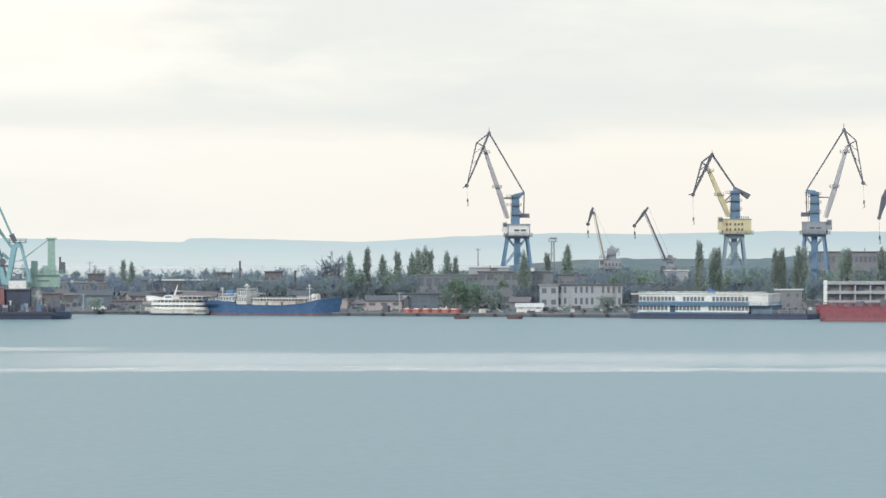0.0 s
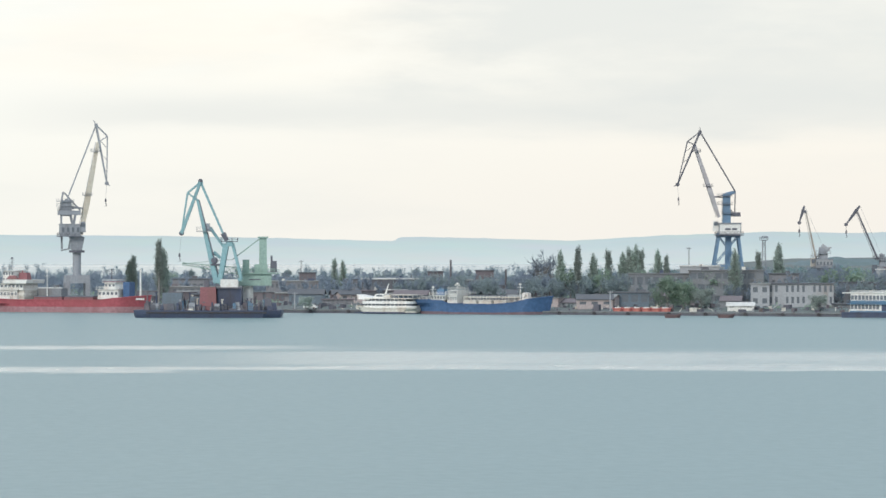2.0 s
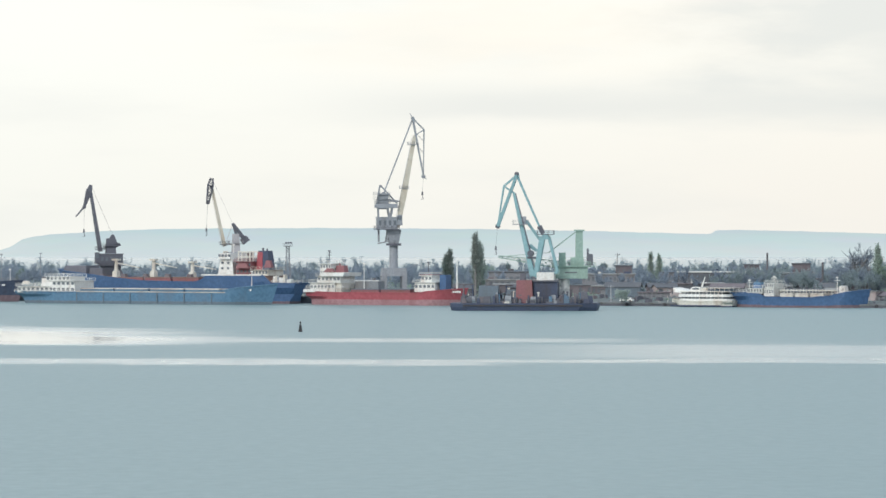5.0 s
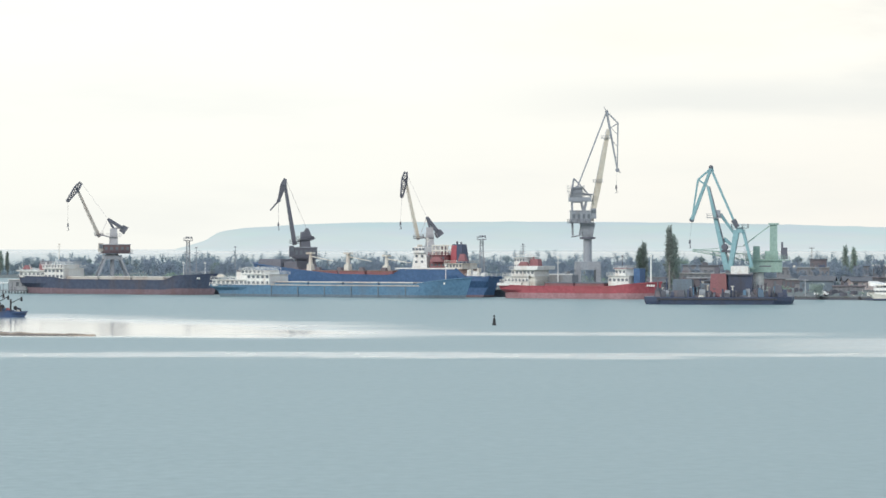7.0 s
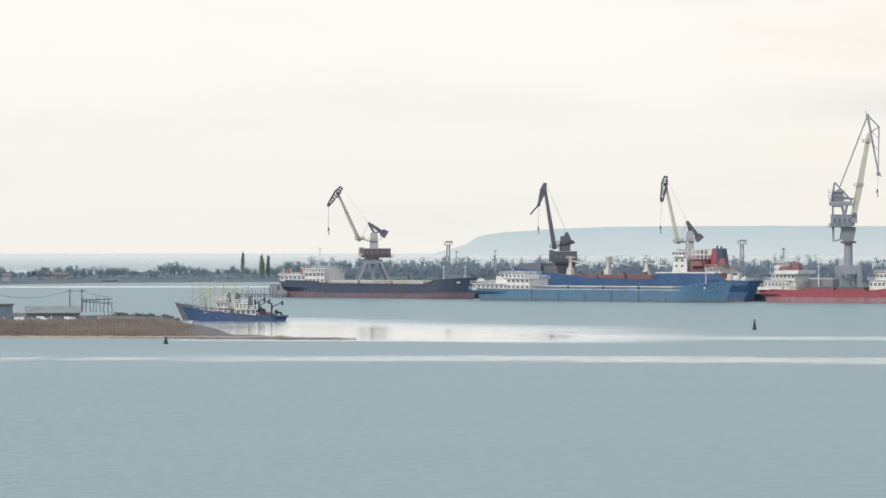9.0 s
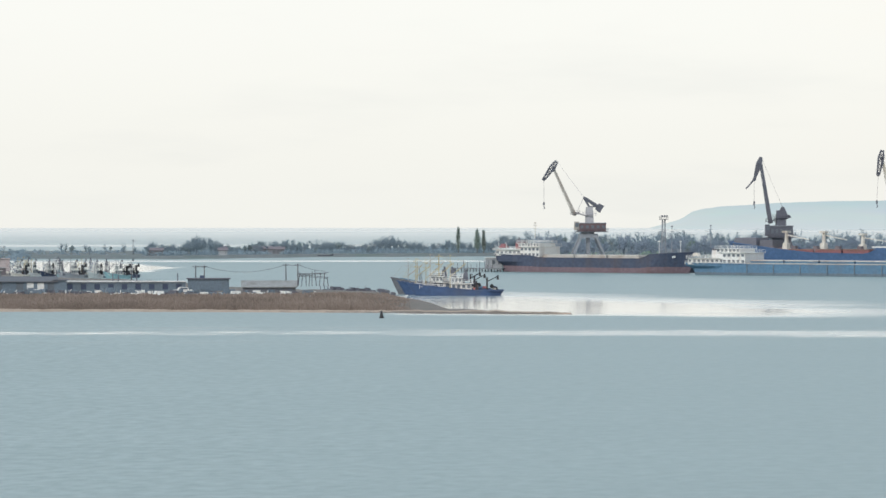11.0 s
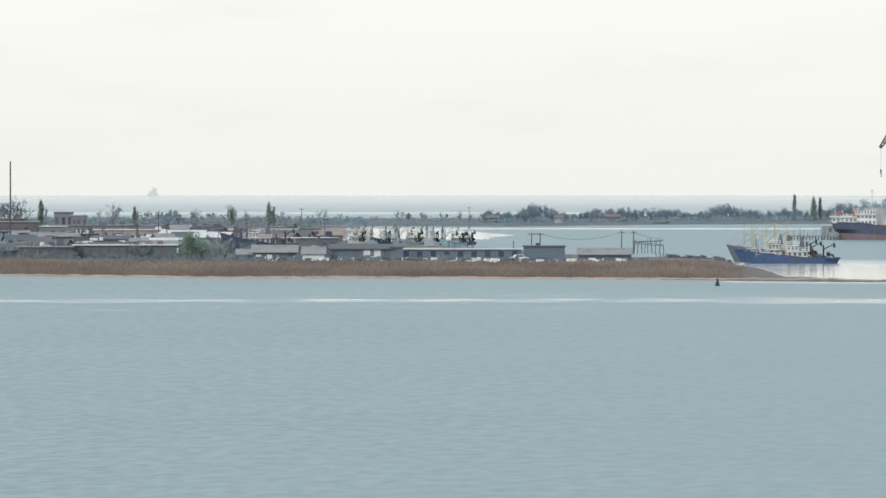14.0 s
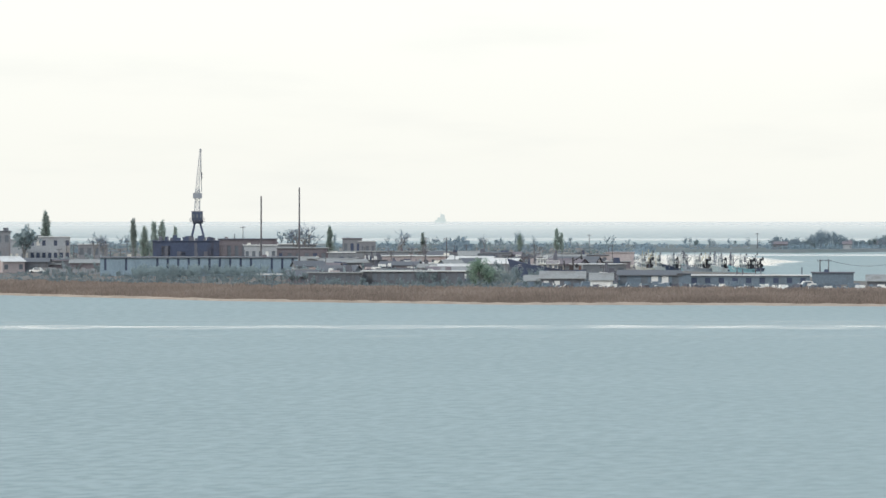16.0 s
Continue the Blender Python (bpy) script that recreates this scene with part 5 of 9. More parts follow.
    part("forecastle_winch", Shape().box(X(0.21), X(0.155), -3.5, 3.5, 8.6, 11.2, 0.1, 0.3).box(X(0.15), X(0.05), -4.5, 4.5, 9.4, 12.0, 0.6, 0.8).tube((X(0.05), -2, 10), (X(0.05), 2, 10), 1.0), M_C_DARK, root)
    mast(root, X(0.725), 16.2, 18.9, M_WHITE)
    part("sheer_strake", Shape().box(X(0.645), X(0.885), -7.66, -7.3, 9.0, 9.4), M_WHITE, root, "white painted rail strip")
    mast(root, X(0.955), 6.6, 12.5, M_C_GREY)
    stanchions(root, X(0.985), X(0.91), 5.0, 6.5, M_WHITE)
    for i in range(5):
        part("deck_winch", Shape().box(X(0.2 + i * 0.09), X(0.2 + i * 0.09) + 2.2, -4.5, -2.5, 7.4, 9.4, 0.4, 0.3), M_BRICK, root)


def dark_ship():
    x, y, L = (-348.5, 1513.5, 79.2)
    root = thing("cargo_ship", x, y, 0, BOW_RIGHT, "black and red cargo ship with white stern house, moored", "ship", "moored cargo ships")
    X = lambda k: -L / 2 + L * k
    hull_parts(root, L, 14, [(0, 5.9), (0.2, 5.6), (0.26, 4.9), (0.80, 4.8), (0.815, 6.2), (1.0, 7.0)], M_BLACK_H, M_BOOT, M_DECK, 0.36, 0.025)
    deck_house(root, X(0.01), X(0.145), 5.6, 5.5, 7.4, M_WHITE, 1, 6, name="aft_house")
    part("poop_awning", Shape().box(X(0.0), X(0.15), -6.3, 6.3, 7.6, 7.85), M_WHITE, root)
    deck_house(root, X(0.145), X(0.248), 6.0, 4.8, 8.5, M_WHITE, 2, 5, name="bridge_house")
    deck_house(root, X(0.125), X(0.235), 4.8, 8.65, 9.7, M_WHITE, 1, 7, name="wheelhouse")
    funnel(root, X(0.075), X(0.122), 7.6, 11.0, M_PINKISH, M_C_DARK)
    part("lifeboat", Shape().box(X(0.03), X(0.07), -6.1, -4.2, 8.2, 9.6, 0.9, 0.4), M_PINKISH, root, "dull red lifeboat")
    part("davit", Shape().beam((X(0.03), -5.2, 7.6), (X(0.03), -6.2, 10.0), 0.2).beam((X(0.07), -5.2, 7.6), (X(0.07), -6.2, 10.0), 0.2), M_WHITE, root)
    mast(root, X(0.17), 11.8, 16.72, M_CREAM)
    mast(root, X(0.885), 7.0, 15.6, M_C_GREY, 1)
    hatches(root, X(0.26), X(0.77), 5.6, 4.9, 3, M_HATCH, M_HATCH, 0.8)
    name_bars(root, X(0.88), -4.6, 5.2)
    stanchions(root, X(0.01), X(0.14), 6.3, 5.7, M_WHITE)
    for k in (0.82, 0.93):
        mast(root, X(k), 6.4, 10.6, M_WHITE, 0, r=0.12)
    stanchions(root, X(0.84), X(0.97), 1.6, 6.8, M_C_GREY)


def red_ship():
    x, y, L = (-182.4, 1437.7, 56.9)
    root = thing("cargo_ship", x, y, 0, BOW_RIGHT, "red cargo ship with two white deckhouses, moored", "ship", "moored cargo ships")
    X = lambda k: -L / 2 + L * k
    hull_parts(root, L, 12, [(0, 4.2), (0.16, 4.0), (0.2, 3.9), (0.74, 3.9), (0.8, 4.4), (1.0, 5.4)], M_RED_H, M_BOOT_P, M_DECK, 0.45, 0.03)
    part("stern_bulwark", Shape().box(X(0.005), X(0.16), -5.6, 5.6, 4.0, 4.9), M_WHITE, root)
    deck_house(root, X(0.04), X(0.20), 4.8, 4.0, 6.9, M_WHITE, 1, 7, name="accommodation")
    deck_house(root, X(0.085), X(0.235), 4.6, 6.9, 9.0, M_WHITE, 1, 6, name="bridge_deckhouse")
    part("bridge_wing", Shape().box(X(0.12), X(0.262), -5.6, 5.6, 9.0, 10.2, -0.3, 0.0), M_WHITE, root)
    part("companionway", Shape().box(X(0.20), X(0.235), -4.0, 4.0, 4.0, 6.9), M_CREAM, root)
    deck_house(root, X(0.095), X(0.165), 3.8, 9.0, 12.9, M_WHITE, 2, 4, name="wheelhouse")
    funnel(root, X(0.17), X(0.225), 10.2, 12.4, M_PINKISH, M_PINKISH)
    part("lifeboat", Shape().box(X(0.135), X(0.20), -5.4, -3.9, 10.3, 11.5, 0.8, 0.3), M_PINKISH, root, "dull red lifeboat")
    mast(root, X(0.115), 13.6, 17.0, M_C_DARK)
    mast(root, X(0.34), 4.0, 13.0, M_WHITE, 1)
    hatches(root, X(0.29), X(0.68), 4.2, 3.9, 2, M_C_DARK, M_PINKISH, 0.9)
    deck_house(root, X(0.70), X(0.83), 4.0, 4.2, 7.2, M_WHITE, 1, 5, name="fore_house")
    deck_house(root, X(0.73), X(0.80), 2.8, 7.2, 9.3, M_WHITE, 1, 3, name="fore_wheelhouse")
    part("awning", Shape().box(X(0.725), X(0.805), -3.0, 3.0, 9.5, 9.7), M_PINKISH, root)
    part("crate", Shape().box(X(0.845), X(0.885), -2.5, 1.0, 4.6, 9.6), M_BLUE_H, root, "blue painted tank")
    mast(root, X(0.75), 10.4, 13.4, M_C_DARK)
    mast(root, X(0.93), 5.0, 13.6, M_WHITE, 0, r=0.35)
    name_bars(root, X(0.9), -3.6, 4.0)
    stanchions(root, X(0.02), X(0.26), 5.4, 4.9, M_WHITE)
    part("midship_shed", Shape().box(X(0.27), X(0.42), 1.0, 5.0, 4.0, 7.4), M_PLASTER_G, root)


def blue_ship():
    x, y, L = (-51.1, 1402.7, 44.8)
    root = thing("cargo_ship", x, y, 0, BOW_RIGHT, "small bright blue tanker with low white house, moored", "ship", "moored cargo ships")
    X = lambda k: -L / 2 + L * k
    hull_parts(root, L, 11, [(0, 4.4), (0.22, 4.2), (0.28, 3.2), (0.6, 3.1), (0.75, 3.6), (0.86, 4.7), (1.0, 5.6)], M_BLUE_H, M_BOOT, M_DECK, 0.2, 0.03)
    deck_house(root, X(0.13), X(0.24), 4.4, 4.2, 5.7, M_WHITE, 1, 5, name="aft_house")
    deck_house(root, X(0.25), X(0.325), 4.2, 3.4, 5.9, M_WHITE, 1, 4, name="bridge_house")
    deck_house(root, X(0.26), X(0.318), 3.6, 6.0, 7.2, M_WHITE, 1, 4, name="wheelhouse")
    funnel(root, X(0.14), X(0.20), 5.7, 7.6, M_BLUE_H, M_BLUE_L)
    mast(root, X(0.10), 4.2, 8.2, M_WHITE, 1)
    mast(root, X(0.285), 7.7, 9.4, M_WHITE)
    mast(root, X(0.755), 4.0, 9.2, M_WHITE, 1)
    hatches(root, X(0.36), X(0.7), 3.8, 3.1, 3, M_HATCH, M_CREAM, 1.0)
    s = Shape()
    for dy in (-1, 0, 1):
        s.tube((X(0.34), dy * 0.8, 5.2), (X(0.74), dy * 0.8, 5.2), 0.16)
    for i in range(9):
        s.beam((X(0.35 + i * 0.047), -1.2, 3.2), (X(0.35 + i * 0.047), -1.2, 5.6), 0.14).beam((X(0.35 + i * 0.047), 1.2, 3.2), (X(0.35 + i * 0.047), 1.2, 5.6), 0.14)
    part("pipe_rack", s, M_CREAM, root)
    part("windlass", Shape().box(X(0.78), X(0.83), -1.5, 1.5, 4.2, 6.6, 0.5, 0.4).tube((X(0.80), -2, 6), (X(0.80), 2, 6), 0.7), M_WHITE, root)
    stanchions(root, X(0.05), X(0.33), 4.9, 4.3, M_WHITE)


def ferry():
    x, y, L = (-81.4, 1411.8, 21.6)
    root = thing("passenger_ferry", x, y, 0, BOW_RIGHT, "small white passenger ferry with three open decks, moored", "ship")
    X = lambda k: -L / 2 + L * k
    hull_parts(root, L, 9, [(0, 1.9), (0.6, 1.7), (0.8, 2.0), (1.0, 2.5)], M_CREAM, M_NAVY, M_PLASTER_G, 0.2, 0.12, flip=True)

    def deck_band(k0, k1, half, z0, z1, mat, name):
        """A storey with rounded ends, drawn round a stadium plan."""
        a, b = X(k0) + half * 0.5, X(k1) - half * 0.5
        rim = [(b + half * 0.5 * math.sin(t), -half * math.cos(t)) for t in [math.pi * i / 10 for i in range(11)]]
        rim += [(a - half * 0.5 * math.sin(t), half * math.cos(t)) for t in [math.pi * i / 10 for i in range(11)]]
        sh, m = Shape(), len(rim)
        sh.v = [(px, py, z0) for px, py in rim] + [(px * 0.995, py * 0.97, z1) for px, py in rim]
        sh.f = [(i, (i + 1) % m, m + (i + 1) % m, m + i) for i in range(m)] + [tuple(range(m, 2 * m)), tuple(reversed(range(m)))]
        return part(name, sh, mat, root)

    deck_band(0.13, 0.97, 4.3, 1.7, 2.5, M_WHITE, "main_bulwark")
    deck_band(0.17, 0.93, 3.9, 2.5, 3.1, M_GLASS, "window_band")
    deck_band(0.12, 0.95, 4.4, 3.1, 3.9, M_WHITE, "upper_bulwark")
    deck_band(0.22, 0.86, 3.6, 3.9, 4.6, M_GLASS, "upper_window_band")
    deck_band(0.15, 0.95, 4.2, 4.6, 4.8, M_CREAM, "sun_deck")
    for i in range(12):
        k = 0.2 + i * 0.06
        part("stanchion", Shape().beam((X(k), -4.0, 2.4), (X(k), -4.0, 4.7), 0.14), M_WHITE, root)
    part("wheelhouse", Shape().quadbox([(X(0.30), -2.2, 4.8), (X(0.47), -2.2, 4.8), (X(0.47), 2.2, 4.8), (X(0.30), 2.2, 4.8), (X(0.34), -2.0, 6.1), (X(0.46), -2.0, 6.1), (X(0.46), 2.0, 6.1), (X(0.34), 2.0, 6.1)]), M_WHITE, root)
    part("wheelhouse_window", Shape().box(X(0.35), X(0.45), -2.25, -2.0, 5.3, 5.8), M_GLASS, root)
    part("bow_wing", Shape().quadbox([(X(0.09), -3.4, 4.5), (X(0.30), -3.4, 4.1), (X(0.30), 3.4, 4.1), (X(0.09), 3.4, 4.5), (X(0.06), -3.0, 5.9), (X(0.28), -3.0, 4.9), (X(0.28), 3.0, 4.9), (X(0.06), 3.0, 5.9)]), M_WHITE, root, "raked white funnel fairing")
    part("mast", Shape().beam((X(0.45), 0, 6.0), (X(0.50), 0, 9.2), 0.5, 0.15).beam((X(0.44), 0, 7.4), (X(0.53), 0, 7.4), 0.14), M_WHITE, root)
    part("lifeboat", Shape().box(X(0.62), X(0.50), -3.9, -2.5, 5.0, 5.8, 0.6, 0.3), M_CREAM, root, "white lifeboat on davits")
    part("awning", Shape().box(X(0.98), X(0.56), -3.4, 3.4, 5.7, 5.9), M_CREAM, root)
    for i in range(6):
        for dy in (-3.2, 3.2):
            part("awning_post", Shape().beam((X(0.58 + i * 0.075), dy, 4.8), (X(0.58 + i * 0.075), dy, 5.7), 0.09), M_WHITE, root)
    part("waterline_band", Shape().box(X(0.06), X(0.85), -4.56, -4.4, 0.2, 0.6), M_NAVY, root)


def hostel_barge():
    x, y, L = (82.3, 1340.5, 54.2)
    root = thing("accommodation_barge", x, y, 0, BOW_RIGHT, "two-storey white and blue accommodation barge at the quay", "ship")
    part("pontoon", Shape().box(-L / 2, L / 2, -6.5, 6.5, -1.0, 1.5, -0.2, 0).box(-L / 2 - 0.1, L / 2 + 0.1, -6.7, 6.7, 1.25, 1.6), M_NAVY, root)
    a0, a1 = -L * 0.46, L * 0.165
    z0, z1, z2, z3 = 1.3, 2.0, 3.85, 7.15
    part("plinth", Shape().box(a0, a1, -5.6, 5.6, z0, z1), M_BLUE_L, root)
    lower = part("lower_storey", Shape().box(a0, a1, -5.3, 5.3, z1, z2), M_WHITE, root)
    part("gallery", Shape().box(a0 - 0.8, a1 + 6, -6.0, 6.0, z2, z2 + 0.18).rail(a0 - 0.7, a1 + 5.8, -6.3, 6.3, z2 + 0.1, 1.1, 1.8, 0.07).box(a0, a1, -5.45, 5.45, z2 + 0.2, z2 + 1.1), M_BLUE_L, root)
    upper = part("upper_storey", Shape().box(a0, a1 + L * 0.11, -5.2, 5.2, z2 + 0.2, z3), M_WHITE, root)
    part("flat_roof", Shape().box(a0 - 0.3, a1 + L * 0.115, -5.5, 5.5, z3, z3 + 0.25).rail(a0, a1 + 2, -5.8, 5.8, z3 + 0.2, 0.5, 3.0, 0.06).box(a0 - 2.6, a0 - 0.3, -5.0, 5.0, z3 - 0.1, z3 + 0.15), M_WHITE, root)
    win = Shape().box(-0.42, 0.42, -0.08, 0.08, -0.62, 0.62).mesh("window")
    win.materials.append(M_GLASS)
    nw = 30
    for i in range(nw):
        u = (i + 0.5) / nw
        px = a0 + (a1 - a0) * u
        if not 0.27 < u < 0.34 and not 0.56 < u < 0.62:
            shared("window", win, lower, px, -5.3, (z1 + z2) / 2 + 0.2)
        if not 0.34 < u < 0.4 and not 0.60 < u < 0.66:
            shared("window", win, upper, px, -5.2, (z2 + z3) / 2 + 0.35)
    # no hole here: a navy panel gives the passage its shade
    part("passage", Shape().box(a0 + (a1 - a0) * 0.285, a0 + (a1 - a0) * 0.335, -5.42, -5.0, z1, z2), M_NAVY, lower, "navy panel standing for a shaded passage opening")
    part("tank", Shape().box(a0 + (a1 - a0) * 0.58, a0 + (a1 - a0) * 0.64, -1.5, 1.5, z3 + 0.2, z3 + 1.5, 0.3, 0.2).tube((a0 + (a1 - a0) * 0.6, 0, z3 + 1.5), (a0 + (a1 - a0) * 0.6, 0, z3 + 2.2), 0.5), M_BLUE_H, root, "blue roof tank")
    s = Shape()
    for i in range(16):
        px = a1 + 1 + (L / 2 - a1 - 2) * i / 16
        s.box(px, px + random.uniform(0.5, 1.4), -4, -2.5, 1.6, 1.6 + random.uniform(0.5, 1.8), 0.1, 0.1)
    part("deck_gear", s, M_C_DARK, root)
    deck_house(root, a1 + 0.5, a1 + 7, 4.6, 1.6, z2, M_BLUE_L, 1, 4, name="aft_gallery")
    stanchions(root, a1 + 2, L / 2 - 1, 5.8, 1.6, M_C_GREY)


def red_barge():
    x, y, L = (129.7, 1289.0, 51.9)
    root = thing("barge", x, y, 0, BOW_RIGHT, "long red steel barge with a worn flat hull", "ship")
    hull_parts(root, L, 12, [(0, 4.4), (0.8, 4.2), (1.0, 4.5)], M_BARGE, M_PINKISH, M_DECK, 0.25, 0.02, 0.93, 0.95, flip=True)
    s = Shape()
    for i in range(12):
        px = -L / 2 + 5 + i * 3.6
        s.box(px, px + random.uniform(1.0, 2.6), -3.5, -1.5, 4.1, 4.1 + random.uniform(0.8, 2.4), 0.2, 0.2)
    part("deck_cargo", s, M_C_DARK, root)
    stanchions(root, -L / 2 + 2, L / 2 - 4, 5.2, 4.3, M_PINKISH)


for build in (light_blue_ship, big_blue_ship, dark_ship, red_ship, blue_ship, ferry, hostel_barge, red_barge):
    build()


def floating_crane():
    """A turquoise link-jib crane on a low dark pontoon with a red engine house."""
    x, y, L = (-129.8, 1339.3, 48.8)
    d = 1336
    P = joints(((-7.06, 37.94), (-7.06, 38.43), (-10.83, 34.74), (-12.63, 23.01), (-13.29, 22.35), (-7.88, 32.69), (-2.3, 8.4), (0.66, 20.87), (-13.21, 16.77)), LINK_JOINTS)
    b = math.degrees(math.atan2(x, y))
    root = thing("floating_crane", x, y, 0, -b - 4, "turquoise floating crane on a dark pontoon, red engine house", "crane")
    k = L / 2 * 0.88
    s = Shape()
    n = 12
    ring = [(-k, -6), (-k + 5, -10), (k - 5, -10), (k, -6), (k, 6), (k - 5, 10), (-k + 5, 10), (-k, 6)]
    for z, g in ((-1.0, 0.96), (1.0, 1.0), (2.2, 1.005)):
        for px, py in ring:
            s.v.append((px * g, py * g, z))
    for lv in range(2):
        for i in range(8):
            j = (i + 1) % 8
            s.f.append((lv * 8 + i, lv * 8 + j, lv * 8 + 8 + j, lv * 8 + 8 + i))
    s.f.append(tuple(16 + i for i in range(8)))
    part("pontoon", s, M_NAVY, root, "dark navy steel pontoon")
    part("fender_strip", Shape().box(-k + 4, k - 4, -10.3, -10.0, 1.3, 1.8), M_RUBBER, root)
    gear = random.Random(91)
    for _ in range(38):
        px, py = gear.uniform(-k + 4, k - 5), gear.uniform(-9, -4)
        w, h = gear.uniform(0.4, 2.2), gear.uniform(0.5, 2.6)
        part("deck_gear", Shape().box(px - w / 2, px + w / 2, py - 0.5, py + 0.5, 2.1, 2.2 + h, 0.1, 0.1), gear.choice((M_NAVY, M_C_DARK, M_C_DARK, M_SHED, M_BRICK, M_C_GREY)), root)
    ox = 4.59
    up = lambda p, dy=0.0: (p[0] + ox, dy, p[1] + 1.6)
    boom = Shape().beam(up(P["bfoot"], -1.3), up(P["btop"], -0.5), 1.55, 0.75).beam(up(P["bfoot"], 1.3), up(P["btop"], 0.5), 1.55, 0.75)
    for i in range(9):
        a = tuple(p + (q - p) * i / 9 for p, q in zip(P["bfoot"], P["btop"]))
        c = tuple(p + (q - p) * (i + 1) / 9 for p, q in zip(P["bfoot"], P["btop"]))
        boom.beam(up(a, -1.2 + 0.07 * i), up(c, 1.15 - 0.07 * i), 0.3)
    part("boom", boom, M_C_TEAL, root)
    part("boom_ladder", Shape().beam((P["bfoot"][0] + ox + 1.0, -1.5, P["bfoot"][1] + 2.6), (P["btop"][0] + ox + 0.5, -0.8, P["btop"][1] + 1.6), 0.28), M_C_DARK, root)
    c = tuple(i + (j - i) * 0.62 for i, j in zip(P["bfoot"], P["btop"]))
    part("boom_platform", Shape().box(c[0] + ox - 2.4, c[0] + ox + 2.0, -2.2, 2.2, c[1] + 1.6, c[1] + 1.85).rail(c[0] + ox - 2.4, c[0] + ox + 2.0, -2.2, 2.2, c[1] + 1.8).box(c[0] + ox + 0.3, c[0] + ox + 1.4, -1, 1, c[1] + 1.8, c[1] + 4.0), M_C_GREY, root)
    s = Shape()
    for dy in (-0.8, 0.8):
        s.beam(up(P["apex"], dy), up(P["tip"], dy * 0.5), 0.75, 1.0).beam(up(P["tail"], dy), up(P["tip"], dy * 0.5), 0.45, 0.35)
        s.beam(up(P["apex"], dy), up(P["tail"], dy), 0.5).beam(up(P["tail"], dy), up(P["btop"], dy), 0.45)
    s.box(P["apex"][0] + ox - 0.8, P["apex"][0] + ox + 0.8, -0.8, 0.8, P["apex"][1] + 0.6, P["apex"][1] + 2.2, 0.2, 0.2)
    part("jib", s, M_C_TEAL, root)
    t0 = (-0.49, 23.01)
    part("tie_rod", Shape().beam(up(P["apex"], -0.6), up(t0, -0.6), 0.6, 0.55).beam(up(P["apex"], 0.6), up(t0, 0.6), 0.6, 0.55), M_C_TEAL, root)
    part("tie_block", Shape().beam(up(t0), up(P["tie"]), 1.5, 1.2), M_C_DARK, root)
    f0, f1, f2, f3 = ((0.49, 19.89), (-1.48, 8.24), (2.3, 20.05), (4.92, 9.55))
    s = Shape()
    for dy in (-2.0, 2.0):
        s.beam(up(f0, dy * 0.6), up(f1, dy), 1.6, 1.2).beam(up(f2, dy * 0.6), up(f3, dy), 0.75, 0.65)
        s.beam(up(f0, dy * 0.6), up(f2, dy * 0.6), 1.6).beam(up(f1, dy), up(f3, dy), 0.8)
    part("a_frame", s, M_C_TEAL, root)
    g0, g1 = ((-4.27, 24.65), (-0.33, 19.07))
    part("luffing_strut", Shape().beam(up(g0), up(g1), 0.9, 0.7).beam(up((-3.28, 17.43)), up((-1.15, 15.79)), 1.2, 0.8), M_C_TEAL, root)
    hoist(root, (P["tip"][0] + ox, P["tip"][1] + 1.6), (P["hook"][0] + ox, P["hook"][1] + 1.6))
    h0, h1 = ((-0.98, 9.55), (4.1, 7.25))
    cabin = part("cab", Shape().box(h0[0] + ox, h1[0] + ox, -4.2, 3, h1[1] + 1.6, h0[1] + 1.6), M_WHITE, root, "white crane cabin")
    part("sheave", Shape().tube((P["apex"][0] + ox, -1.0, P["apex"][1] + 2.0), (P["apex"][0] + ox, 1.0, P["apex"][1] + 2.0), 0.6, n=12), M_C_DARK, root)
    part("sheave", Shape().tube((P["tip"][0] + ox, -0.7, P["tip"][1] + 1.6), (P["tip"][0] + ox, 0.7, P["tip"][1] + 1.6), 0.7, n=12), M_C_DARK, root)
    part("landing", Shape().box(f0[0] + ox - 1.5, f2[0] + ox + 1.5, -2.2, 2.2, f0[1] + 2.2, f0[1] + 2.4).rail(f0[0] + ox - 1.5, f2[0] + ox + 1.5, -2.2, 2.2, f0[1] + 2.4, 1.0, 1.5, 0.09), M_C_DARK, root)
    part("winch", Shape().tube((f1[0] + ox - 1.5, -2.4, f1[1] + 8.4), (f1[0] + ox - 1.5, 2.4, f1[1] + 8.4), 0.9, n=12).box(f1[0] + ox - 2.4, f1[0] + ox + 0.4, -2.0, 2.0, f1[1] + 6.9, f1[1] + 7.5), M_C_DARK, root)
    part("roof_slab", Shape().box(h0[0] + ox - 2.6, h1[0] + ox + 1.2, -4.6, 4, h1[1] + 1.2, h1[1] + 1.6), M_C_DARK, root)
    e0, e1 = ((-7.06, 7.25), (-1.97, 1.02))
    part("engine_house", Shape().box(e0[0] + ox, e1[0] + ox, -5.5, 4, 2.2, e0[1] + 1.6, 0.3, 0.2), M_PINKISH, root, "dull red engine house")
    part("winch_house", Shape().box(e1[0] + ox, h1[0] + ox + 1, -4.0, 5, 2.2, h1[1] + 1.3), M_NAVY, root)
    part("funnel", Shape().box(e0[0] + ox + 1, e0[0] + ox + 2.6, -1, 1, e0[1] + 1.5, e0[1] + 3.6, 0.1, 0.1), M_C_DARK, root)
    part("slew_ring", Shape().tube((ox + 1.0, 0, h1[1] - 0.6), (ox + 1.0, 0, h1[1] + 1.3), 3.2, n=20), M_C_GREY, root)
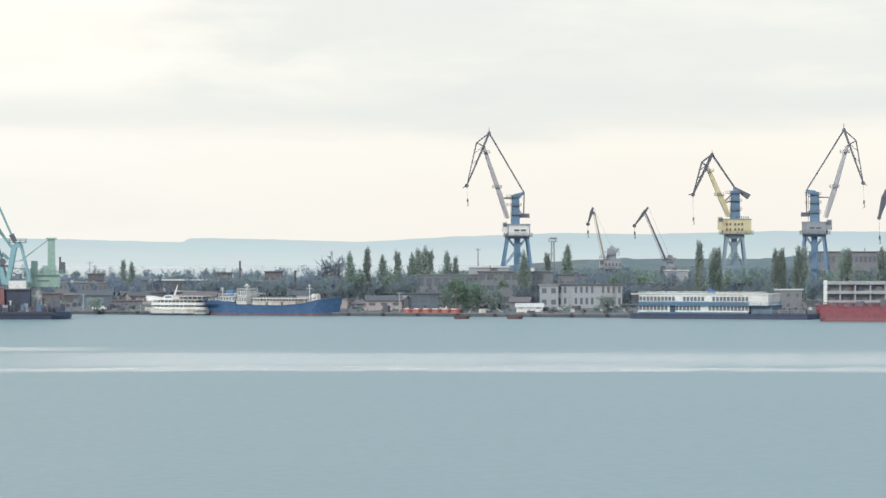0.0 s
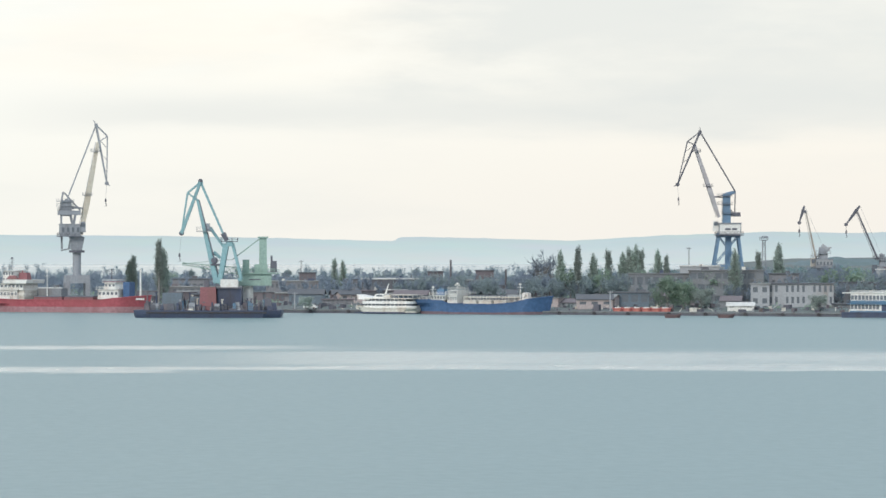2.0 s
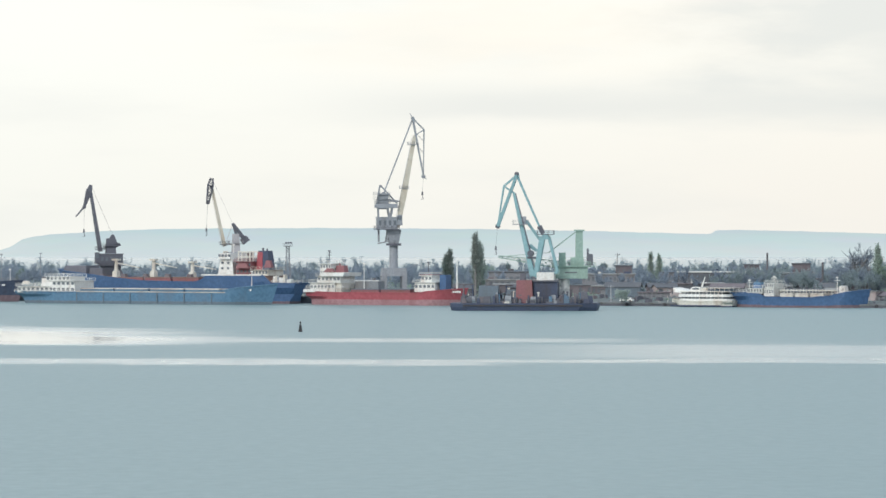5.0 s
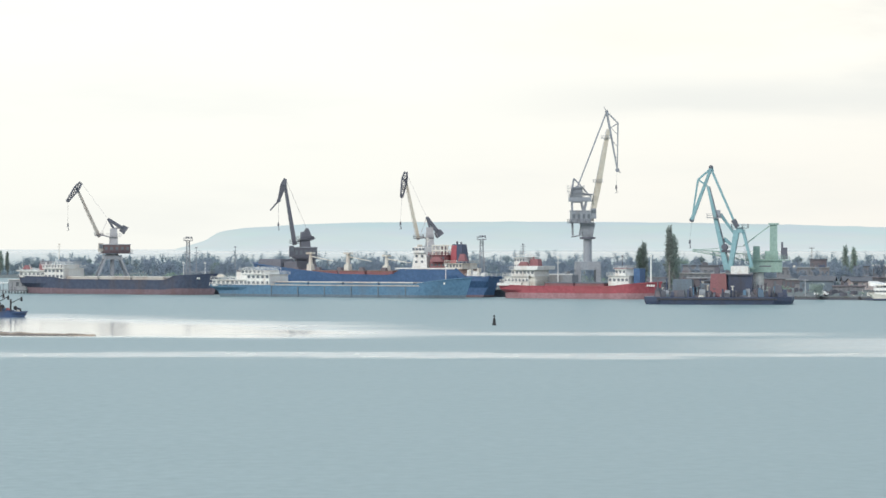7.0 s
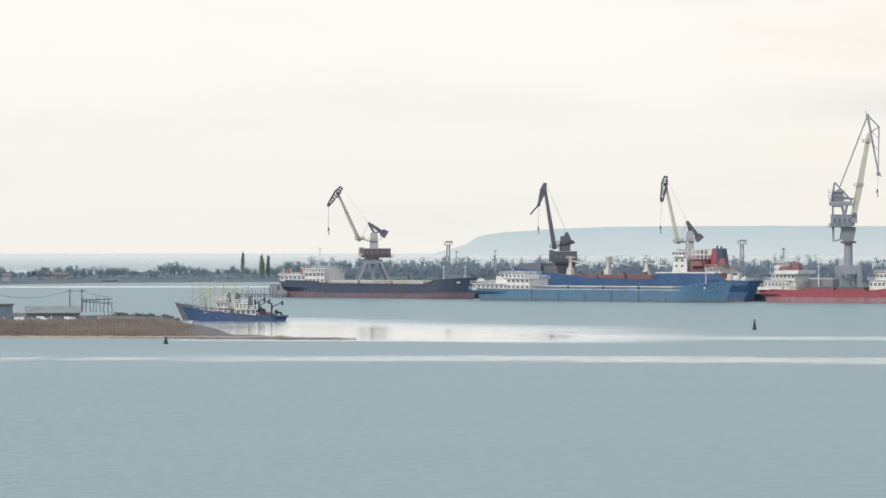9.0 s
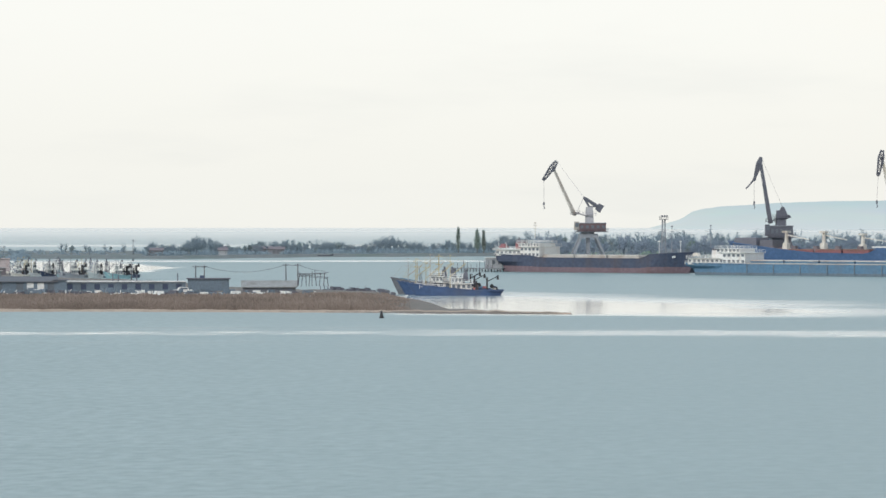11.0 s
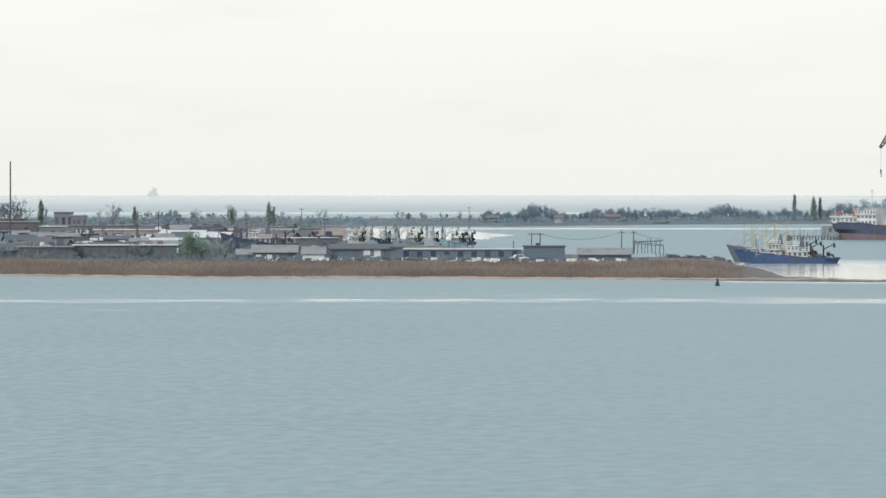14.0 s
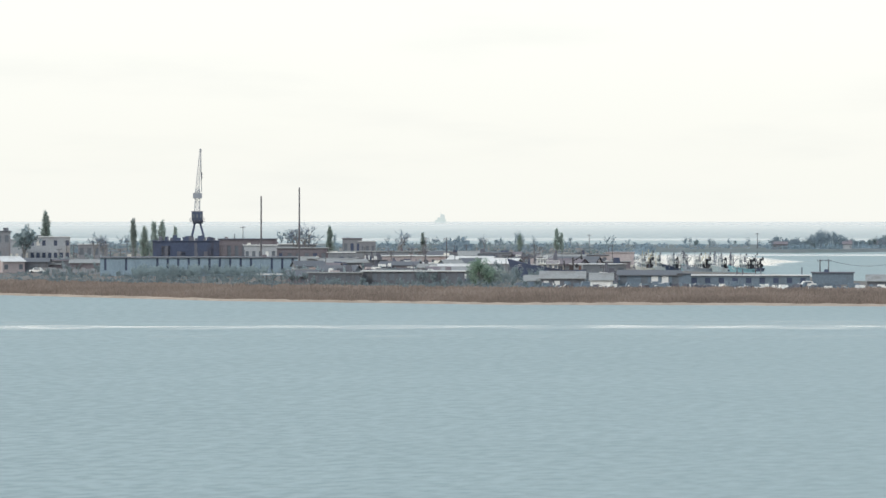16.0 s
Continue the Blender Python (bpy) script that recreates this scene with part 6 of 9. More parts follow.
    rng = random.Random(5)
    mats = (M_C_DARK, M_NAVY, M_NAVY, M_STEEL, M_C_DARK, M_C_GREY, M_CREAM, M_C_DARK, M_BLUE_L, M_BRICK)
    for i in range(95):
        px = rng.uniform(-k + 3, k - 3)
        py = rng.uniform(-9, 7)
        w, h = rng.uniform(0.5, 2.4), rng.uniform(0.7, 3.6) * (1.0 if py > -4 else 0.6)
        if i % 3 == 0:
            sh = Shape().tube((px, py, 2.2), (px, py, 2.2 + h * 1.5), 0.25, 0.2).box(px - 0.4, px + 0.4, py - 0.4, py + 0.4, 2.2 + h * 1.5, 2.5 + h * 1.5)
        else:
            sh = Shape().box(px - w / 2, px + w / 2, py - w / 2, py + w / 2, 2.2, 2.2 + h, 0.12 * w, 0.1 * w)
        part("ventilator" if i % 3 == 0 else "locker", sh, mats[i % len(mats)], root)
    part("railing", Shape().rail(-k + 5, k - 5, -9.6, 9.6, 2.2, 1.1, 2.4, 0.1), M_STEEL, root)
    j0 = -20.67
    part("deckhouse", Shape().box(j0 + 7, j0 + 13, -2, 4, 2.2, 7.2, 0.2, 0.2).box(j0 + 15, j0 + 19, 0, 4, 2.2, 6.0, 0.2, 0.2), M_SHED, root)


floating_crane()


def green_crane():
    """A pale green pedestal crane with its lattice boom lowered, beside the floating crane."""
    x, y = (-119.1, 1346.7)
    root = crane_root("deck_crane", x, y, 0.0, "pale green pedestal crane, boom lowered, on a white column", 0, "floating cranes")
    (a0, z1), (a1, z0), (c0, cz), (c1, cb), (u0, uz1), (u1, uz0), (w0, wz1), (w1, wz0), (bt, bz), (bf, bfz) = ((-1.16, 12.68), (5.81, 9.86), (3.32, 23.14), (5.65, 15.51), (-3.49, 15.67), (7.8, 12.68), (-1.33, 9.69), (1.49, 3.38), (-19.1, 15.67), (-3.49, 16.17))
    part("column", Shape().tube((0, 0, 0.5), (0, 0, z0), (w1 - w0) / 2 * 1.2, (w1 - w0) / 2 * 1.15, 16).box(w0, w1, -1.6, 1.6, wz0 + 3, wz0 + 3.3), M_WHITE, root, "white round column")
    part("base", Shape().box(-3.6, 3.6, -3.6, 3.6, -0.4, 1.0, 0.3, 0.3), M_NAVY, root)
    house = part("machinery_house", Shape().box(a0 - 1.6, a1 + 1.2, -3.0, 3.0, z0 - 0.6, z1, 0.05, 0.05), M_C_GREEN, root)
    part("vent_slot", Shape().box(a0 + 1.5, a0 + 5.0, -3.06, -2.9, z0 + 1.0, z0 + 1.35), M_C_DARK, house)
    part("walkway", Shape().box(a0 - 2.2, a1 + 3.4, -3.6, 3.6, z1, z1 + 0.2).rail(a0 - 2.2, a1 + 3.4, -3.5, 3.5, z1 + 0.2, 1.1, 1.8, 0.08), M_C_GREEN, house)
    s = Shape().box(u0, u1, -2.4, 2.4, uz0, uz0 + 0.4).rail(u0, u1, -2.4, 2.4, uz0 + 0.4, 1.2).box(u0 + 2, u0 + 4, -1.5, 1.5, uz0, uz1 + 1.2).box(u0 + 5.5, u1 - 2, -2, 2, uz0 + 0.4, uz1 - 0.2)
    part("winch_deck", s, M_C_GREEN, root)
    part("mast", Shape().box(c0, c1, -1.2, 1.2, uz0, cz, 0.1, 0.1).box(c0 - 0.4, c1 + 0.4, -1.5, 1.5, cz, cz + 0.5), M_C_GREEN, root)
    part("boom", Shape().lattice((bf + 1, 0, uz0 + 0.8), (bt, 0, bz), 2.0, 0.6, 9, 0.22), M_C_GREEN, root)
    part("stay", Shape().beam((c0, 0, cz - 0.3), (u0 - 1, 0, uz1 + 1.2), 0.3).beam((u0 - 1, 0, uz1 + 1.2), (bt, 0, bz), 0.15), M_C_GREEN, root)
    part("counterweight", Shape().box(u1 - 1.2, u1 + 0.8, -1.6, 1.6, uz0 + 0.5, uz1 + 0.8, 0.1, 0.1).tube((u1 - 0.8, 0, uz1), (u1 - 0.8, 0, uz1 + 2.4), 0.3), M_C_DARK, root)


green_crane()


# ---------------------------------------------------------------- buildings
WINDOW_RNG = random.Random(9)


ROOF_RNG = random.Random(17)


def building(label, x, y, w, h, face, dep, wall, roof, rows=1, cols=4, z=2.3, gable=0.0, win=(0.5, 0.45), name="building", group="", parapet=0.35, pane_mat=None):
    """Front at the local y = 0, turned to face the camera. Real openings in the front wall with panes set back in them.
    """
    root = thing(name, x, y, z, face, label, "building", group)
    s = Shape().box(-w / 2, w / 2, 0.35, dep, -1.0, h)
    if rows and cols:
        cw, rh = w / cols, h / rows
        ww, wh = cw * win[0], rh * win[1]
        z_prev = -1.0
        for r in range(rows):
            z0 = r * rh + rh * 0.32
            s.box(-w / 2, w / 2, 0, 0.33, z_prev, z0)
            xp = -w / 2
            for c in range(cols):
                xa = -w / 2 + (c + 0.5) * cw - ww / 2
                s.box(xp, xa, 0, 0.33, z0, z0 + wh)
                xp = xa + ww
            s.box(xp, w / 2, 0, 0.33, z0, z0 + wh)
            z_prev = z0 + wh
        s.box(-w / 2, w / 2, 0, 0.33, z_prev, h)
        body = part("wall", s, wall, root)
        pane = Shape().box(-ww / 2, ww / 2, 0.20, 0.26, 0, wh).mesh("window")
        pane.materials.append(pane_mat or M_GLASS)
        board = Shape().box(-ww / 2, ww / 2, 0.12, 0.26, 0, wh).mesh("shutter")
        board.materials.append(wall)
        door = Shape().box(-ww / 2, ww / 2, 0.10, 0.26, 0, wh).mesh("shutter")
        door.materials.append(WINDOW_RNG.choice((M_WHITE, M_CREAM, M_NAVY, M_CONC_D)))
        yard = group == "peninsula sheds" and cols < 10
        for r in range(rows):
            for c in range(cols):
                chance = WINDOW_RNG.random()
                blind = chance < (0.34 if yard else 0.16)
                shared("shutter" if blind else "window", (door if yard and chance < 0.2 else board) if blind else pane, body, -w / 2 + (c + 0.5) * cw, 0, r * rh + rh * 0.32)
    else:
        s.box(-w / 2, w / 2, 0, 0.33, -1.0, h)
        body = part("wall", s, wall, root)
    s = Shape()
    if gable:
        o = 0.4
        a, b, c, d = -w / 2 - o, w / 2 + o, -o, dep + o
        m = dep / 2
        for (ya, za), (yb, zb) in (((c, h - 0.1), (m, h + gable)), ((d, h - 0.1), (m, h + gable))):
            s.quadbox([(a, ya, za), (b, ya, za), (b, yb, zb), (a, yb, zb), (a, ya, za + 0.18), (b, ya, za + 0.18), (b, yb, zb + 0.18), (a, yb, zb + 0.18)])
        g = Shape()
        for px in (-w / 2 + 0.02, w / 2 - 0.32):
            k = len(g.v)
            g.v += [(px, 0, h), (px, dep, h), (px, m, h + gable), (px + 0.3, 0, h), (px + 0.3, dep, h), (px + 0.3, m, h + gable)]
            g.f += [(k, k + 1, k + 2), (k + 3, k + 5, k + 4), (k, k + 2, k + 5, k + 3), (k + 1, k + 4, k + 5, k + 2), (k, k + 3, k + 4, k + 1)]
        part("gable", g, wall, root)
    else:
        s.box(-w / 2 - 0.35, w / 2 + 0.35, -0.35, dep + 0.35, h, h + parapet)
    part("roof", s, roof, root)
    if not gable and name == "building":
        # stove pipes, vents and odd boxes on the flat roof
        for _ in range(int(w / 7)):
            px, py = ROOF_RNG.uniform(-w / 2 + 0.8, w / 2 - 0.8), ROOF_RNG.uniform(0.8, dep - 0.8)
            if ROOF_RNG.random() < 0.45:
                part("stove_pipe", Shape().tube((px, py, h), (px, py, h + ROOF_RNG.uniform(1.0, 2.4)), 0.14, 0.14, 8), M_C_DARK, root)
            else:
                a = ROOF_RNG.uniform(0.3, 1.3)
                part("roof_vent", Shape().box(px - a, px + a, py - 0.6, py + 0.6, h + 0.1, h + parapet + ROOF_RNG.uniform(0.3, 1.1), 0.08, 0.08), ROOF_RNG.choice((M_C_DARK, M_BRICK, M_CONC_D, M_CREAM, M_NAVY)), root)
    return root


PORT = "port buildings"
PEN = "peninsula sheds"


def frame_building():
    """An unfinished three-storey concrete frame with pale floor bands."""
    x, y, w, h, f = (131.3, 1342.0, 39.58, 8.6, -5.59)
    root = thing("frame_building", x, y, DECK_Z, f, "three-storey building with pale concrete floor bands and grey glazing", "building", PORT)
    n, dep = 9, 12
    for i in range(n + 1):
        px = -w / 2 + w * i / n
        for py in (0.4, dep):
            part("column", Shape().box(px - 0.25, px + 0.25, py - 0.25, py + 0.25, 0, h), M_PLASTER, root)
    for k in (0.36, 0.68, 1.0):
        part("floor_slab", Shape().box(-w / 2 - 0.4, w / 2 + 0.4, -0.2, dep + 0.4, h * k - 0.9, h * k), M_PLASTER, root)
    part("side_wall", Shape().box(-w / 2 - 0.45, -w / 2 + 0.6, -0.25, dep + 0.4, 0, h + 0.2), M_WHITE, root)
    # grey plaster sheet added close behind the front to stand for large glazing
    part("glazing_sheet", Shape().box(-w / 2 + 1, w / 2 - 1, 1.6, 1.9, 0, h - 1), M_PLASTER_G, root)
    rng = random.Random(3)
    for i in range(10):
        px = rng.uniform(-w / 2 + 2, 0)
        zz = rng.choice((h * 0.36, h * 0.68))
        part("clutter", Shape().box(px, px + rng.uniform(0.5, 2.4), 0.5, 1.4, zz, zz + rng.uniform(0.5, 1.4), 0.1, 0.1), rng.choice((M_C_GREY, M_BRICK, M_NAVY)), root)


frame_building()

building("long two-storey grey ruin with empty window openings", *(2.0, 1443.8, 20.21, 9.59, -0.08), 14, M_PLASTER_G, M_CONC, 2, 8, group=PORT, win=(0.7, 0.5))
building("three-storey faded concrete workshop with rows of windows", *(22.6, 1437.5, 23.31, 10.69, -0.9), 16, M_PLASTER_G, M_CONC, 3, 9, group=PORT, win=(0.78, 0.5))
building("flat-roofed pale attic block on a rise", *(14.5, 1460.2, 12.55, 11.98, -0.57), 10, M_PLASTER, M_ROOF_L, 0, 0, group=PORT)
building("pale brick block without windows", *(40.6, 1440.7, 9.38, 9.61, -1.61), 12, M_BRICK_T, M_TAR, 2, 3, group=PORT, win=(0.25, 0.3))
building("narrow pale plaster house with dark windows", *(32.2, 1398.7, 5.67, 6.81, -1.32), 10, M_PLASTER, M_SLATE, 2, 2, group=PORT)
building("two-storey plaster building with tall windows by the quay", *(44.6, 1400.2, 19.79, 6.9, -1.83), 12, M_PLASTER, M_TAR, 2, 12, group=PORT, win=(0.45, 0.58))
building("small white quay hut with a pitched roof", *(26.0, 1381.6, 7.98, 0.52, -1.08), 6, M_WHITE, M_ROOF_L, 1, 3, group=PORT, gable=1.0)
building("low blue-grey workshop with wide doors", *(-7.3, 1408.6, 11.76, 4.13, 0.3), 10, M_SHED, M_TAR, 1, 4, group=PORT, win=(0.7, 0.55))
building("square beige brick building with two windows", *(102.0, 1358.6, 8.03, 5.81, -4.29), 9, M_BRICK_T, M_ROOF_L, 2, 3, group=PORT, win=(0.3, 0.34))
building("low dark store with one opening", *(108.5, 1358.1, 4.52, 2.46, -4.57), 8, M_PLASTER_G, M_TAR, 1, 1, group=PORT, win=(0.5, 0.5))
building("long brick factory hall with dark window bands", *(144.9, 1569.3, 40.26, 14.9, -5.28), 30, M_BRICK_T, M_BRICK, 3, 26, z=4, group=PORT, win=(0.6, 0.4))
building("small cream building among the trees", *(74.4, 1467.7, 7.58, 10.15, -2.9), 9, M_PLASTER, M_ROOF_L, 1, 3, z=3, group=PORT)
building("low concrete shed behind the accommodation barge", *(57.1, 1382.8, 7.48, 1.0, -2.36), 8, M_CONC, M_TAR, 1, 3, group=PORT)
building("long dark shed behind the yard trees", *(82.0, 1432.0, 52.85, 6.31, -3.28), 16, M_CONC_D, M_TAR, 2, 22, z=3, group=PORT, win=(0.5, 0.4))
# the yard behind the ferry and the floating crane
building("long tan workshop with a flat roof", *(-123.7, 1572.1, 18.01, 6.12, 4.5), 16, M_BRICK_T, M_SLATE, 2, 12, group=PORT, win=(0.4, 0.4))
building("red brick tower block of the workshop", *(-120.0, 1592.4, 5.69, 8.89, 4.31), 9, M_BRICK, M_TAR, 3, 3, group=PORT, win=(0.3, 0.3))
building("pale brick boiler house in the yard", *(-103.8, 1574.7, 4.65, 6.69, 3.77), 9, M_BRICK_T, M_TAR, 2, 2, group=PORT)
building("long dark shed with a pale roof edge", *(-87.0, 1546.0, 22.44, 7.13, 3.22), 20, M_CONC_D, M_ROOF_L, 2, 14, group=PORT, win=(0.6, 0.4))
building("long dark shed with a tarred roof", *(-63.9, 1541.7, 22.74, 6.79, 2.37), 20, M_CONC_D, M_SLATE, 2, 14, group=PORT, win=(0.6, 0.4))
building("brown brick block above the sheds", *(-75.0, 1578.9, 5.24, 9.39, 2.72), 9, M_BRICK, M_TAR, 2, 3, group=PORT, win=(0.3, 0.3))
building("brown brick block with a flat roof", *(-57.8, 1571.7, 6.18, 9.83, 2.11), 9, M_BRICK, M_TAR, 2, 3, group=PORT, win=(0.3, 0.3))
building("low brown workshop along the quay", *(-116.4, 1504.1, 14.82, 2.82, 4.43), 12, M_BRICK, M_SLATE, 1, 10, group=PORT, win=(0.6, 0.5))
building("low grey shed along the quay", *(-86.0, 1491.6, 17.62, 3.71, 3.3), 12, M_CONC_D, M_BRICK, 1, 10, group=PORT, win=(0.5, 0.5))
building("ruined tan house with broken arches", *(-99.8, 1451.6, 10.01, 1.45, 3.93), 8, M_BRICK_T, M_BRICK, 2, 7, group=PORT, win=(0.5, 0.5))
building("low brick shed with a rusty roof", *(-26.0, 1414.3, 8.34, 1.09, 1.05), 7, M_PLASTER, M_BRICK, 1, 5, group=PORT, gable=1.0)
building("low whitewashed shed beside the quay", *(-17.5, 1412.8, 7.29, 0.77, 0.71), 7, M_PLASTER_G, M_SLATE, 1, 4, group=PORT, gable=1.0)
building("long brown shed under the trees", *(-40.4, 1505.1, 21.08, 5.26, 1.54), 14, M_BRICK, M_TAR, 1, 10, group=PORT)
building("long grey shed behind the poplar", *(-150.0, 1539.8, 27.36, 4.48, 5.57), 16, M_PLASTER_G, M_SLATE, 2, 14, group=PORT)
building("tan warehouse behind the floating crane", *(-160.9, 1620.2, 18.0, 6.48, 5.67), 16, M_BRICK_T, M_TAR, 1, 8, group=PORT)
building("pale low store beside the red ship", *(-198.9, 1506.1, 8.21, 4.41, 7.52), 9, M_PLASTER_G, M_ROOF_L, 1, 5, group=PORT)
building("low grey dock office behind the ships", *(-220.3, 1515.0, 8.08, 2.41, 8.27), 9, M_PLASTER_G, M_SLATE, 1, 5, group=PORT)
building("small cream pier house with two windows", *(-387.9, 1526.5, 5.8, 2.98, 14.26), 6, M_PLASTER, M_ROOF_L, 1, 3, z=1.5, group=PORT)


# ---------------------------------------------------------------- peninsula buildings
def shed(label, front, dep, wall, roof, rows=1, cols=4, **kw):
    return building(label, *front, dep, wall, roof, rows, cols, z=1.4, group=PEN, **{"parapet": 0.22, **kw})


shed("two-storey white office with dark windows", (-726.2, 1390.6, 15.8, 8.28, 27.57), 12, M_PLASTER, M_ROOF_L, 2, 8, win=(0.58, 0.42), pane_mat=M_BLACK_H)
shed("tall dark brick block at the works gate", (-723.4, 1343.6, 14.62, 10.5, 28.3), 12, M_BRICK_T, M_TAR, 2, 6)
shed("white office wing with a flat roof", (-728.3, 1373.0, 6.11, 7.64, 27.94), 10, M_PLASTER, M_ROOF_L, 2, 3)
shed("low beige house with small windows", (-732.9, 1438.1, 10.31, 5.35, 27.01), 10, M_BRICK_T, M_ROOF_L, 1, 4)
# navy panes stand for the shaded depth of the hall's open bays
shed("long blue-grey boat hall with tall dark openings", (-547.0, 1137.2, 54.09, 4.96, 25.69), 22, M_SHED_L, M_TAR, 1, 19, win=(0.22, 0.66), pane_mat=M_NAVY)
hull_shed = shed("dark navy hull shed behind the boat hall", (-619.1, 1277.9, 20.5, 8.2, 25.85), 14, M_NAVY, M_NAVY, 0, 0)
HULL_RNG = random.Random(33)
for _ in range(26):
    px, w, hh = HULL_RNG.uniform(-9.5, 9.5), HULL_RNG.uniform(0.3, 1.6), HULL_RNG.uniform(0.3, 1.6)
    part("roof_gear", Shape().box(px - w / 2, px + w / 2, 0.4, 1.8, 8.4, 8.5 + hh, 0.05, 0.1), HULL_RNG.choice((M_NAVY, M_C_DARK, M_NAVY)), hull_shed)
for _ in range(9):
    px = HULL_RNG.uniform(-9.8, 9.0)
    part("plate", Shape().box(px, px + HULL_RNG.uniform(0.8, 3.0), -0.12, -0.02, HULL_RNG.uniform(0.5, 4.0), HULL_RNG.uniform(5.0, 8.0)), HULL_RNG.choice((M_C_DARK, M_BLACK_H, M_NAVY)), hull_shed)
shed("red-brown hull shed behind the boat hall", (-610.5, 1304.2, 18.39, 8.59, 25.09), 14, M_BRICK, M_C_DARK, 1, 8)
shed("white flat-roofed workshop beside the pipes", (-583.7, 1256.0, 9.87, 7.18, 24.92), 10, M_PLASTER, M_ROOF_L, 1, 5)
shed("red-brown brick store with a slate roof", (-578.4, 1274.9, 15.48, 6.17, 24.4), 12, M_BRICK, M_SLATE, 1, 6)
shed("pale low hall with a flat roof", (-634.0, 1381.5, 22.4, 6.24, 24.65), 14, M_PLASTER_G, M_ROOF_L, 1, 8)
shed("tan house on the shore", (-661.4, 1500.7, 6.85, 7.12, 23.79), 10, M_BRICK_T, M_BRICK, 1, 3)
shed("low tan annexe with pale roof", (-656.4, 1502.9, 5.84, 6.11, 23.59), 10, M_BRICK_T, M_ROOF_L, 1, 3)
shed("cream store with a flat roof", (-567.6, 1279.8, 8.25, 4.8, 23.92), 10, M_PLASTER_G, M_ROOF_L, 1, 3)
shed("long pinkish canteen with a white roof", (-554.1, 1307.4, 21.97, 3.52, 22.97), 12, M_PINK, M_ROOF_L, 1, 9, win=(0.4, 0.4))
shed("long grey wall shed with a flat roof", (-614.8, 1433.8, 36.4, 3.37, 23.21), 12, M_PLASTER_G, M_SLATE, 0, 0)
shed("grey boat shed with a sheet roof", (-541.7, 1214.7, 13.88, 3.79, 24.04), 12, M_PLASTER_G, M_SLATE, 1, 5)
shed("pink store with a low roof", (-518.1, 1224.9, 17.97, 2.48, 22.93), 10, M_PINK, M_ROOF_L, 1, 8)
shed("long low garage row with a pale roof edge", (-446.5, 1050.7, 25.52, 3.08, 23.03), 8, M_CONC_D, M_ROOF_L, 1, 12, win=(0.6, 0.6))
shed("grey garage row under scrub", (-461.2, 1035.9, 13.23, 2.79, 24.0), 8, M_CONC_D, M_SLATE, 1, 6)
shed("low brown sheds with rusty roofs", (-521.2, 1277.8, 16.95, 2.65, 22.19), 10, M_BRICK_T, M_BRICK, 1, 7)
shed("long brown boundary sheds", (-592.2, 1443.2, 27.78, 2.99, 22.31), 10, M_BRICK_T, M_BRICK, 1, 8)
shed("pink net store with a dark roof", (-532.2, 1402.4, 9.95, 2.87, 20.78), 10, M_PINK, M_TAR, 1, 4)
shed("pink plaster wall building by the boats", (-531.0, 1424.2, 9.33, 3.56, 20.45), 6, M_PINK, M_PINK, 0, 0)
shed("grey hut with a slate pitched roof", (-395.1, 1020.6, 10.48, 2.15, 21.16), 8, M_CONC_D, M_SLATE, 1, 4, gable=1.6)
shed("small dark hut with tarred roof", (-404.1, 1024.8, 4.33, 1.49, 21.52), 6, M_CONC_D, M_SLATE, 1, 2, gable=1.2)
shed("white gabled hut beside the reeds", (-384.0, 1017.3, 5.21, 1.87, 20.68), 8, M_WHITE, M_SLATE, 0, 0, gable=1.5)
shed("grey boat shed with open front", (-375.8, 1027.9, 14.79, 2.96, 20.08), 10, M_SHED, M_TAR, 1, 6, win=(0.65, 0.6), gable=1.0)
shed("blue-grey fish kiosk with a flat roof", (-367.9, 1030.7, 2.96, 3.23, 19.65), 7, M_SHED, M_TAR, 0, 0)
shed("long low blue-grey shed with a pale roof edge", (-358.3, 1049.4, 29.42, 2.59, 18.85), 10, M_SHED, M_ROOF_L, 1, 9, win=(0.4, 0.5), pane_mat=M_NAVY)
shed("grey block with a dark flat roof", (-346.0, 1077.1, 10.14, 2.92, 17.81), 9, M_SHED, M_C_DARK, 0, 0, parapet=0.25)
shed("collapsed dark shed with a sagging roof", (-327.4, 1067.2, 12.89, 1.23, 17.06), 8, M_CONC_D, M_SLATE, 1, 5, gable=1.4)

# houses among the trees of the spit
for words, (px, py, w, h, f) in (("small white house among the spit trees", (-602.7, 1896.5, 3.67, 3.83, 17.63)), ("low tan shed on the spit shore", (-628.7, 1882.8, 6.34, 1.92, 18.46)), ("low pale store on the spit", (-606.6, 1970.7, 13.17, 2.12, 17.11)), ("white hut on the spit shore", (-623.0, 1958.3, 4.54, 3.19, 17.65)),
                                 ("low grey shed on the spit", (-593.1, 1946.7, 5.5, 2.69, 16.94))):
    building(words, px, py, w, 2.4, f, 6, M_PLASTER if "white" in words else M_BRICK_T, M_BRICK, 1, 3, z=1.0, gable=1.0, group="spit houses", win=(0.3, 0.4))


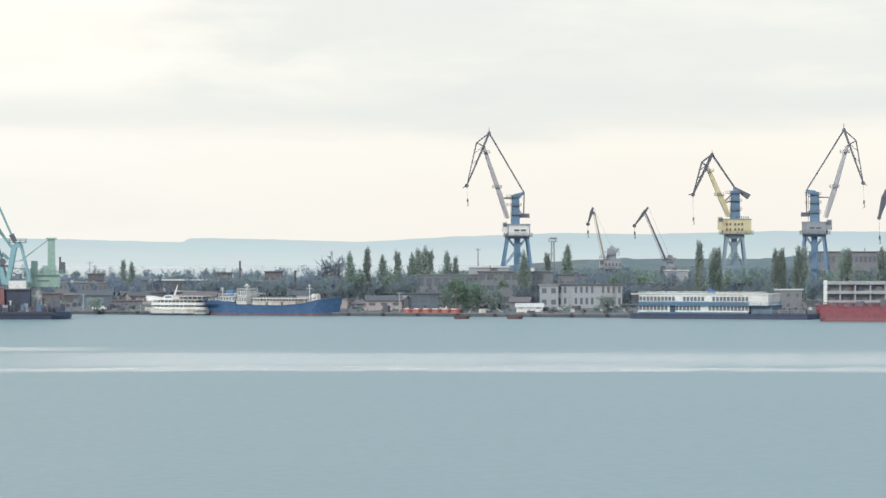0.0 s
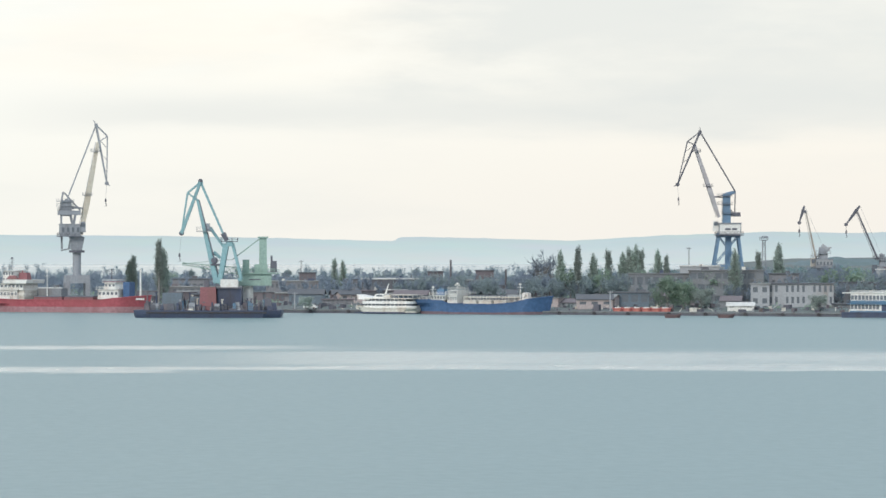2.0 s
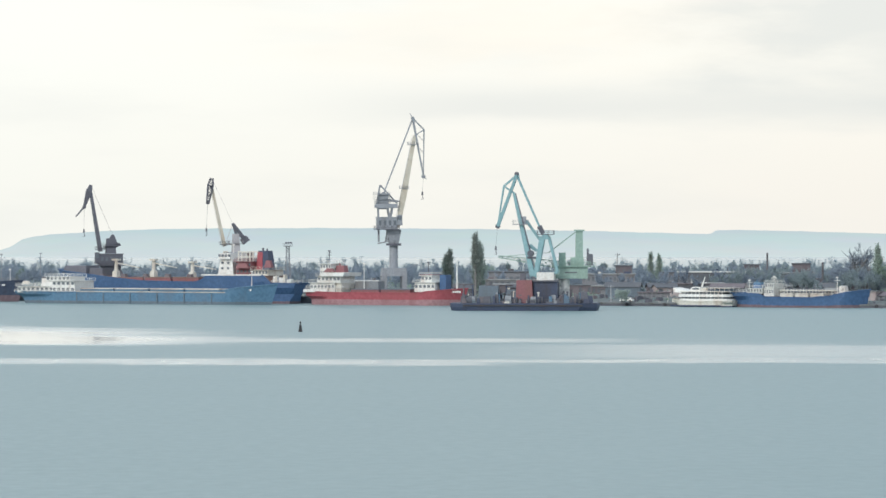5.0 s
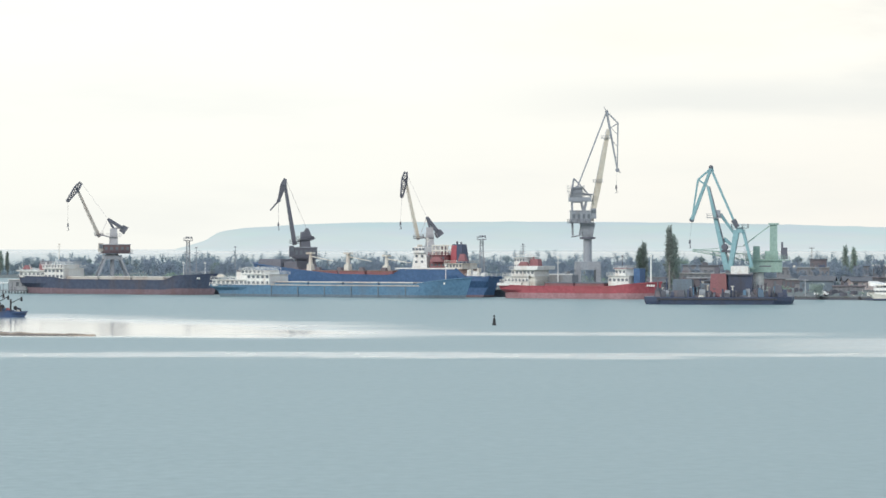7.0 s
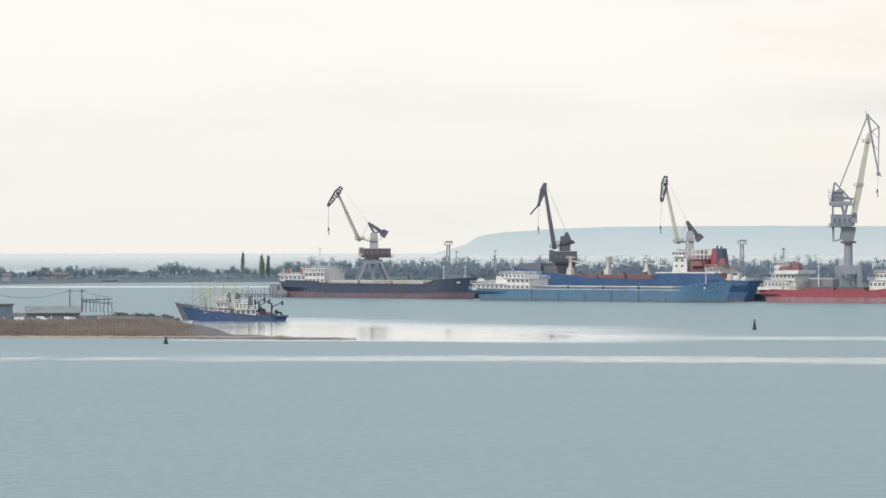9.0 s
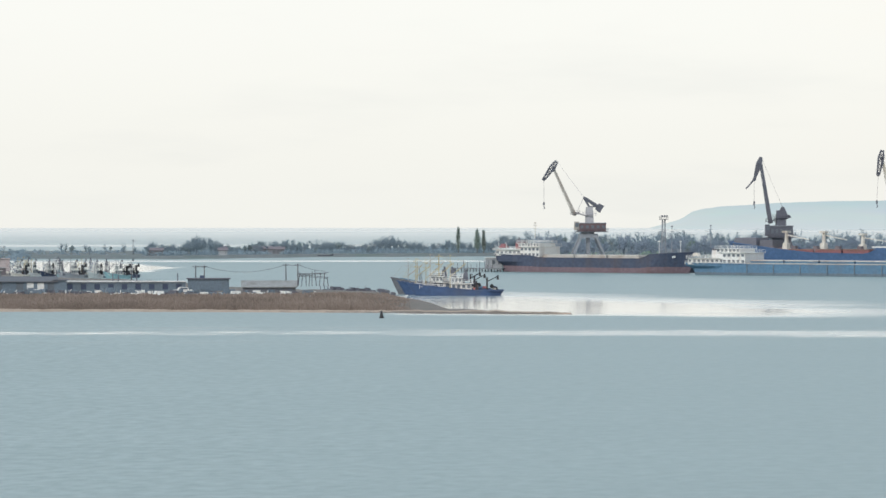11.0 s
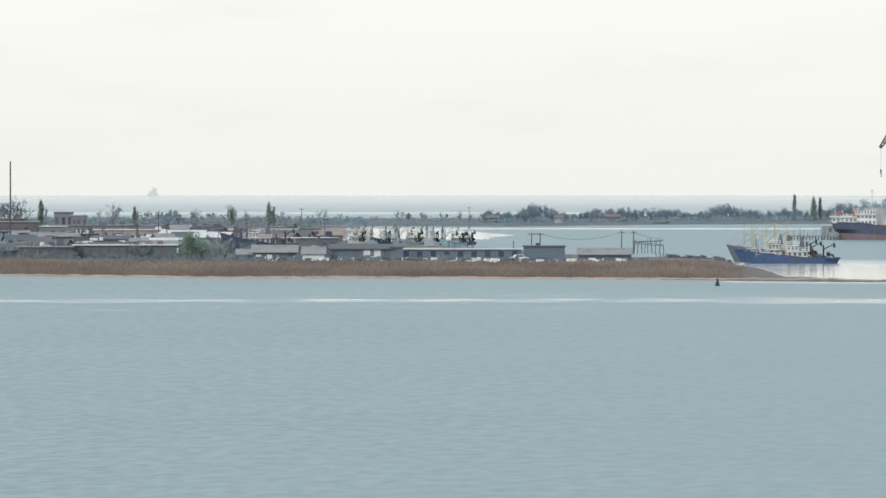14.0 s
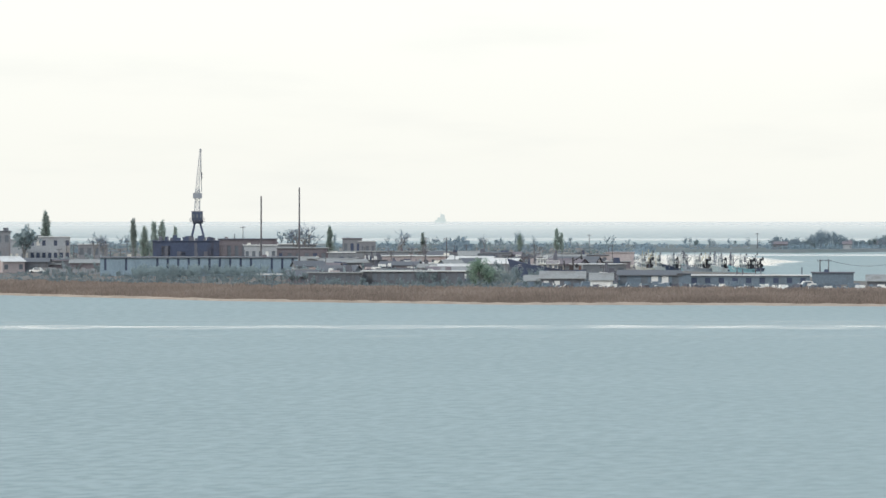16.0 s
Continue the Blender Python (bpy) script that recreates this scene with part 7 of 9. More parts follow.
def canopy():
    x, y, w, h, f = (-535.9, 1325.8, 10.71, 4.28, 22.01)
    root = thing("canopy", x, y, 1.4, f, "dark flat canopy roof on thin posts", "canopy")
    part("roof", Shape().quadbox([(-w / 2, 0, h - 0.6), (w / 2, 0, h), (w / 2, 8, h), (-w / 2, 8, h - 0.6), (-w / 2, 0, h), (w / 2, 0, h + 0.5), (w / 2, 8, h + 0.5), (-w / 2, 8, h)]), M_TAR, root)
    for i in range(5):
        for py in (0.4, 7.6):
            px = -w / 2 + 0.5 + (w - 1) * i / 4
            part("post", Shape().beam((px, py, -0.5), (px, py, h - 0.4), 0.25), M_STEEL, root)


canopy()


def carport():
    x, y, w, h, f = (-489.0, 1057.9, 6.44, 2.15, 24.81)
    root = thing("canopy", x, y, 1.4, f, "low white canopy on posts beside the scrub", "canopy")
    part("roof", Shape().box(-w / 2, w / 2, 0, 6, h - 0.25, h), M_ROOF_L, root)
    for i in range(4):
        px = -w / 2 + 0.4 + (w - 0.8) * i / 3
        for py in (0.3, 5.7):
            part("post", Shape().beam((px, py, -0.5), (px, py, h - 0.2), 0.2), M_STEEL, root)


carport()


def small_sheds(count, place, zz, seed, group, words, pale=(M_ROOF_L, "pale sheet")):
    """Low sheds, stores and lean-tos of many sizes standing close together."""
    rng = random.Random(seed)
    walls = ((M_CONC_D, "dark grey"), (M_PLASTER_G, "grey"), (M_BRICK, "brown"), (M_SHED, "blue-grey"), (M_BRICK_T, "tan"), (M_PINK, "pinkish"), (M_BRICK, "red-brown"))
    roofs = ((M_TAR, "tarred"), (M_SLATE, "slate"), pale, (M_BRICK, "rusty"), (M_TAR, "tarred"))
    for i in range(count):
        x, y = place(rng)
        wall, wa = walls[rng.randrange(7)]
        roof, ra = roofs[rng.randrange(5)]
        w = rng.uniform(4, 15)
        gable = rng.choice((0.0, 0.0, 0.9, 1.4))
        building(f"low {wa} shed with a {ra} roof {words}", x, y, w, rng.uniform(1.8, 3.3), -math.degrees(math.atan2(x, y)) + rng.uniform(-25, 25), rng.uniform(4, 9), wall, roof, 1, rng.randrange(1, 5), z=zz, gable=gable,
                 name="shed", group=group, win=(rng.uniform(0.25, 0.6), rng.uniform(0.35, 0.55)), parapet=0.2)


def pen_place(rng):
    while True:
        b, d = rng.uniform(-24.44, -20.47), 1150 + 430 * rng.random() ** 1.2
        if not (-22.3 < b < -20.7 and d < 1290):
            return at(b, d)


def pen_left(rng):
    b = rng.uniform(-28.15, -26.9)
    return at(b, rng.uniform(1290, 1380))


def yard_place(rng):
    b = rng.uniform(-6.6, 1.4)
    return at(b, quay_dist(b) + rng.uniform(16, 95))


small_sheds(64, pen_place, 1.3, 61, "peninsula huts", "on the peninsula")
small_sheds(7, pen_left, 1.3, 62, "peninsula huts", "by the works gate")
small_sheds(46, yard_place, 2.3, 63, "yard huts", "in the port yard", (M_TAR, "tarred"))


def fence(points, label, h, mat, seed):
    """A board or slab fence with posts."""
    rng = random.Random(seed)
    (x0, y0), (x1, y1) = points
    a, b = Vector((x0, y0, 1.2)), Vector((x1, y1, 1.2))
    n = max(2, int((b - a).length / 3.0))
    root = thing("fence", x0, y0, 1.2, 0, label, "fence", "fences")
    d = (b - a) / n
    for i in range(n):
        p, q = d * i, d * (i + 1)
        hh = h * rng.uniform(0.85, 1.1)
        side = Vector((-d.y, d.x, 0)).normalized() * 0.06
        s = Shape().quadbox([p - side, q - side, q + side, p + side, p - side + Vector((0, 0, hh)), q - side + Vector((0, 0, hh)), q + side + Vector((0, 0, hh)), p + side + Vector((0, 0, hh))])
        part("panel", s, mat, root)
        part("post", Shape().beam(p - Vector((0, 0, 0.3)), p + Vector((0, 0, h * 1.15)), 0.2), M_POLE, root)


fence(((-522.7, 1146.5), (-475.1, 1129.1)), "dark slab fence along the reeds", 1.8, M_CONC_D, 1)
fence(((-509.1, 1185.3), (-467.9, 1169.9)), "grey slab fence between the sheds", 1.9, M_PLASTER_G, 2)
fence(((-618.9, 1177.2), (-583.8, 1150.3)), "grey slab fence by the works gate", 1.8, M_PLASTER_G, 3)
fence(((-433.8, 1156.3), (-429.8, 1152.5)), "short white plank fence beside a hut", 1.8, M_PLASTER, 4)
fence(((-580.4, 1306.9), (-527.1, 1297.0)), "brown plank fence behind the canteen", 2.0, M_BRICK, 5)


# ---------------------------------------------------------------- poles, masts, chimneys
RNG_POLE = random.Random(14)


def pole(label, x, y, z, h, r, mat, arm=True, name="utility_pole", group="poles"):
    root = thing(name, x, y, z, -math.degrees(math.atan2(x, y)), label, "pole", group)
    part("shaft", Shape().tube((0, 0, -0.5), (0, 0, h), r, r * 0.7, 8), mat, root)
    if arm:
        part("crossarm", Shape().beam((-0.9, 0, h - 0.5), (0.9, 0, h - 0.5), 0.14).beam((-0.7, 0, h - 0.5), (-0.7, 0, h - 0.1), 0.1).beam((0.7, 0, h - 0.5), (0.7, 0, h - 0.1), 0.1), mat, root)
    return root


pole("tall thin dark steel chimney pipe", *(-560.3, 1206.2), 1.4, 22.080000000000002, 0.28, M_POLE, False, "chimney_pipe", "chimney pipes")
pole("tall thin dark steel chimney pipe", *(-550.3, 1210.8), 1.4, 24.53, 0.28, M_POLE, False, "chimney_pipe", "chimney pipes")
for (px, py), h in (((-516.8, 1225.5), 10.16), ((-538.2, 1292.4), 9.61), ((-493.7, 1170.1), 7.199999999999999),
                    ((-570.7, 1387.2), 6.550000000000001), ((-444.9, 1157.4), 5.48), ((-437.4, 1160.3), 3.1999999999999997),
                    ((-414.5, 1158.0), 3.7900000000000005), ((-395.7, 1164.6), 4.85), ((-487.8, 1237.3), 8.17),
                    ((-645.9, 1903.4), 6.709999999999999), ((-714.8, 1878.6), 5.970000000000001), ((-662.8, 1412.2), 12.19)):
    pole("dark wooden utility pole with a crossarm", px, py, 1.4, h, 0.16, M_POLE)
for i in range(22):
    b = RNG_POLE.uniform(-28.15, -20.47)
    px, py = at(b, RNG_POLE.uniform(1240, 1700))
    pole("thin dark pole among the sheds", px, py, 1.3, RNG_POLE.uniform(5, 8.5), 0.12, M_POLE)
wire_ends = []
for (px, py), h in (((-382.5, 1179.5), 5.029999999999999), ((-380.3, 1180.2), 5.029999999999999), ((-357.9, 1182.0), 5.540000000000001), ((-353.4, 1178.1), 5.609999999999999)):
    pole("grey wooden pole carrying slack wires", px, py, 1.4, h, 0.18, M_POLE)
    wire_ends.append(Vector((px, py, 1.4 + h - 0.3)))


def wires():
    s = Shape()
    for a, b, sag in ((wire_ends[1], wire_ends[2], 1.8), (wire_ends[2], wire_ends[3], 0.3), (wire_ends[0], wire_ends[1], 0.1), (wire_ends[3], Vector((*(-344.9, 1175.4), 5.0)), 0.4)):
        n = 14
        pts = [a.lerp(b, i / n) - Vector((0, 0, sag * 4 * (i / n) * (1 - i / n))) for i in range(n + 1)]
        for p, q in zip(pts, pts[1:]):
            s.beam(p, q, 0.09)
    ob = solid("overhead_wires", s, M_POLE, "slack dark overhead wires between poles", "cable", "stuff")
    return ob


wires()


def drying_frame():
    x, y = (-349.5, 1179.3)
    root = thing("drying_frame", x, y, 1.3, 0, "rickety grey timber net-drying frame", "frame")
    rng = random.Random(8)
    for i in range(9):
        px = -4 + i
        part("post", Shape().beam((px, rng.uniform(-1, 1), -0.4), (px + rng.uniform(-0.5, 0.5), rng.uniform(-1, 1), rng.uniform(2.0, 3.8)), 0.16), M_POLE, root)
    for i in range(5):
        part("bar", Shape().beam((-4.4, rng.uniform(-1, 1), rng.uniform(1.4, 3.2)), (4.2, rng.uniform(-1, 1), rng.uniform(1.4, 3.4)), 0.12), M_POLE, root)


drying_frame()


def light_tower(x, y, z, h):
    root = thing("floodlight_tower", x, y, z, -math.degrees(math.atan2(x, y)) + 12, "grey latticed floodlight tower with a lamp platform", "tower", "floodlight towers")
    part("tower", Shape().lattice((0, 0, -0.3), (0, 0, h - 1.2), 1.7, 0.9, 12, 0.17), M_C_GREY, root)
    part("platform", Shape().box(-1.3, 1.3, -1.3, 1.3, h - 1.2, h - 1.0), M_C_DARK, root)
    part("railing", Shape().rail(-1.3, 1.3, -1.3, 1.3, h - 1.0, 0.9, 3.0), M_C_DARK, root)
    for i in (-1, 0, 1):
        part("floodlight", Shape().box(i * 0.8 - 0.3, i * 0.8 + 0.3, -1.5, -1.1, h - 0.3, h + 0.3, 0.05, 0.1), M_C_DARK, root)


light_tower(*(-336.6, 1564.2), 2.3, 16.64)
light_tower(*(-227.4, 1523.1), 2.3, 17.14)
light_tower(*(39.1, 1639.5), 4, 19.81)
pole("slim brick-red factory chimney", *(-68.8, 1558.5), 2.3, 13.739999999999998, 0.45, M_POLE, False, "chimney", "chimneys")
pole("slim dark factory chimney", *(-48.2, 1499.2), 2.3, 10.84, 0.45, M_POLE, False, "chimney", "chimneys")
pole("thin steel aerial mast", *(-119.4, 1555.4), 2.3, 13.55, 0.14, M_STEEL, True, "aerial_mast", "aerials")
pole("thin grey aerial mast", *(12.5, 1640.0), 4, 16.18, 0.2, M_STEEL, True, "aerial_mast", "aerials")
for (px, py), h in (((-112.0, 1432.9), 4.03), ((-13.2, 1393.7), 5.04), ((-7.8, 1447.9), 9.0), ((-192.4, 1470.8), 6.0)):
    pole("white concrete lamp post on the quay", px, py, port_ground(px, py), h + 2.3 - port_ground(px, py), 0.22, M_PLASTER, True, "lamp_post", "quay lamp posts")


# ---------------------------------------------------------------- boats, buoys, vehicles
def rowboat(x, y, turn, label, mat, L=5.0):
    root = thing("rowing_boat", x, y, 0, turn, label, "boat", "small boats")
    hull_parts(root, L, 2.2, [(0, 0.9), (0.7, 0.8), (1.0, 1.2)], mat, mat, M_DECK, 0.3, 0.1, 0.6, 0.7)
    for k in (-0.2, 0.15):
        part("thwart", Shape().box(L * k - 0.2, L * k + 0.2, -0.9, 0.9, 0.72, 0.84), M_CREAM, root)


rowboat(*(5.6, 1336.5), 10, "dark wooden rowing boat moored off the quay", M_C_BROWN)
rowboat(*(21.0, 1336.4), -8, "dark wooden rowing boat moored by the hut", M_C_BROWN)
rowboat(*(-572.8, 1951.9), 12, "small dark boat off the far shore", M_C_DARK, 7.0)


def orange_boats():
    """A row of orange rescue boats laid up on the quay."""
    (x0, y0), (x1, y1) = ((-10.7, 1387.3), (3.7, 1381.3))
    first = None
    for i in range(6):
        k = i / 5
        x, y = x0 + (x1 - x0) * k, y0 + (y1 - y0) * k
        if first is None:
            first = thing("rescue_boat", x, y, QUAY_Z, QUAY_TURN, "orange rescue boat with a pale cover on the quay", "boat", "rescue boats")
            hull_parts(first, 3.2, 1.5, [(0, 0.95), (0.6, 0.9), (1.0, 1.15)], M_ORANGE, M_ORANGE, M_ORANGE, 0.3, 0.08, 0.55, 0.8)
            part("cover", Shape().box(-1.3, 1.1, -0.6, 0.6, 0.8, 1.3, 0.4, 0.25), M_ROOF_L, first, "pale canvas cover")
        else:
            copy_thing(first, pose(x, y, QUAY_Z, 0, 0, QUAY_TURN))


orange_boats()


def buoy(x, y, label, h):
    root = thing("buoy", x, y, 0, 0, label, "buoy", "channel buoys")
    part("float", Shape().tube((0, 0, -0.5), (0, 0, 0.25), 0.5, 0.5, 14).tube((0, 0, 0.25), (0, 0, h * 0.7), 0.42, 0.22, 14), M_BUOY, root)
    part("topmark", Shape().tube((0, 0, h * 0.7), (0, 0, h * 0.86), 0.08, 0.08).tube((0, 0, h * 0.8), (0, 0, h), 0.36, 0.06, 10), M_BUOY, root)


buoy(*(-151.9, 1036.8), "black channel buoy with a conical topmark", 2.4)
buoy(*(-246.3, 878.8), "small black channel buoy off the sandy point", 1.5)


def trawler(x, y, turn, L, hull_mat, mast_mat, label, gallows=True, house=M_WHITE, group="moored fishing boats", z=0.0, deck=2.0, flip=True, rig=0.33):
    """A fishing boat: high bow, wheelhouse amidships, masts with derricks, stern gallows."""
    root = thing("fishing_boat", x, y, z, turn, label, "boat", group)
    rng = random.Random(int(abs(x) * 10))
    B = L * 0.24
    h0 = rng.uniform(0.30, 0.36)
    h1 = h0 + rng.uniform(0.20, 0.28)
    hull_parts(root, L, B, [(0, deck * 0.8), (0.3, deck * 0.8), (0.5, deck * 1.05), (0.75, deck * 1.35), (1.0, deck * 1.85)], hull_mat, hull_mat, M_DECK, 0.2, 0.09, 0.62, 0.7, flip=flip)
    s = -1 if flip else 1
    X = lambda k: s * (-L / 2 + L * k)
    deck_house(root, X(h0), X(h1), B * 0.3, deck * 0.8, deck * 0.8 + 1.6, house, 1, 4, name="deckhouse")
    deck_house(root, X(h1 - 0.11), X(h1), B * 0.25, deck * 0.8 + 1.6, deck * 0.8 + 3.0, house, 1, 3, name="wheelhouse")
    funnel(root, X(0.36), X(0.42), deck + 2.0, deck + 4.0, M_C_DARK, M_C_DARK, 0.6)
    for k, hh in ((0.8, L * (rig - 0.02)), (0.55, L * (rig + 0.02))):
        mst = part("mast", Shape().tube((X(k), 0, deck), (X(k), 0, deck + hh), 0.12, 0.07, 8).beam((X(k) - 0.9, 0, deck + hh * 0.7), (X(k) + 0.9, 0, deck + hh * 0.7), 0.12), mast_mat, root)
        part("derrick", Shape().beam((X(k), 0, deck + hh * 0.35), (X(k - 0.16), 0, deck + hh * 0.75), 0.18).beam((X(k), 0, deck + hh), (X(k - 0.16), 0, deck + hh * 0.75), 0.05).beam((X(k), 0, deck + hh), (X(0.98), 0, deck * 1.7), 0.05), mast_mat, mst)
    if gallows:
        s2 = Shape()
        for dy in (-B * 0.3, B * 0.3):
            part("gallows_post", Shape().beam((X(0.17), dy, deck * 0.8), (X(0.17), dy, deck + 2.7), 0.3), M_BUOY, root)
            part("gallows_post", Shape().beam((X(0.28), dy, deck * 0.8), (X(0.28), dy, deck + 2.0), 0.26), M_BUOY, root)
        s2.beam((X(0.17), -B * 0.3, deck + 2.7), (X(0.17), B * 0.3, deck + 2.7), 0.35).beam((X(0.17), 0, deck + 1.8), (X(0.07), 0, deck + 3.0), 0.22)
        s2.box(X(0.06) - 0.3, X(0.06) + 0.3, -0.3, 0.3, deck + 2.3, deck + 3.4, 0.1, 0.1)
        part("gallows", s2, M_BUOY, root)
        part("net_drum", Shape().tube((X(0.12), -B * 0.25, deck + 0.7), (X(0.12), B * 0.25, deck + 0.5), 0.5, n=12), M_BUOY, root)
    for _ in range(9):
        k, dy = rng.choice((rng.uniform(0.06, h0 - 0.02), rng.uniform(h1 + 0.03, 0.9))), rng.uniform(-0.3, 0.3) * B
        w, hh = rng.uniform(0.3, 1.1), rng.uniform(0.4, 1.3)
        part("deck_gear", Shape().box(X(k) - w / 2, X(k) + w / 2, dy - 0.4, dy + 0.4, deck * 0.75, deck * 0.85 + hh, 0.12, 0.1), rng.choice((M_C_DARK, M_C_DARK, M_RUBBER, M_CREAM, M_ORANGE, M_NAVY, M_DECK)), root)
    for k in (rng.uniform(0.2, 0.3), rng.uniform(0.64, 0.75)):
        part("boom", Shape().beam((X(k), 0, deck), (X(k) + rng.uniform(-2.5, 2.5), rng.uniform(-1, 1), deck + L * rng.uniform(0.12, 0.22)), 0.16, 0.1), M_C_DARK, root)
    part("net_pile", Shape().box(X(0.74), X(0.66), -B * 0.25, B * 0.2, deck * 0.8, deck + 0.9, 0.5, 0.4), M_TAR, root, "heap of dark net")
    part("railing", Shape().rail(X(0.62), X(0.86), -B * 0.36, B * 0.36, deck, 1.0, 1.6, 0.07), M_WHITE, root)
    return root


trawler(*(-291.6, 1108.3), 12, 24.21, M_BLUE_D, M_YELLOW, "blue steel fishing boat with yellow masts, moored", deck=1.7)
trawler(*(-296.9, 1117.2), 12, 23.43, M_BLUE_D, M_YELLOW, "blue fishing boat rafted behind another", deck=1.9)
trawler(*(-301.7, 1126.3), 12, 22.34, M_CONC_D, M_C_BEIGE, "grey fishing boat with rusty bow, rafted up", deck=2.3, gallows=False)
trawler(*(-302.3, 1136.5), 12, 21.67, M_BLUE_L, M_YELLOW, "faded blue fishing boat with a cream house", house=M_CREAM, deck=2.1)
for i, ((px, py), ln) in enumerate((((-496.6, 1351.7), 8), ((-496.4, 1364.5), 9), ((-487.9, 1354.8), 9), ((-489.7, 1371.2), 8), ((-479.3, 1353.7), 10), ((-481.6, 1369.8), 9), ((-471.3, 1352.2), 10), ((-472.6, 1366.6), 9),
                                     ((-462.1, 1346.9), 9), ((-515.0, 1408.8), 10), ((-508.9, 1421.7), 9), ((-491.8, 1406.5), 9), ((-463.9, 1363.2), 7))):
    trawler(px, py, 35 + (i % 4) * 24, ln, (M_CREAM, M_WHITE, M_NAVY, M_C_TEAL, M_C_GREY)[i % 5], (M_C_DARK, M_YELLOW, M_C_GREY, M_C_DARK)[i % 4], ("cream", "white", "dark blue", "turquoise", "grey")[i % 5] + " small fishing boat in the crowded basin", gallows=i % 2 == 0, group="basin boats", deck=1.1, rig=0.5)
trawler(*at(-21.36, 1225), 21, 21.0, M_NAVY, M_C_DARK, "dark hulled fishing ship laid up ashore", z=1.25, deck=2.9, group="laid up ships", rig=0.22)


def far_ship(x, y, L, label, mat):
    root = thing("cargo_ship", x, y, -0.6, -math.degrees(math.atan2(x, y)), label, "ship", "ships on the horizon")
    hull_parts(root, L, L * 0.3, [(0, L * 0.28), (0.7, L * 0.25), (1, L * 0.32)], mat, mat, mat, 0.3, 0.06)
    part("superstructure", Shape().box(-L * 0.34, L * 0.42, -1, 1, L * 0.22, L * 0.52, L * 0.06, 0.1).box(-L * 0.05, L * 0.38, -0.6, 0.6, L * 0.5, L * 0.78, L * 0.05, 0.1), mat, root)
    part("mast", Shape().beam((0, 0, L * 0.5), (0, 0, L * 1.0), 0.3), mat, root)


# the ship's haze is painted as one pale glowing colour
M_FAR_SHIP = backdrop_material("far_ship_haze", (210, 221, 221), (210, 221, 221), 20)
far_ship(*(-1812.3, 4336.5), 11.5, "pale hazy ship far out on the horizon", M_FAR_SHIP)


def car(x, y, turn, label, mat, L=4.4, H=1.5, z=1.4):
    root = thing("car" if H < 2 else "van", x, y, z, turn, label, "car" if H < 2 else "van", "parked vehicles")
    part("body", Shape().box(-L / 2, L / 2, -0.9, 0.9, 0.35, H * 0.6, 0.08, 0.05).box(-L * 0.3, L * 0.32, -0.8, 0.8, H * 0.6, H, L * 0.09, 0.12), mat, root)
    part("windscreen", Shape().box(-L * 0.22, L * 0.24, -0.86, -0.7, H * 0.66, H * 0.93, L * 0.05, 0.04), M_GLASS, root)
    for a in (-L * 0.32, L * 0.32):
        for b in (-0.85, 0.85):
            part("wheel", Shape().tube((a, b - 0.1, 0.33), (a, b + 0.1, 0.33), 0.33, n=12), M_RUBBER, root)


car(*(-633.1, 1184.1), 25, "white van parked by the reeds", M_WHITE, 5.2, 2.4)
car(*(-614.2, 1170.2), 10, "pale car parked beside the reeds", M_WHITE)
car(*(-342.7, 1046.9), 30, "white car parked by the long shed", M_WHITE)
car(*(-106.8, 1430.7), -20, "white car parked on the quay", M_WHITE, z=1.15)
rowboat(*(-306.4, 1087.7), 15, "pale boat pulled up at the shore", M_WHITE, 5.0)
rowboat(*(-289.7, 1049.3), 15, "small white dinghy near the fishing boats", M_WHITE, 4.0)


def quay_clutter():
    """Bollards, crates and drums standing along the quay."""
    rng = random.Random(21)
    mats = (M_PLASTER, M_BRICK, M_STEEL, M_CREAM, M_C_DARK, M_SHED, M_ROOF_L)
    for i in range(90):
        s = rng.uniform(-100, 520)
        w = rng.uniform(3, 16)
        c = QUAY + ALONG * s + BEHIND * w
        if i % 3 == 0:
            root = thing("crate", c.x, c.y, port_ground(c.x, c.y), QUAY_TURN + rng.uniform(-20, 20), "weathered crate standing on the quay", "crate", "quay clutter")
            a, b = rng.uniform(1, 3), rng.uniform(0.8, 2)
            part("box", Shape().box(-a / 2, a / 2, -0.8, 0.8, 0, b).box(-a / 2 - 0.05, a / 2 + 0.05, -0.85, 0.85, b * 0.45, b * 0.55), mats[i % 7], root)
        elif i % 3 == 1:
            root = thing("oil_drum", c.x, c.y, port_ground(c.x, c.y), 0, "rusty steel drum on the quay", "drum", "quay clutter")
            part("drum", Shape().tube((0, 0, 0), (0, 0, 0.9), 0.32, n=12).tube((0, 0, 0.43), (0, 0, 0.48), 0.35, n=12), mats[i % 7], root)
        else:
            root = thing("bollard", *(QUAY + ALONG * s + BEHIND * 0.9), QUAY_Z + 0.05 if s < 284 else DECK_Z + 0.05, 0, "dark iron mooring bollard", "bollard", "quay clutter")
            part("post", Shape().tube((0, 0, 0), (0, 0, 0.5), 0.25, 0.2, 10).tube((0, 0, 0.5), (0, 0, 0.75), 0.38, 0.3, 10), M_C_DARK, root)


quay_clutter()


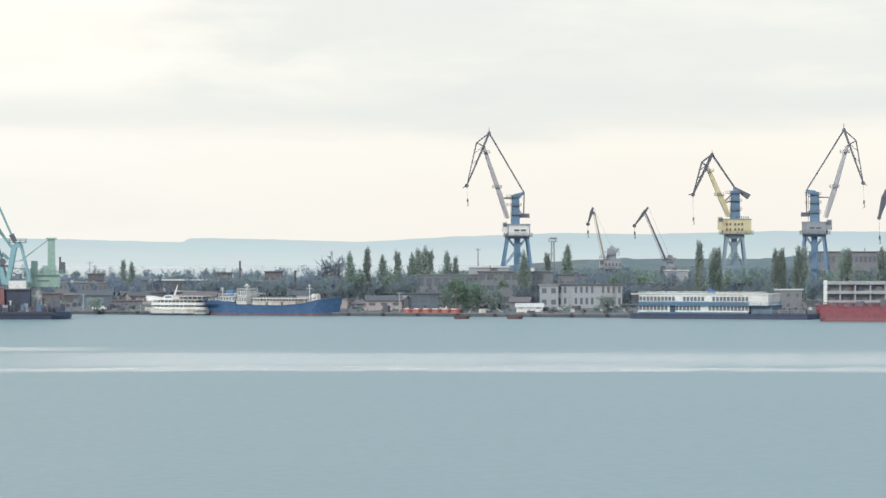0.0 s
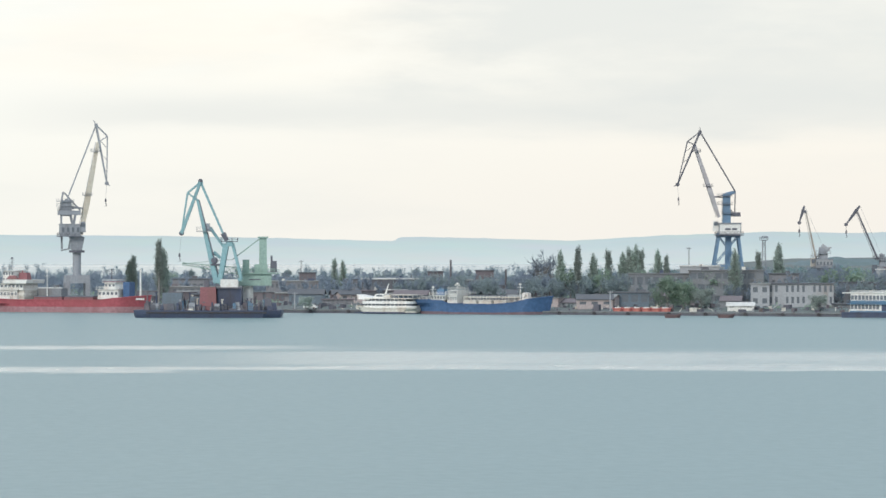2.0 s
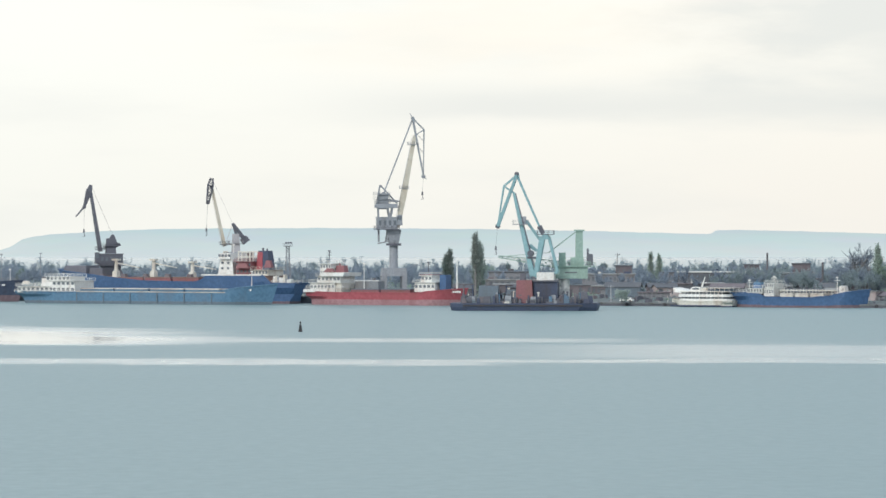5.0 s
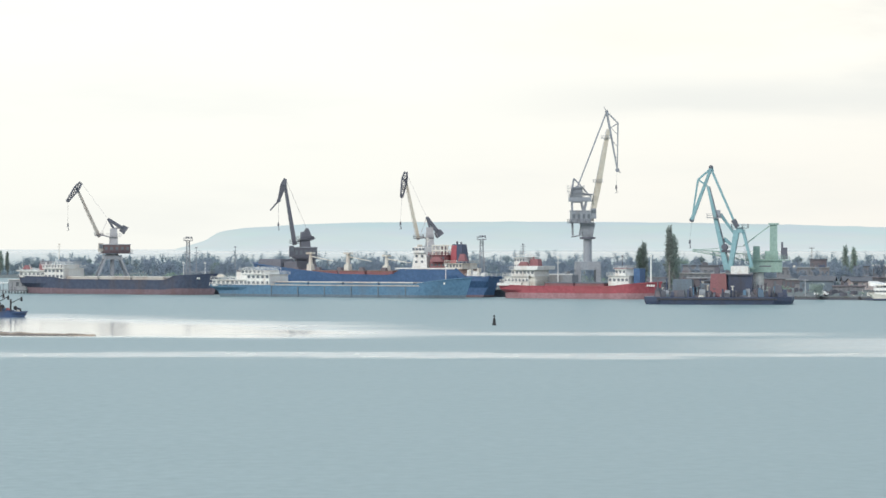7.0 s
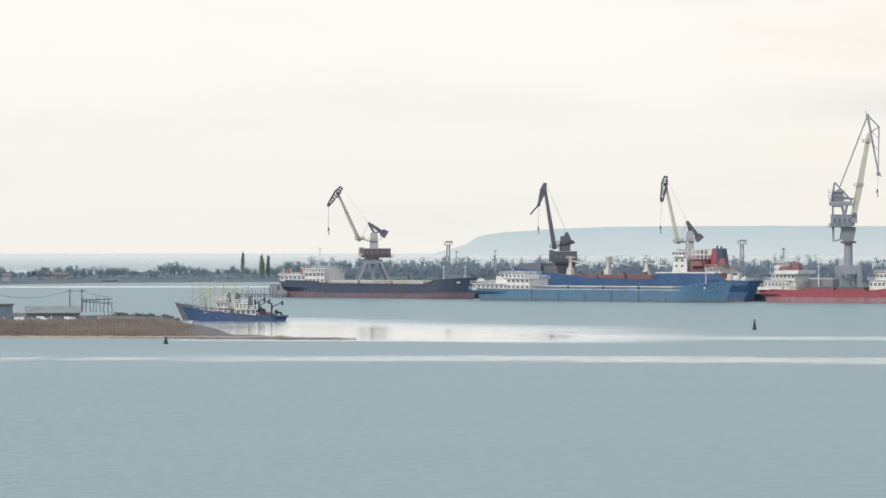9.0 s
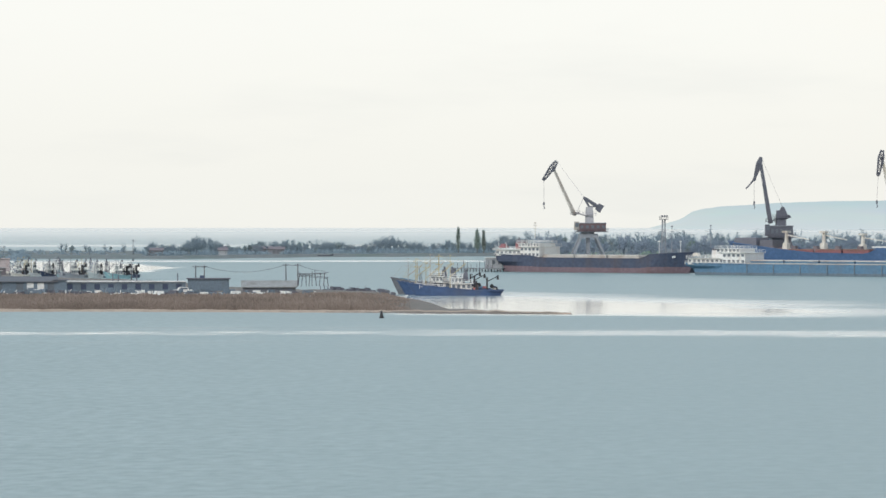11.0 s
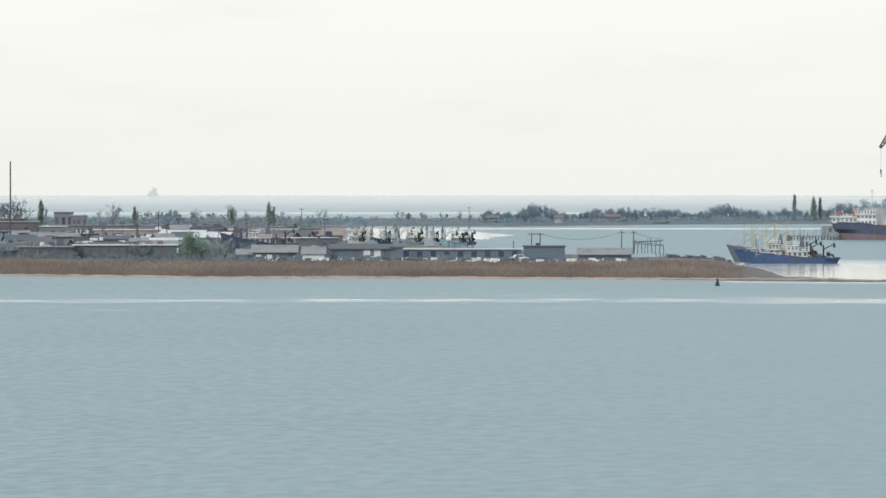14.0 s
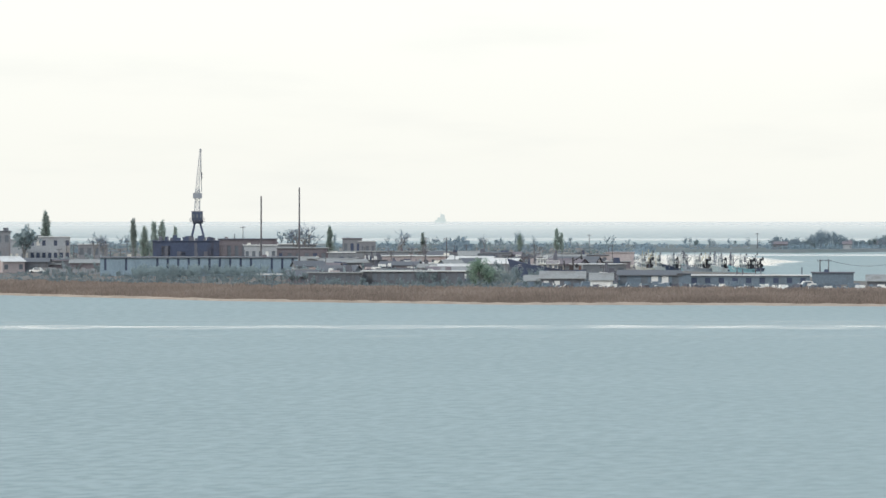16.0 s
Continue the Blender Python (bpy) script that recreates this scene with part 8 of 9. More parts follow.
def pier():
    """A low timber pier beyond the end of the quay."""
    (x0, y0), (x1, y1) = ((-401.5, 1519.9), (-383.2, 1518.4))
    a, b = Vector((x0, y0, 0)), Vector((x1, y1, 0))
    L = (b - a).length
    root = thing("pier", x0, y0, 0, math.degrees(math.atan2(y1 - y0, x1 - x0)), "low grey pier on piles beyond the quay", "pier")
    part("deck", Shape().box(0, L, 0, 4, 0.9, 1.25), M_PLASTER_G, root)
    rng = random.Random(4)
    for i in range(9):
        for py in (0.3, 3.7):
            part("pile", Shape().tube((0.5 + i * (L - 1) / 8, py, -1.5), (0.5 + i * (L - 1) / 8, py, 1.3), 0.22), M_POLE, root)
    for i in range(14):
        px = rng.uniform(0.5, L - 3)
        part("post", Shape().beam((px, 3, 1.2), (px, 3, rng.uniform(2.0, 4.2)), 0.14), M_POLE, root)


pier()


def scrap(name, count, place, base, mat, label, seed):
    """Scrap, timber and boxes lying about, too many to count."""
    rng = random.Random(seed)
    s = Shape()
    for _ in range(count):
        x, y = place(rng)
        z = port_ground(x, y) if base == DECK_Z else base
        a = rng.uniform(0, 3.14)
        w, h = rng.uniform(0.4, 2.6), rng.uniform(0.3, 1.5)
        d = Vector((math.cos(a), math.sin(a), 0)) * w
        if rng.random() < 0.4:
            s.beam(Vector((x, y, z)), Vector((x, y, z + h)) + d, 0.18, 0.12)
        else:
            s.beam(Vector((x, y, z + h * 0.4)) - d * 0.5, Vector((x, y, z + h * 0.4)) + d * 0.5, h, h * rng.uniform(0.6, 1))
    return solid(name, s, mat, label, "scrap", "stuff")


def quay_place(rng):
    c = QUAY + ALONG * rng.uniform(-60, 540) + BEHIND * rng.uniform(2.5, 26)
    return c.x, c.y


scrap("scrap_heap", 900, pen_place, 1.3, M_C_DARK, "dark scrap between the peninsula sheds", 71)
scrap("scrap_heap", 520, pen_place, 1.6, M_WHITE, "pale boards and boxes between the sheds", 72)
scrap("scrap_heap", 300, pen_place, 1.4, M_BRICK, "rusty sheet and timber between the sheds", 73)
scrap("quay_gear", 420, quay_place, DECK_Z, M_C_DARK, "dark gear and scrap along the quay", 74)
scrap("quay_gear", 140, quay_place, DECK_Z, M_CREAM, "pale crates and planks along the quay", 75)
scrap("quay_gear", 150, quay_place, DECK_Z, M_BRICK, "rusty steel along the quay", 76)


def stacks(name, count, place, mat, label, seed, tall=4.2):
    """Upright piles standing on the ground: boats on end, timber, boxes and old wheelhouses."""
    rng = random.Random(seed)
    s = Shape()
    for _ in range(count):
        x, y = place(rng)
        a = -math.atan2(x, y) + rng.uniform(-0.4, 0.4)
        d, e = Vector((math.cos(a), math.sin(a), 0)), Vector((-math.sin(a), math.cos(a), 0))
        w, h, t = rng.uniform(0.2, 1.5), tall * rng.uniform(0.25, 1.0) ** 1.4, rng.uniform(0.2, 1.0)
        if rng.random() < 0.3:
            w, h = w * 2.6, h * 0.5
        o, k = Vector((x, y, 1.0)), rng.uniform(0.5, 1.0)
        lean = d * rng.uniform(-0.5, 0.5)
        s.quadbox([o - d * w - e * t, o + d * w - e * t, o + d * w + e * t, o - d * w + e * t] + [p + lean + Vector((0, 0, 0.4 + h)) for p in (o - d * w * k - e * t, o + d * w * k - e * t, o + d * w * k + e * t, o - d * w * k + e * t)])
    return solid(name, s, mat, label, "scrap", "stuff")


def front_place(rng):
    b = rng.uniform(-21.73, -16.46)
    return at(b, ramp_of(PEN_NEAR, b) + rng.uniform(92, 112))


def edge_place(rng):
    b = rng.uniform(-16.42, -15.5)
    return at(b, ramp_of(PEN_FAR, b) - rng.uniform(3, 9))


stacks("boat_yard_piles", 210, pen_place, M_C_DARK, "dark piles of gear between the sheds", 81)
stacks("boat_yard_piles", 110, pen_place, M_WHITE, "pale boats and wheelhouses between the sheds", 82, 3.6)
stacks("boat_yard_piles", 80, pen_place, M_NAVY, "dark blue hulls and tanks between the sheds", 83, 3.8)
stacks("boat_yard_piles", 70, pen_place, M_PINK, "pinkish boards and huts between the sheds", 84, 3.4)
stacks("shore_piles", 120, front_place, M_SHED, "blue-grey boats and boxes before the low sheds", 85, 1.9)
stacks("shore_piles", 70, front_place, M_WHITE, "white boats lying before the low sheds", 86, 1.4)
scrap("scrap_heap", 90, edge_place, 0.9, M_C_DARK, "dark timber and old boats along the reed edge", 79)
scrap("scrap_heap", 170, front_place, 1.3, M_C_DARK, "dark scrap before the low sheds behind the reeds", 77)
scrap("scrap_heap", 70, front_place, 1.4, M_WHITE, "pale boats and boards before the low sheds", 78)


# ---------------------------------------------------------------- plants
def leaf(s, c, size, rng):
    """A small bent leaf cluster: two crossed quads."""
    for _ in range(1):
        d = Vector((rng.gauss(0, 1), rng.gauss(0, 1), rng.gauss(0, 1))).normalized()
        a = d.orthogonal().normalized() * size
        b = d.cross(a).normalized() * size * 0.7
        o = len(s.v)
        s.v += [tuple(c - a - b * 0.6), tuple(c + a * 0.2 - b), tuple(c + a + b * 0.5), tuple(c - a * 0.3 + b)]
        s.f.append((o, o + 1, o + 2, o + 3))


def poplar(h, seed, wide, mat, leaves=3400):
    rng = random.Random(seed)
    root = thing("poplar", 0, 0, 0, 0, "tall narrow poplar with thin early spring leaves", "tree", "poplars")
    s = Shape().tube((0, 0, -1), (0, 0, h * 0.92), h * 0.016, 0.03, 7)
    c = Shape()
    limbs = 84
    for i in range(limbs):
        k = rng.random() ** 0.8
        z = h * (0.04 + 0.74 * k)
        a = rng.uniform(0, 6.28)
        reach = h * wide * (0.75 + 0.35 * smooth(0.0, 0.3, k)) * (1.0 - k) ** 0.5 * 0.82 * rng.uniform(0.45, 1.1) + 0.06
        top = min(h * rng.uniform(0.95, 1.0), z + h * rng.uniform(0.14, 0.28))
        tip = Vector((math.cos(a) * reach, math.sin(a) * reach, top))
        base = Vector((0, 0, z))
        s.beam(base, tip, 0.05, 0.02)
        for j in range(leaves // limbs):
            t = rng.uniform(0.15, 1.0)
            out = t ** 0.6
            p = Vector((tip.x * out, tip.y * out, z + (top - z) * t)) + Vector((rng.gauss(0, 0.08), rng.gauss(0, 0.08), rng.gauss(0, 0.2)))
            leaf(c, p, rng.uniform(0.06, 0.125), rng)
    part("trunk", s, M_BARK, root)
    part("crown", c, mat, root)
    return root


def bare_tree(h, seed, mat, twigs=5, name="tree", label="bare grey tree with fine spreading twigs", leafsize=0.0, leaves=0):
    rng = random.Random(seed)
    root = thing(name, 0, 0, 0, 0, label, "tree", "yard trees")
    s, c = Shape(), Shape()

    def grow(p, d, length, r, lv):
        q = p + d * length
        (s if lv < 3 else c).beam(p, q, r, r * 0.6)
        if lv == 4:
            return
        for i in range(3 if lv else 5):
            nd = (d + Vector((rng.gauss(0, 0.55), rng.gauss(0, 0.55), rng.gauss(0.1, 0.35)))).normalized()
            grow(p.lerp(q, rng.uniform(0.55, 1.0)), nd, length * rng.uniform(0.5, 0.78), max(r * 0.55, 0.05), lv + 1)
        for i in range(leaves if lv >= 2 else 0):
            leaf(c, q + Vector((rng.gauss(0, 0.6), rng.gauss(0, 0.6), rng.gauss(0, 0.5))), rng.uniform(0.6, 1.3) * leafsize, rng)

    grow(Vector((0, 0, -0.5)), Vector((rng.gauss(0, 0.06), rng.gauss(0, 0.06), 1)).normalized(), h * 0.36, h * 0.035, 0)
    part("trunk", s, M_BARK, root)
    part("crown", c, mat, root)
    return root


def bush_tree(h, w, seed, mat, leaves=2600, label="round green tree in young leaf", name="tree"):
    rng = random.Random(seed)
    root = thing(name, 0, 0, 0, 0, label, "tree", "leafy trees")
    s, c = Shape(), Shape()
    s.tube((0, 0, -0.5), (0, 0, h * 0.5), h * 0.04, h * 0.02, 7)
    lobes = []
    for i in range(14):
        a = rng.uniform(0, 6.28)
        r = w * 0.5 * math.sqrt(rng.random()) * 0.8
        z = h * rng.uniform(0.3, 0.8)
        lobes.append((Vector((math.cos(a) * r, math.sin(a) * r, z)), h * rng.uniform(0.14, 0.26)))
        s.beam((0, 0, h * 0.25), lobes[-1][0], 0.2, 0.06)
    for i in range(leaves):
        o, r = lobes[i % 14]
        d = Vector((rng.gauss(0, 1), rng.gauss(0, 1), rng.gauss(0, 1))).normalized()
        leaf(c, o + d * r * rng.uniform(0.45, 1.12), rng.uniform(0.16, 0.4), rng)
    part("trunk", s, M_BARK, root)
    part("crown", c, mat, root)
    return root


def plant(proto, used, x, y, z, s, sz=None, turn=0.0):
    """Move the first of a kind into place, then copy it for the rest."""
    m = pose(x, y, z, 0, 0, turn) @ Matrix.Diagonal((s, s, sz or s, 1))
    if proto not in used:
        used.add(proto)
        proto.matrix_basis = m
        return proto
    ob = copy_thing(proto, Matrix.Identity(4))
    ob.matrix_basis = m
    return ob


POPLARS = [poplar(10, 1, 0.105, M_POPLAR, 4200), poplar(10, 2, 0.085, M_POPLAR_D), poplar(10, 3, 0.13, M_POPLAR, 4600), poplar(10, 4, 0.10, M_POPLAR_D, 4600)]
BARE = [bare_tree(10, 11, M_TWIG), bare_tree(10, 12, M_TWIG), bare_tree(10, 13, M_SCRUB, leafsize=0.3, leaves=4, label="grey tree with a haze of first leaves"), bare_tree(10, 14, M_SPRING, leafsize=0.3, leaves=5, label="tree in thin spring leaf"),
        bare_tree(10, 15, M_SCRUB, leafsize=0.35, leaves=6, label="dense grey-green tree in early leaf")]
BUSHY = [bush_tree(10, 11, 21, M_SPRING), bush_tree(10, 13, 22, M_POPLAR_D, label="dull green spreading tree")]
USED = set()
RNG = random.Random(77)

# poplars: place and height
for i, ((px, py), h) in enumerate((
        ((-29.6, 1469.7), 17.529999999999998), ((-23.9, 1449.8), 18.81), ((-19.1, 1469.9), 16.63), ((-14.5, 1459.9), 17.9),
        ((-10.2, 1480.0), 16.97), ((-8.0, 1480.0), 18.419999999999998), ((-6.0, 1480.0), 19.509999999999998), ((-4.0, 1480.0), 18.06),
        ((1.5, 1500.0), 17.669999999999998), ((4.1, 1500.0), 15.829999999999998), ((25.3, 1429.8), 18.12), ((33.2, 1469.6), 17.37),
        ((39.5, 1469.5), 19.72), ((77.9, 1397.8), 20.89), ((82.6, 1407.6), 18.82), ((84.2, 1407.5), 19.17),
        ((101.9, 1406.3), 18.48), ((103.6, 1406.2), 18.65), ((108.8, 1405.8), 19.52), ((110.3, 1405.7), 19.52),
        ((121.8, 1404.7), 18.48), ((123.9, 1404.5), 18.65), ((132.8, 1393.7), 19.17), ((-112.3, 1616.1), 14.52),
        ((-109.2, 1616.3), 13.73), ((-158.7, 1471.5), 21.13), ((-157.8, 1476.6), 18.58), ((-169.1, 1490.4), 15.989999999999998),
        ((-170.6, 1490.3), 14.34), ((-527.8, 2011.9), 12.129999999999999), ((-519.6, 2014.0), 11.36), ((-516.7, 2014.8), 10.85),
        ((-759.3, 1453.6), 17.6), ((-669.4, 1342.4), 15.270000000000001), ((-657.2, 1326.1), 13.16), ((-654.6, 1327.4), 14.62),
        ((-652.3, 1328.5), 14.799999999999999), ((-701.0, 1438.3), 12.17), ((-652.0, 1677.7), 10.45), ((-650.2, 1678.5), 8.68),
        ((-660.5, 1479.3), 12.26), ((-630.5, 1492.3), 9.87), ((-665.4, 1672.5), 8.24))):
    s = h / 10
    plant(POPLARS[i % 4], USED, px, py, 2.0 if px > -430 else 1.2, (s * 0.8 + 0.2) * 1.5, s, i * 47)

# single trees
for i, (k, (px, py), h) in enumerate((
        (0, (-617.6, 1367.0), 14.35), (1, (-628.9, 1383.8), 12.4), (0, (-638.4, 1488.9), 11.459999999999999), (1, (-708.2, 1390.0), 9.889999999999999),
        (0, (-709.3, 1400.6), 9.43), (1, (-678.1, 1667.4), 7.35), (4, (-663.6, 1255.4), 12.07), 
        (0, (-40.1, 1499.5), 15.829999999999998), (1, (-37.2, 1499.5), 16.56), (0, (-34.0, 1504.6), 16.18), (4, (-488.6, 1193.9), 3.82))):
    plant(BARE[k], USED, px, py, 1.3 if px < -430 else 2.2, h / 7.4, None, i * 63)
plant(BUSHY[0], USED, *(4.1, 1395.0), port_ground(4.1, 1395.0), 0.99, None, 10)
plant(BUSHY[0], USED, *(8.9, 1393.0), port_ground(8.9, 1393.0), 0.86, None, 100)
plant(BUSHY[1], USED, *(14.4, 1392.9), port_ground(14.4, 1392.9), 0.65, None, 40)
plant(BUSHY[0], USED, *(-421.3, 1032.3), 1.0, 0.7, None, 70)
plant(BUSHY[1], USED, *(-420.9, 1037.9), 1.0, 0.56, None, 150)
plant(BUSHY[1], USED, *(-107.7, 1420.9), port_ground(-107.7, 1420.9), 0.43, None, 20)
plant(BUSHY[1], USED, *(49.1, 1374.1), port_ground(49.1, 1374.1), 0.5, None, 200)

# yard woods: behind the quay, thinning to the left
for i in range(90):
    b = RNG.uniform(-13.6, 6.5) if i % 2 else RNG.uniform(-4.0, 6.5)
    back = RNG.uniform(75, 420) if b > -3 else RNG.uniform(150, 700)
    d = quay_dist(b) + back
    x, y = at(b, d)
    h = RNG.uniform(0.55, 0.95) * (1.0 if b > -4 else 0.85)
    plant(BARE[(0, 1, 2, 2, 3, 4)[RNG.randrange(6)]], USED, x, y, port_height(b, d) - 0.1, h, None, RNG.uniform(0, 360))
# fuzzy green trees under the cranes
for i, (px, py) in enumerate(((62.5, 1438.6), (66.2, 1448.5), (68.5, 1438.4), (87.6, 1427.3), (91.1, 1437.1), (95.7, 1426.8), (100.2, 1441.5), (107.5, 1426.0), (118.7, 1425.1), (122.3, 1434.8), (130.5, 1424.0),
                              (17.0, 1439.9), (-11.0, 1450.0), (-16.8, 1454.9), (-21.4, 1449.8), (-26.6, 1454.8), (-1.8, 1450.0), (48.4, 1429.2), (54.1, 1439.0), (76.5, 1428.0))):
    plant(BARE[(3, 3, 2, 3, 4)[i % 5]], USED, px, py, 2.4, (1.45, 1.3, 1.15, 1.35, 1.05)[i % 5], None, i * 71)
# the far tree line, on the port land and the spit
for i in range(50):
    b = -13.5 + RNG.random() ** 1.3 * 12.5
    d = RNG.uniform(1980, 2380)
    x, y = at(b, d)
    plant(BARE[(0, 2, 4, 4)[RNG.randrange(4)]], USED, x, y, DECK_Z, RNG.uniform(0.5, 0.95), None, RNG.uniform(0, 360))
for i in range(110):
    k = RNG.random()
    b = -18.43 + (-14.07 - -18.43) * k if i % 8 else RNG.uniform(-29, -18.57)
    d = ramp_of(SPIT_NEAR, b) + RNG.uniform(35, 190)
    x, y = at(b, d)
    plant(BARE[(0, 2, 4, 4, 4)[RNG.randrange(5)]], USED, x, y, 1.1, RNG.uniform(0.34, 0.66) * (0.85 + 0.3 * noise.noise(Vector((b * 3, 0, 0)))), None, RNG.uniform(0, 360))


def scrub(name, count, spots, size, mat, label, seed):
    """Low bushes too many to count: mounds of small leaves."""
    rng = random.Random(seed)
    s = Shape()
    for _ in range(count):
        x, y, z, k = spots(rng)
        r = size * rng.uniform(0.5, 1.3) * k
        for j in range(26):
            d = Vector((rng.gauss(0, 1), rng.gauss(0, 1), abs(rng.gauss(0, 1)))).normalized()
            leaf(s, Vector((x, y, z)) + Vector((d.x * r * 1.3, d.y * r * 1.3, d.z * r)) * rng.uniform(0.5, 1.05), r * rng.uniform(0.14, 0.3), rng)
    return solid(name, s, mat, label, "bushes", "stuff")


def wood(name, count, spots, h, mat, label, seed, twigs=70):
    """A wood too thick to count: many bare trees, each a trunk, limbs and a haze of twigs."""
    rng = random.Random(seed)
    s = Shape()
    for _ in range(count):
        x, y, z, k = spots(rng)
        o = Vector((x, y, z))
        hh = h * k * rng.uniform(0.65, 1.15)
        wide = rng.uniform(0.22, 0.42)
        s.beam(o, o + Vector((0, 0, hh * 0.5)), hh * 0.03, hh * 0.015)
        for j in range(7):
            a = rng.uniform(0, 6.28)
            base = o + Vector((0, 0, hh * rng.uniform(0.2, 0.5)))
            tip = o + Vector((math.cos(a) * hh * wide * rng.uniform(0.4, 1), math.sin(a) * hh * wide * rng.uniform(0.4, 1), hh * rng.uniform(0.55, 1.0)))
            s.beam(base, tip, hh * 0.012, 0.03)
            for i in range(twigs // 4):
                p = base.lerp(tip, rng.uniform(0.35, 1.0)) + Vector((rng.gauss(0, 0.3), rng.gauss(0, 0.3), rng.gauss(0, 0.3))) * hh * 0.12
                d = Vector((rng.gauss(0, 0.6), rng.gauss(0, 0.6), rng.gauss(0.5, 0.5))).normalized() * hh * rng.uniform(0.05, 0.12)
                e = d.orthogonal().normalized() * hh * rng.uniform(0.005, 0.018)
                q = len(s.v)
                s.v += [tuple(p - e), tuple(p + e), tuple(p + d + e * 0.4), tuple(p + d - e)]
                s.f.append((q, q + 1, q + 2, q + 3))
    return solid(name, s, mat, label, "wood", "stuff")


def yard_spot(rng):
    b = rng.uniform(-13.8, 6.8)
    d = quay_dist(b) + 16 + rng.random() ** 1.7 * 420
    return (*at(b, d), port_height(b, d) - 0.2, 0.7 if d - quay_dist(b) < 40 else 1.1)


def ridge_spot(rng):
    b = rng.uniform(0.2, 7.5)
    d = rng.uniform(2000, 2500)
    return (*at(b, d), port_height(b, min(d, 2200)) + 0.5, 1.2)


def far_spot(rng):
    b = rng.uniform(-14, 1)
    d = rng.uniform(1850, 2420)
    return (*at(b, d), DECK_Z - 0.3, 1.4)


def spit_spot(rng):
    b = rng.uniform(-18.57, -13.4) if rng.random() < 0.8 else rng.uniform(-29, -14)
    d = ramp_of(SPIT_NEAR, b) + rng.uniform(25, 200)
    return (*at(b, d), 0.9, 1.0)


def pen_spot(rng):
    b = rng.uniform(-29, -20.47)
    d = ramp_of(PEN_NEAR, b) + 78 + rng.random() ** 1.7 * 950
    return (*at(b, d), 1.1, 0.8)


def hall_spot(rng):
    k = rng.random()
    if k < 0.5:
        b, d = rng.uniform(-26.51, -25.69), rng.uniform(1225, 1262)
    elif k < 0.75:
        b, d = rng.uniform(-25.56, -24.86), rng.uniform(1230, 1265)
    else:
        b, d = rng.uniform(-24.65, -22.82), rng.uniform(1200, 1250)
    return (*at(b, d), 1.1, 1.0)


def right_wood(rng):
    b = rng.uniform(-3.6, 6.8)
    d = quay_dist(b) + rng.uniform(50, 330)
    return (*at(b, d), port_height(b, d) - 0.2, 1.0)


def left_wood(rng):
    b = rng.uniform(-13.8, -3.6)
    d = quay_dist(b) + rng.uniform(95, 560)
    return (*at(b, d), port_height(b, d) - 0.2, 0.85)


def pen_wood(rng):
    b = rng.uniform(-29, -20.47)
    d = rng.uniform(1330, 2050)
    return (*at(b, d), 1.1, 0.6)


def far_gap(rng):
    x, y, z, k = spit_spot(rng)
    return x, y, z, 0.62 + 0.55 * noise.noise(Vector((math.atan2(x, y) * 120, 0, 0)))


scrub("yard_scrub", 1100, yard_spot, 1.6, M_SCRUB, "grey-green scrub between the port buildings", 31)
scrub("yard_bushes", 240, yard_spot, 1.9, M_SPRING, "young green bushes behind the quay", 32)
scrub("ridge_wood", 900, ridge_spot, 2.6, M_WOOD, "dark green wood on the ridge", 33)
scrub("far_wood", 900, far_spot, 2.4, M_SPIT_W, "haze-greyed wood along the far shore", 34)
scrub("spit_scrub", 1700, spit_spot, 1.9, M_SPIT_W, "haze-greyed scrub along the spit", 35)
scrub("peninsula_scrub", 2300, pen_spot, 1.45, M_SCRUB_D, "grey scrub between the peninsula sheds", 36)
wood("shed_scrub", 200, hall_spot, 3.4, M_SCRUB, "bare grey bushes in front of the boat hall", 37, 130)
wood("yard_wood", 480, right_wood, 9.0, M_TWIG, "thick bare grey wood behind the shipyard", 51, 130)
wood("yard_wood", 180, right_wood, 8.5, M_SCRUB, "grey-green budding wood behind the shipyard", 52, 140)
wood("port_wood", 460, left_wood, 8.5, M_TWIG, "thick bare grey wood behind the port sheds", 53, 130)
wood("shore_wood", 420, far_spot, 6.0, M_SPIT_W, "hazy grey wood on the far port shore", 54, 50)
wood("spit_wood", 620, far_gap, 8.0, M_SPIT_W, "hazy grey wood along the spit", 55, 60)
def shore_clump(rng):
    b = rng.uniform(-29, -20)
    return (*at(b, rng.uniform(1800, 2080)), 0.9, 0.5 + 2.4 * max(0.0, noise.noise(Vector((b * 2.6, 3, 0)))))


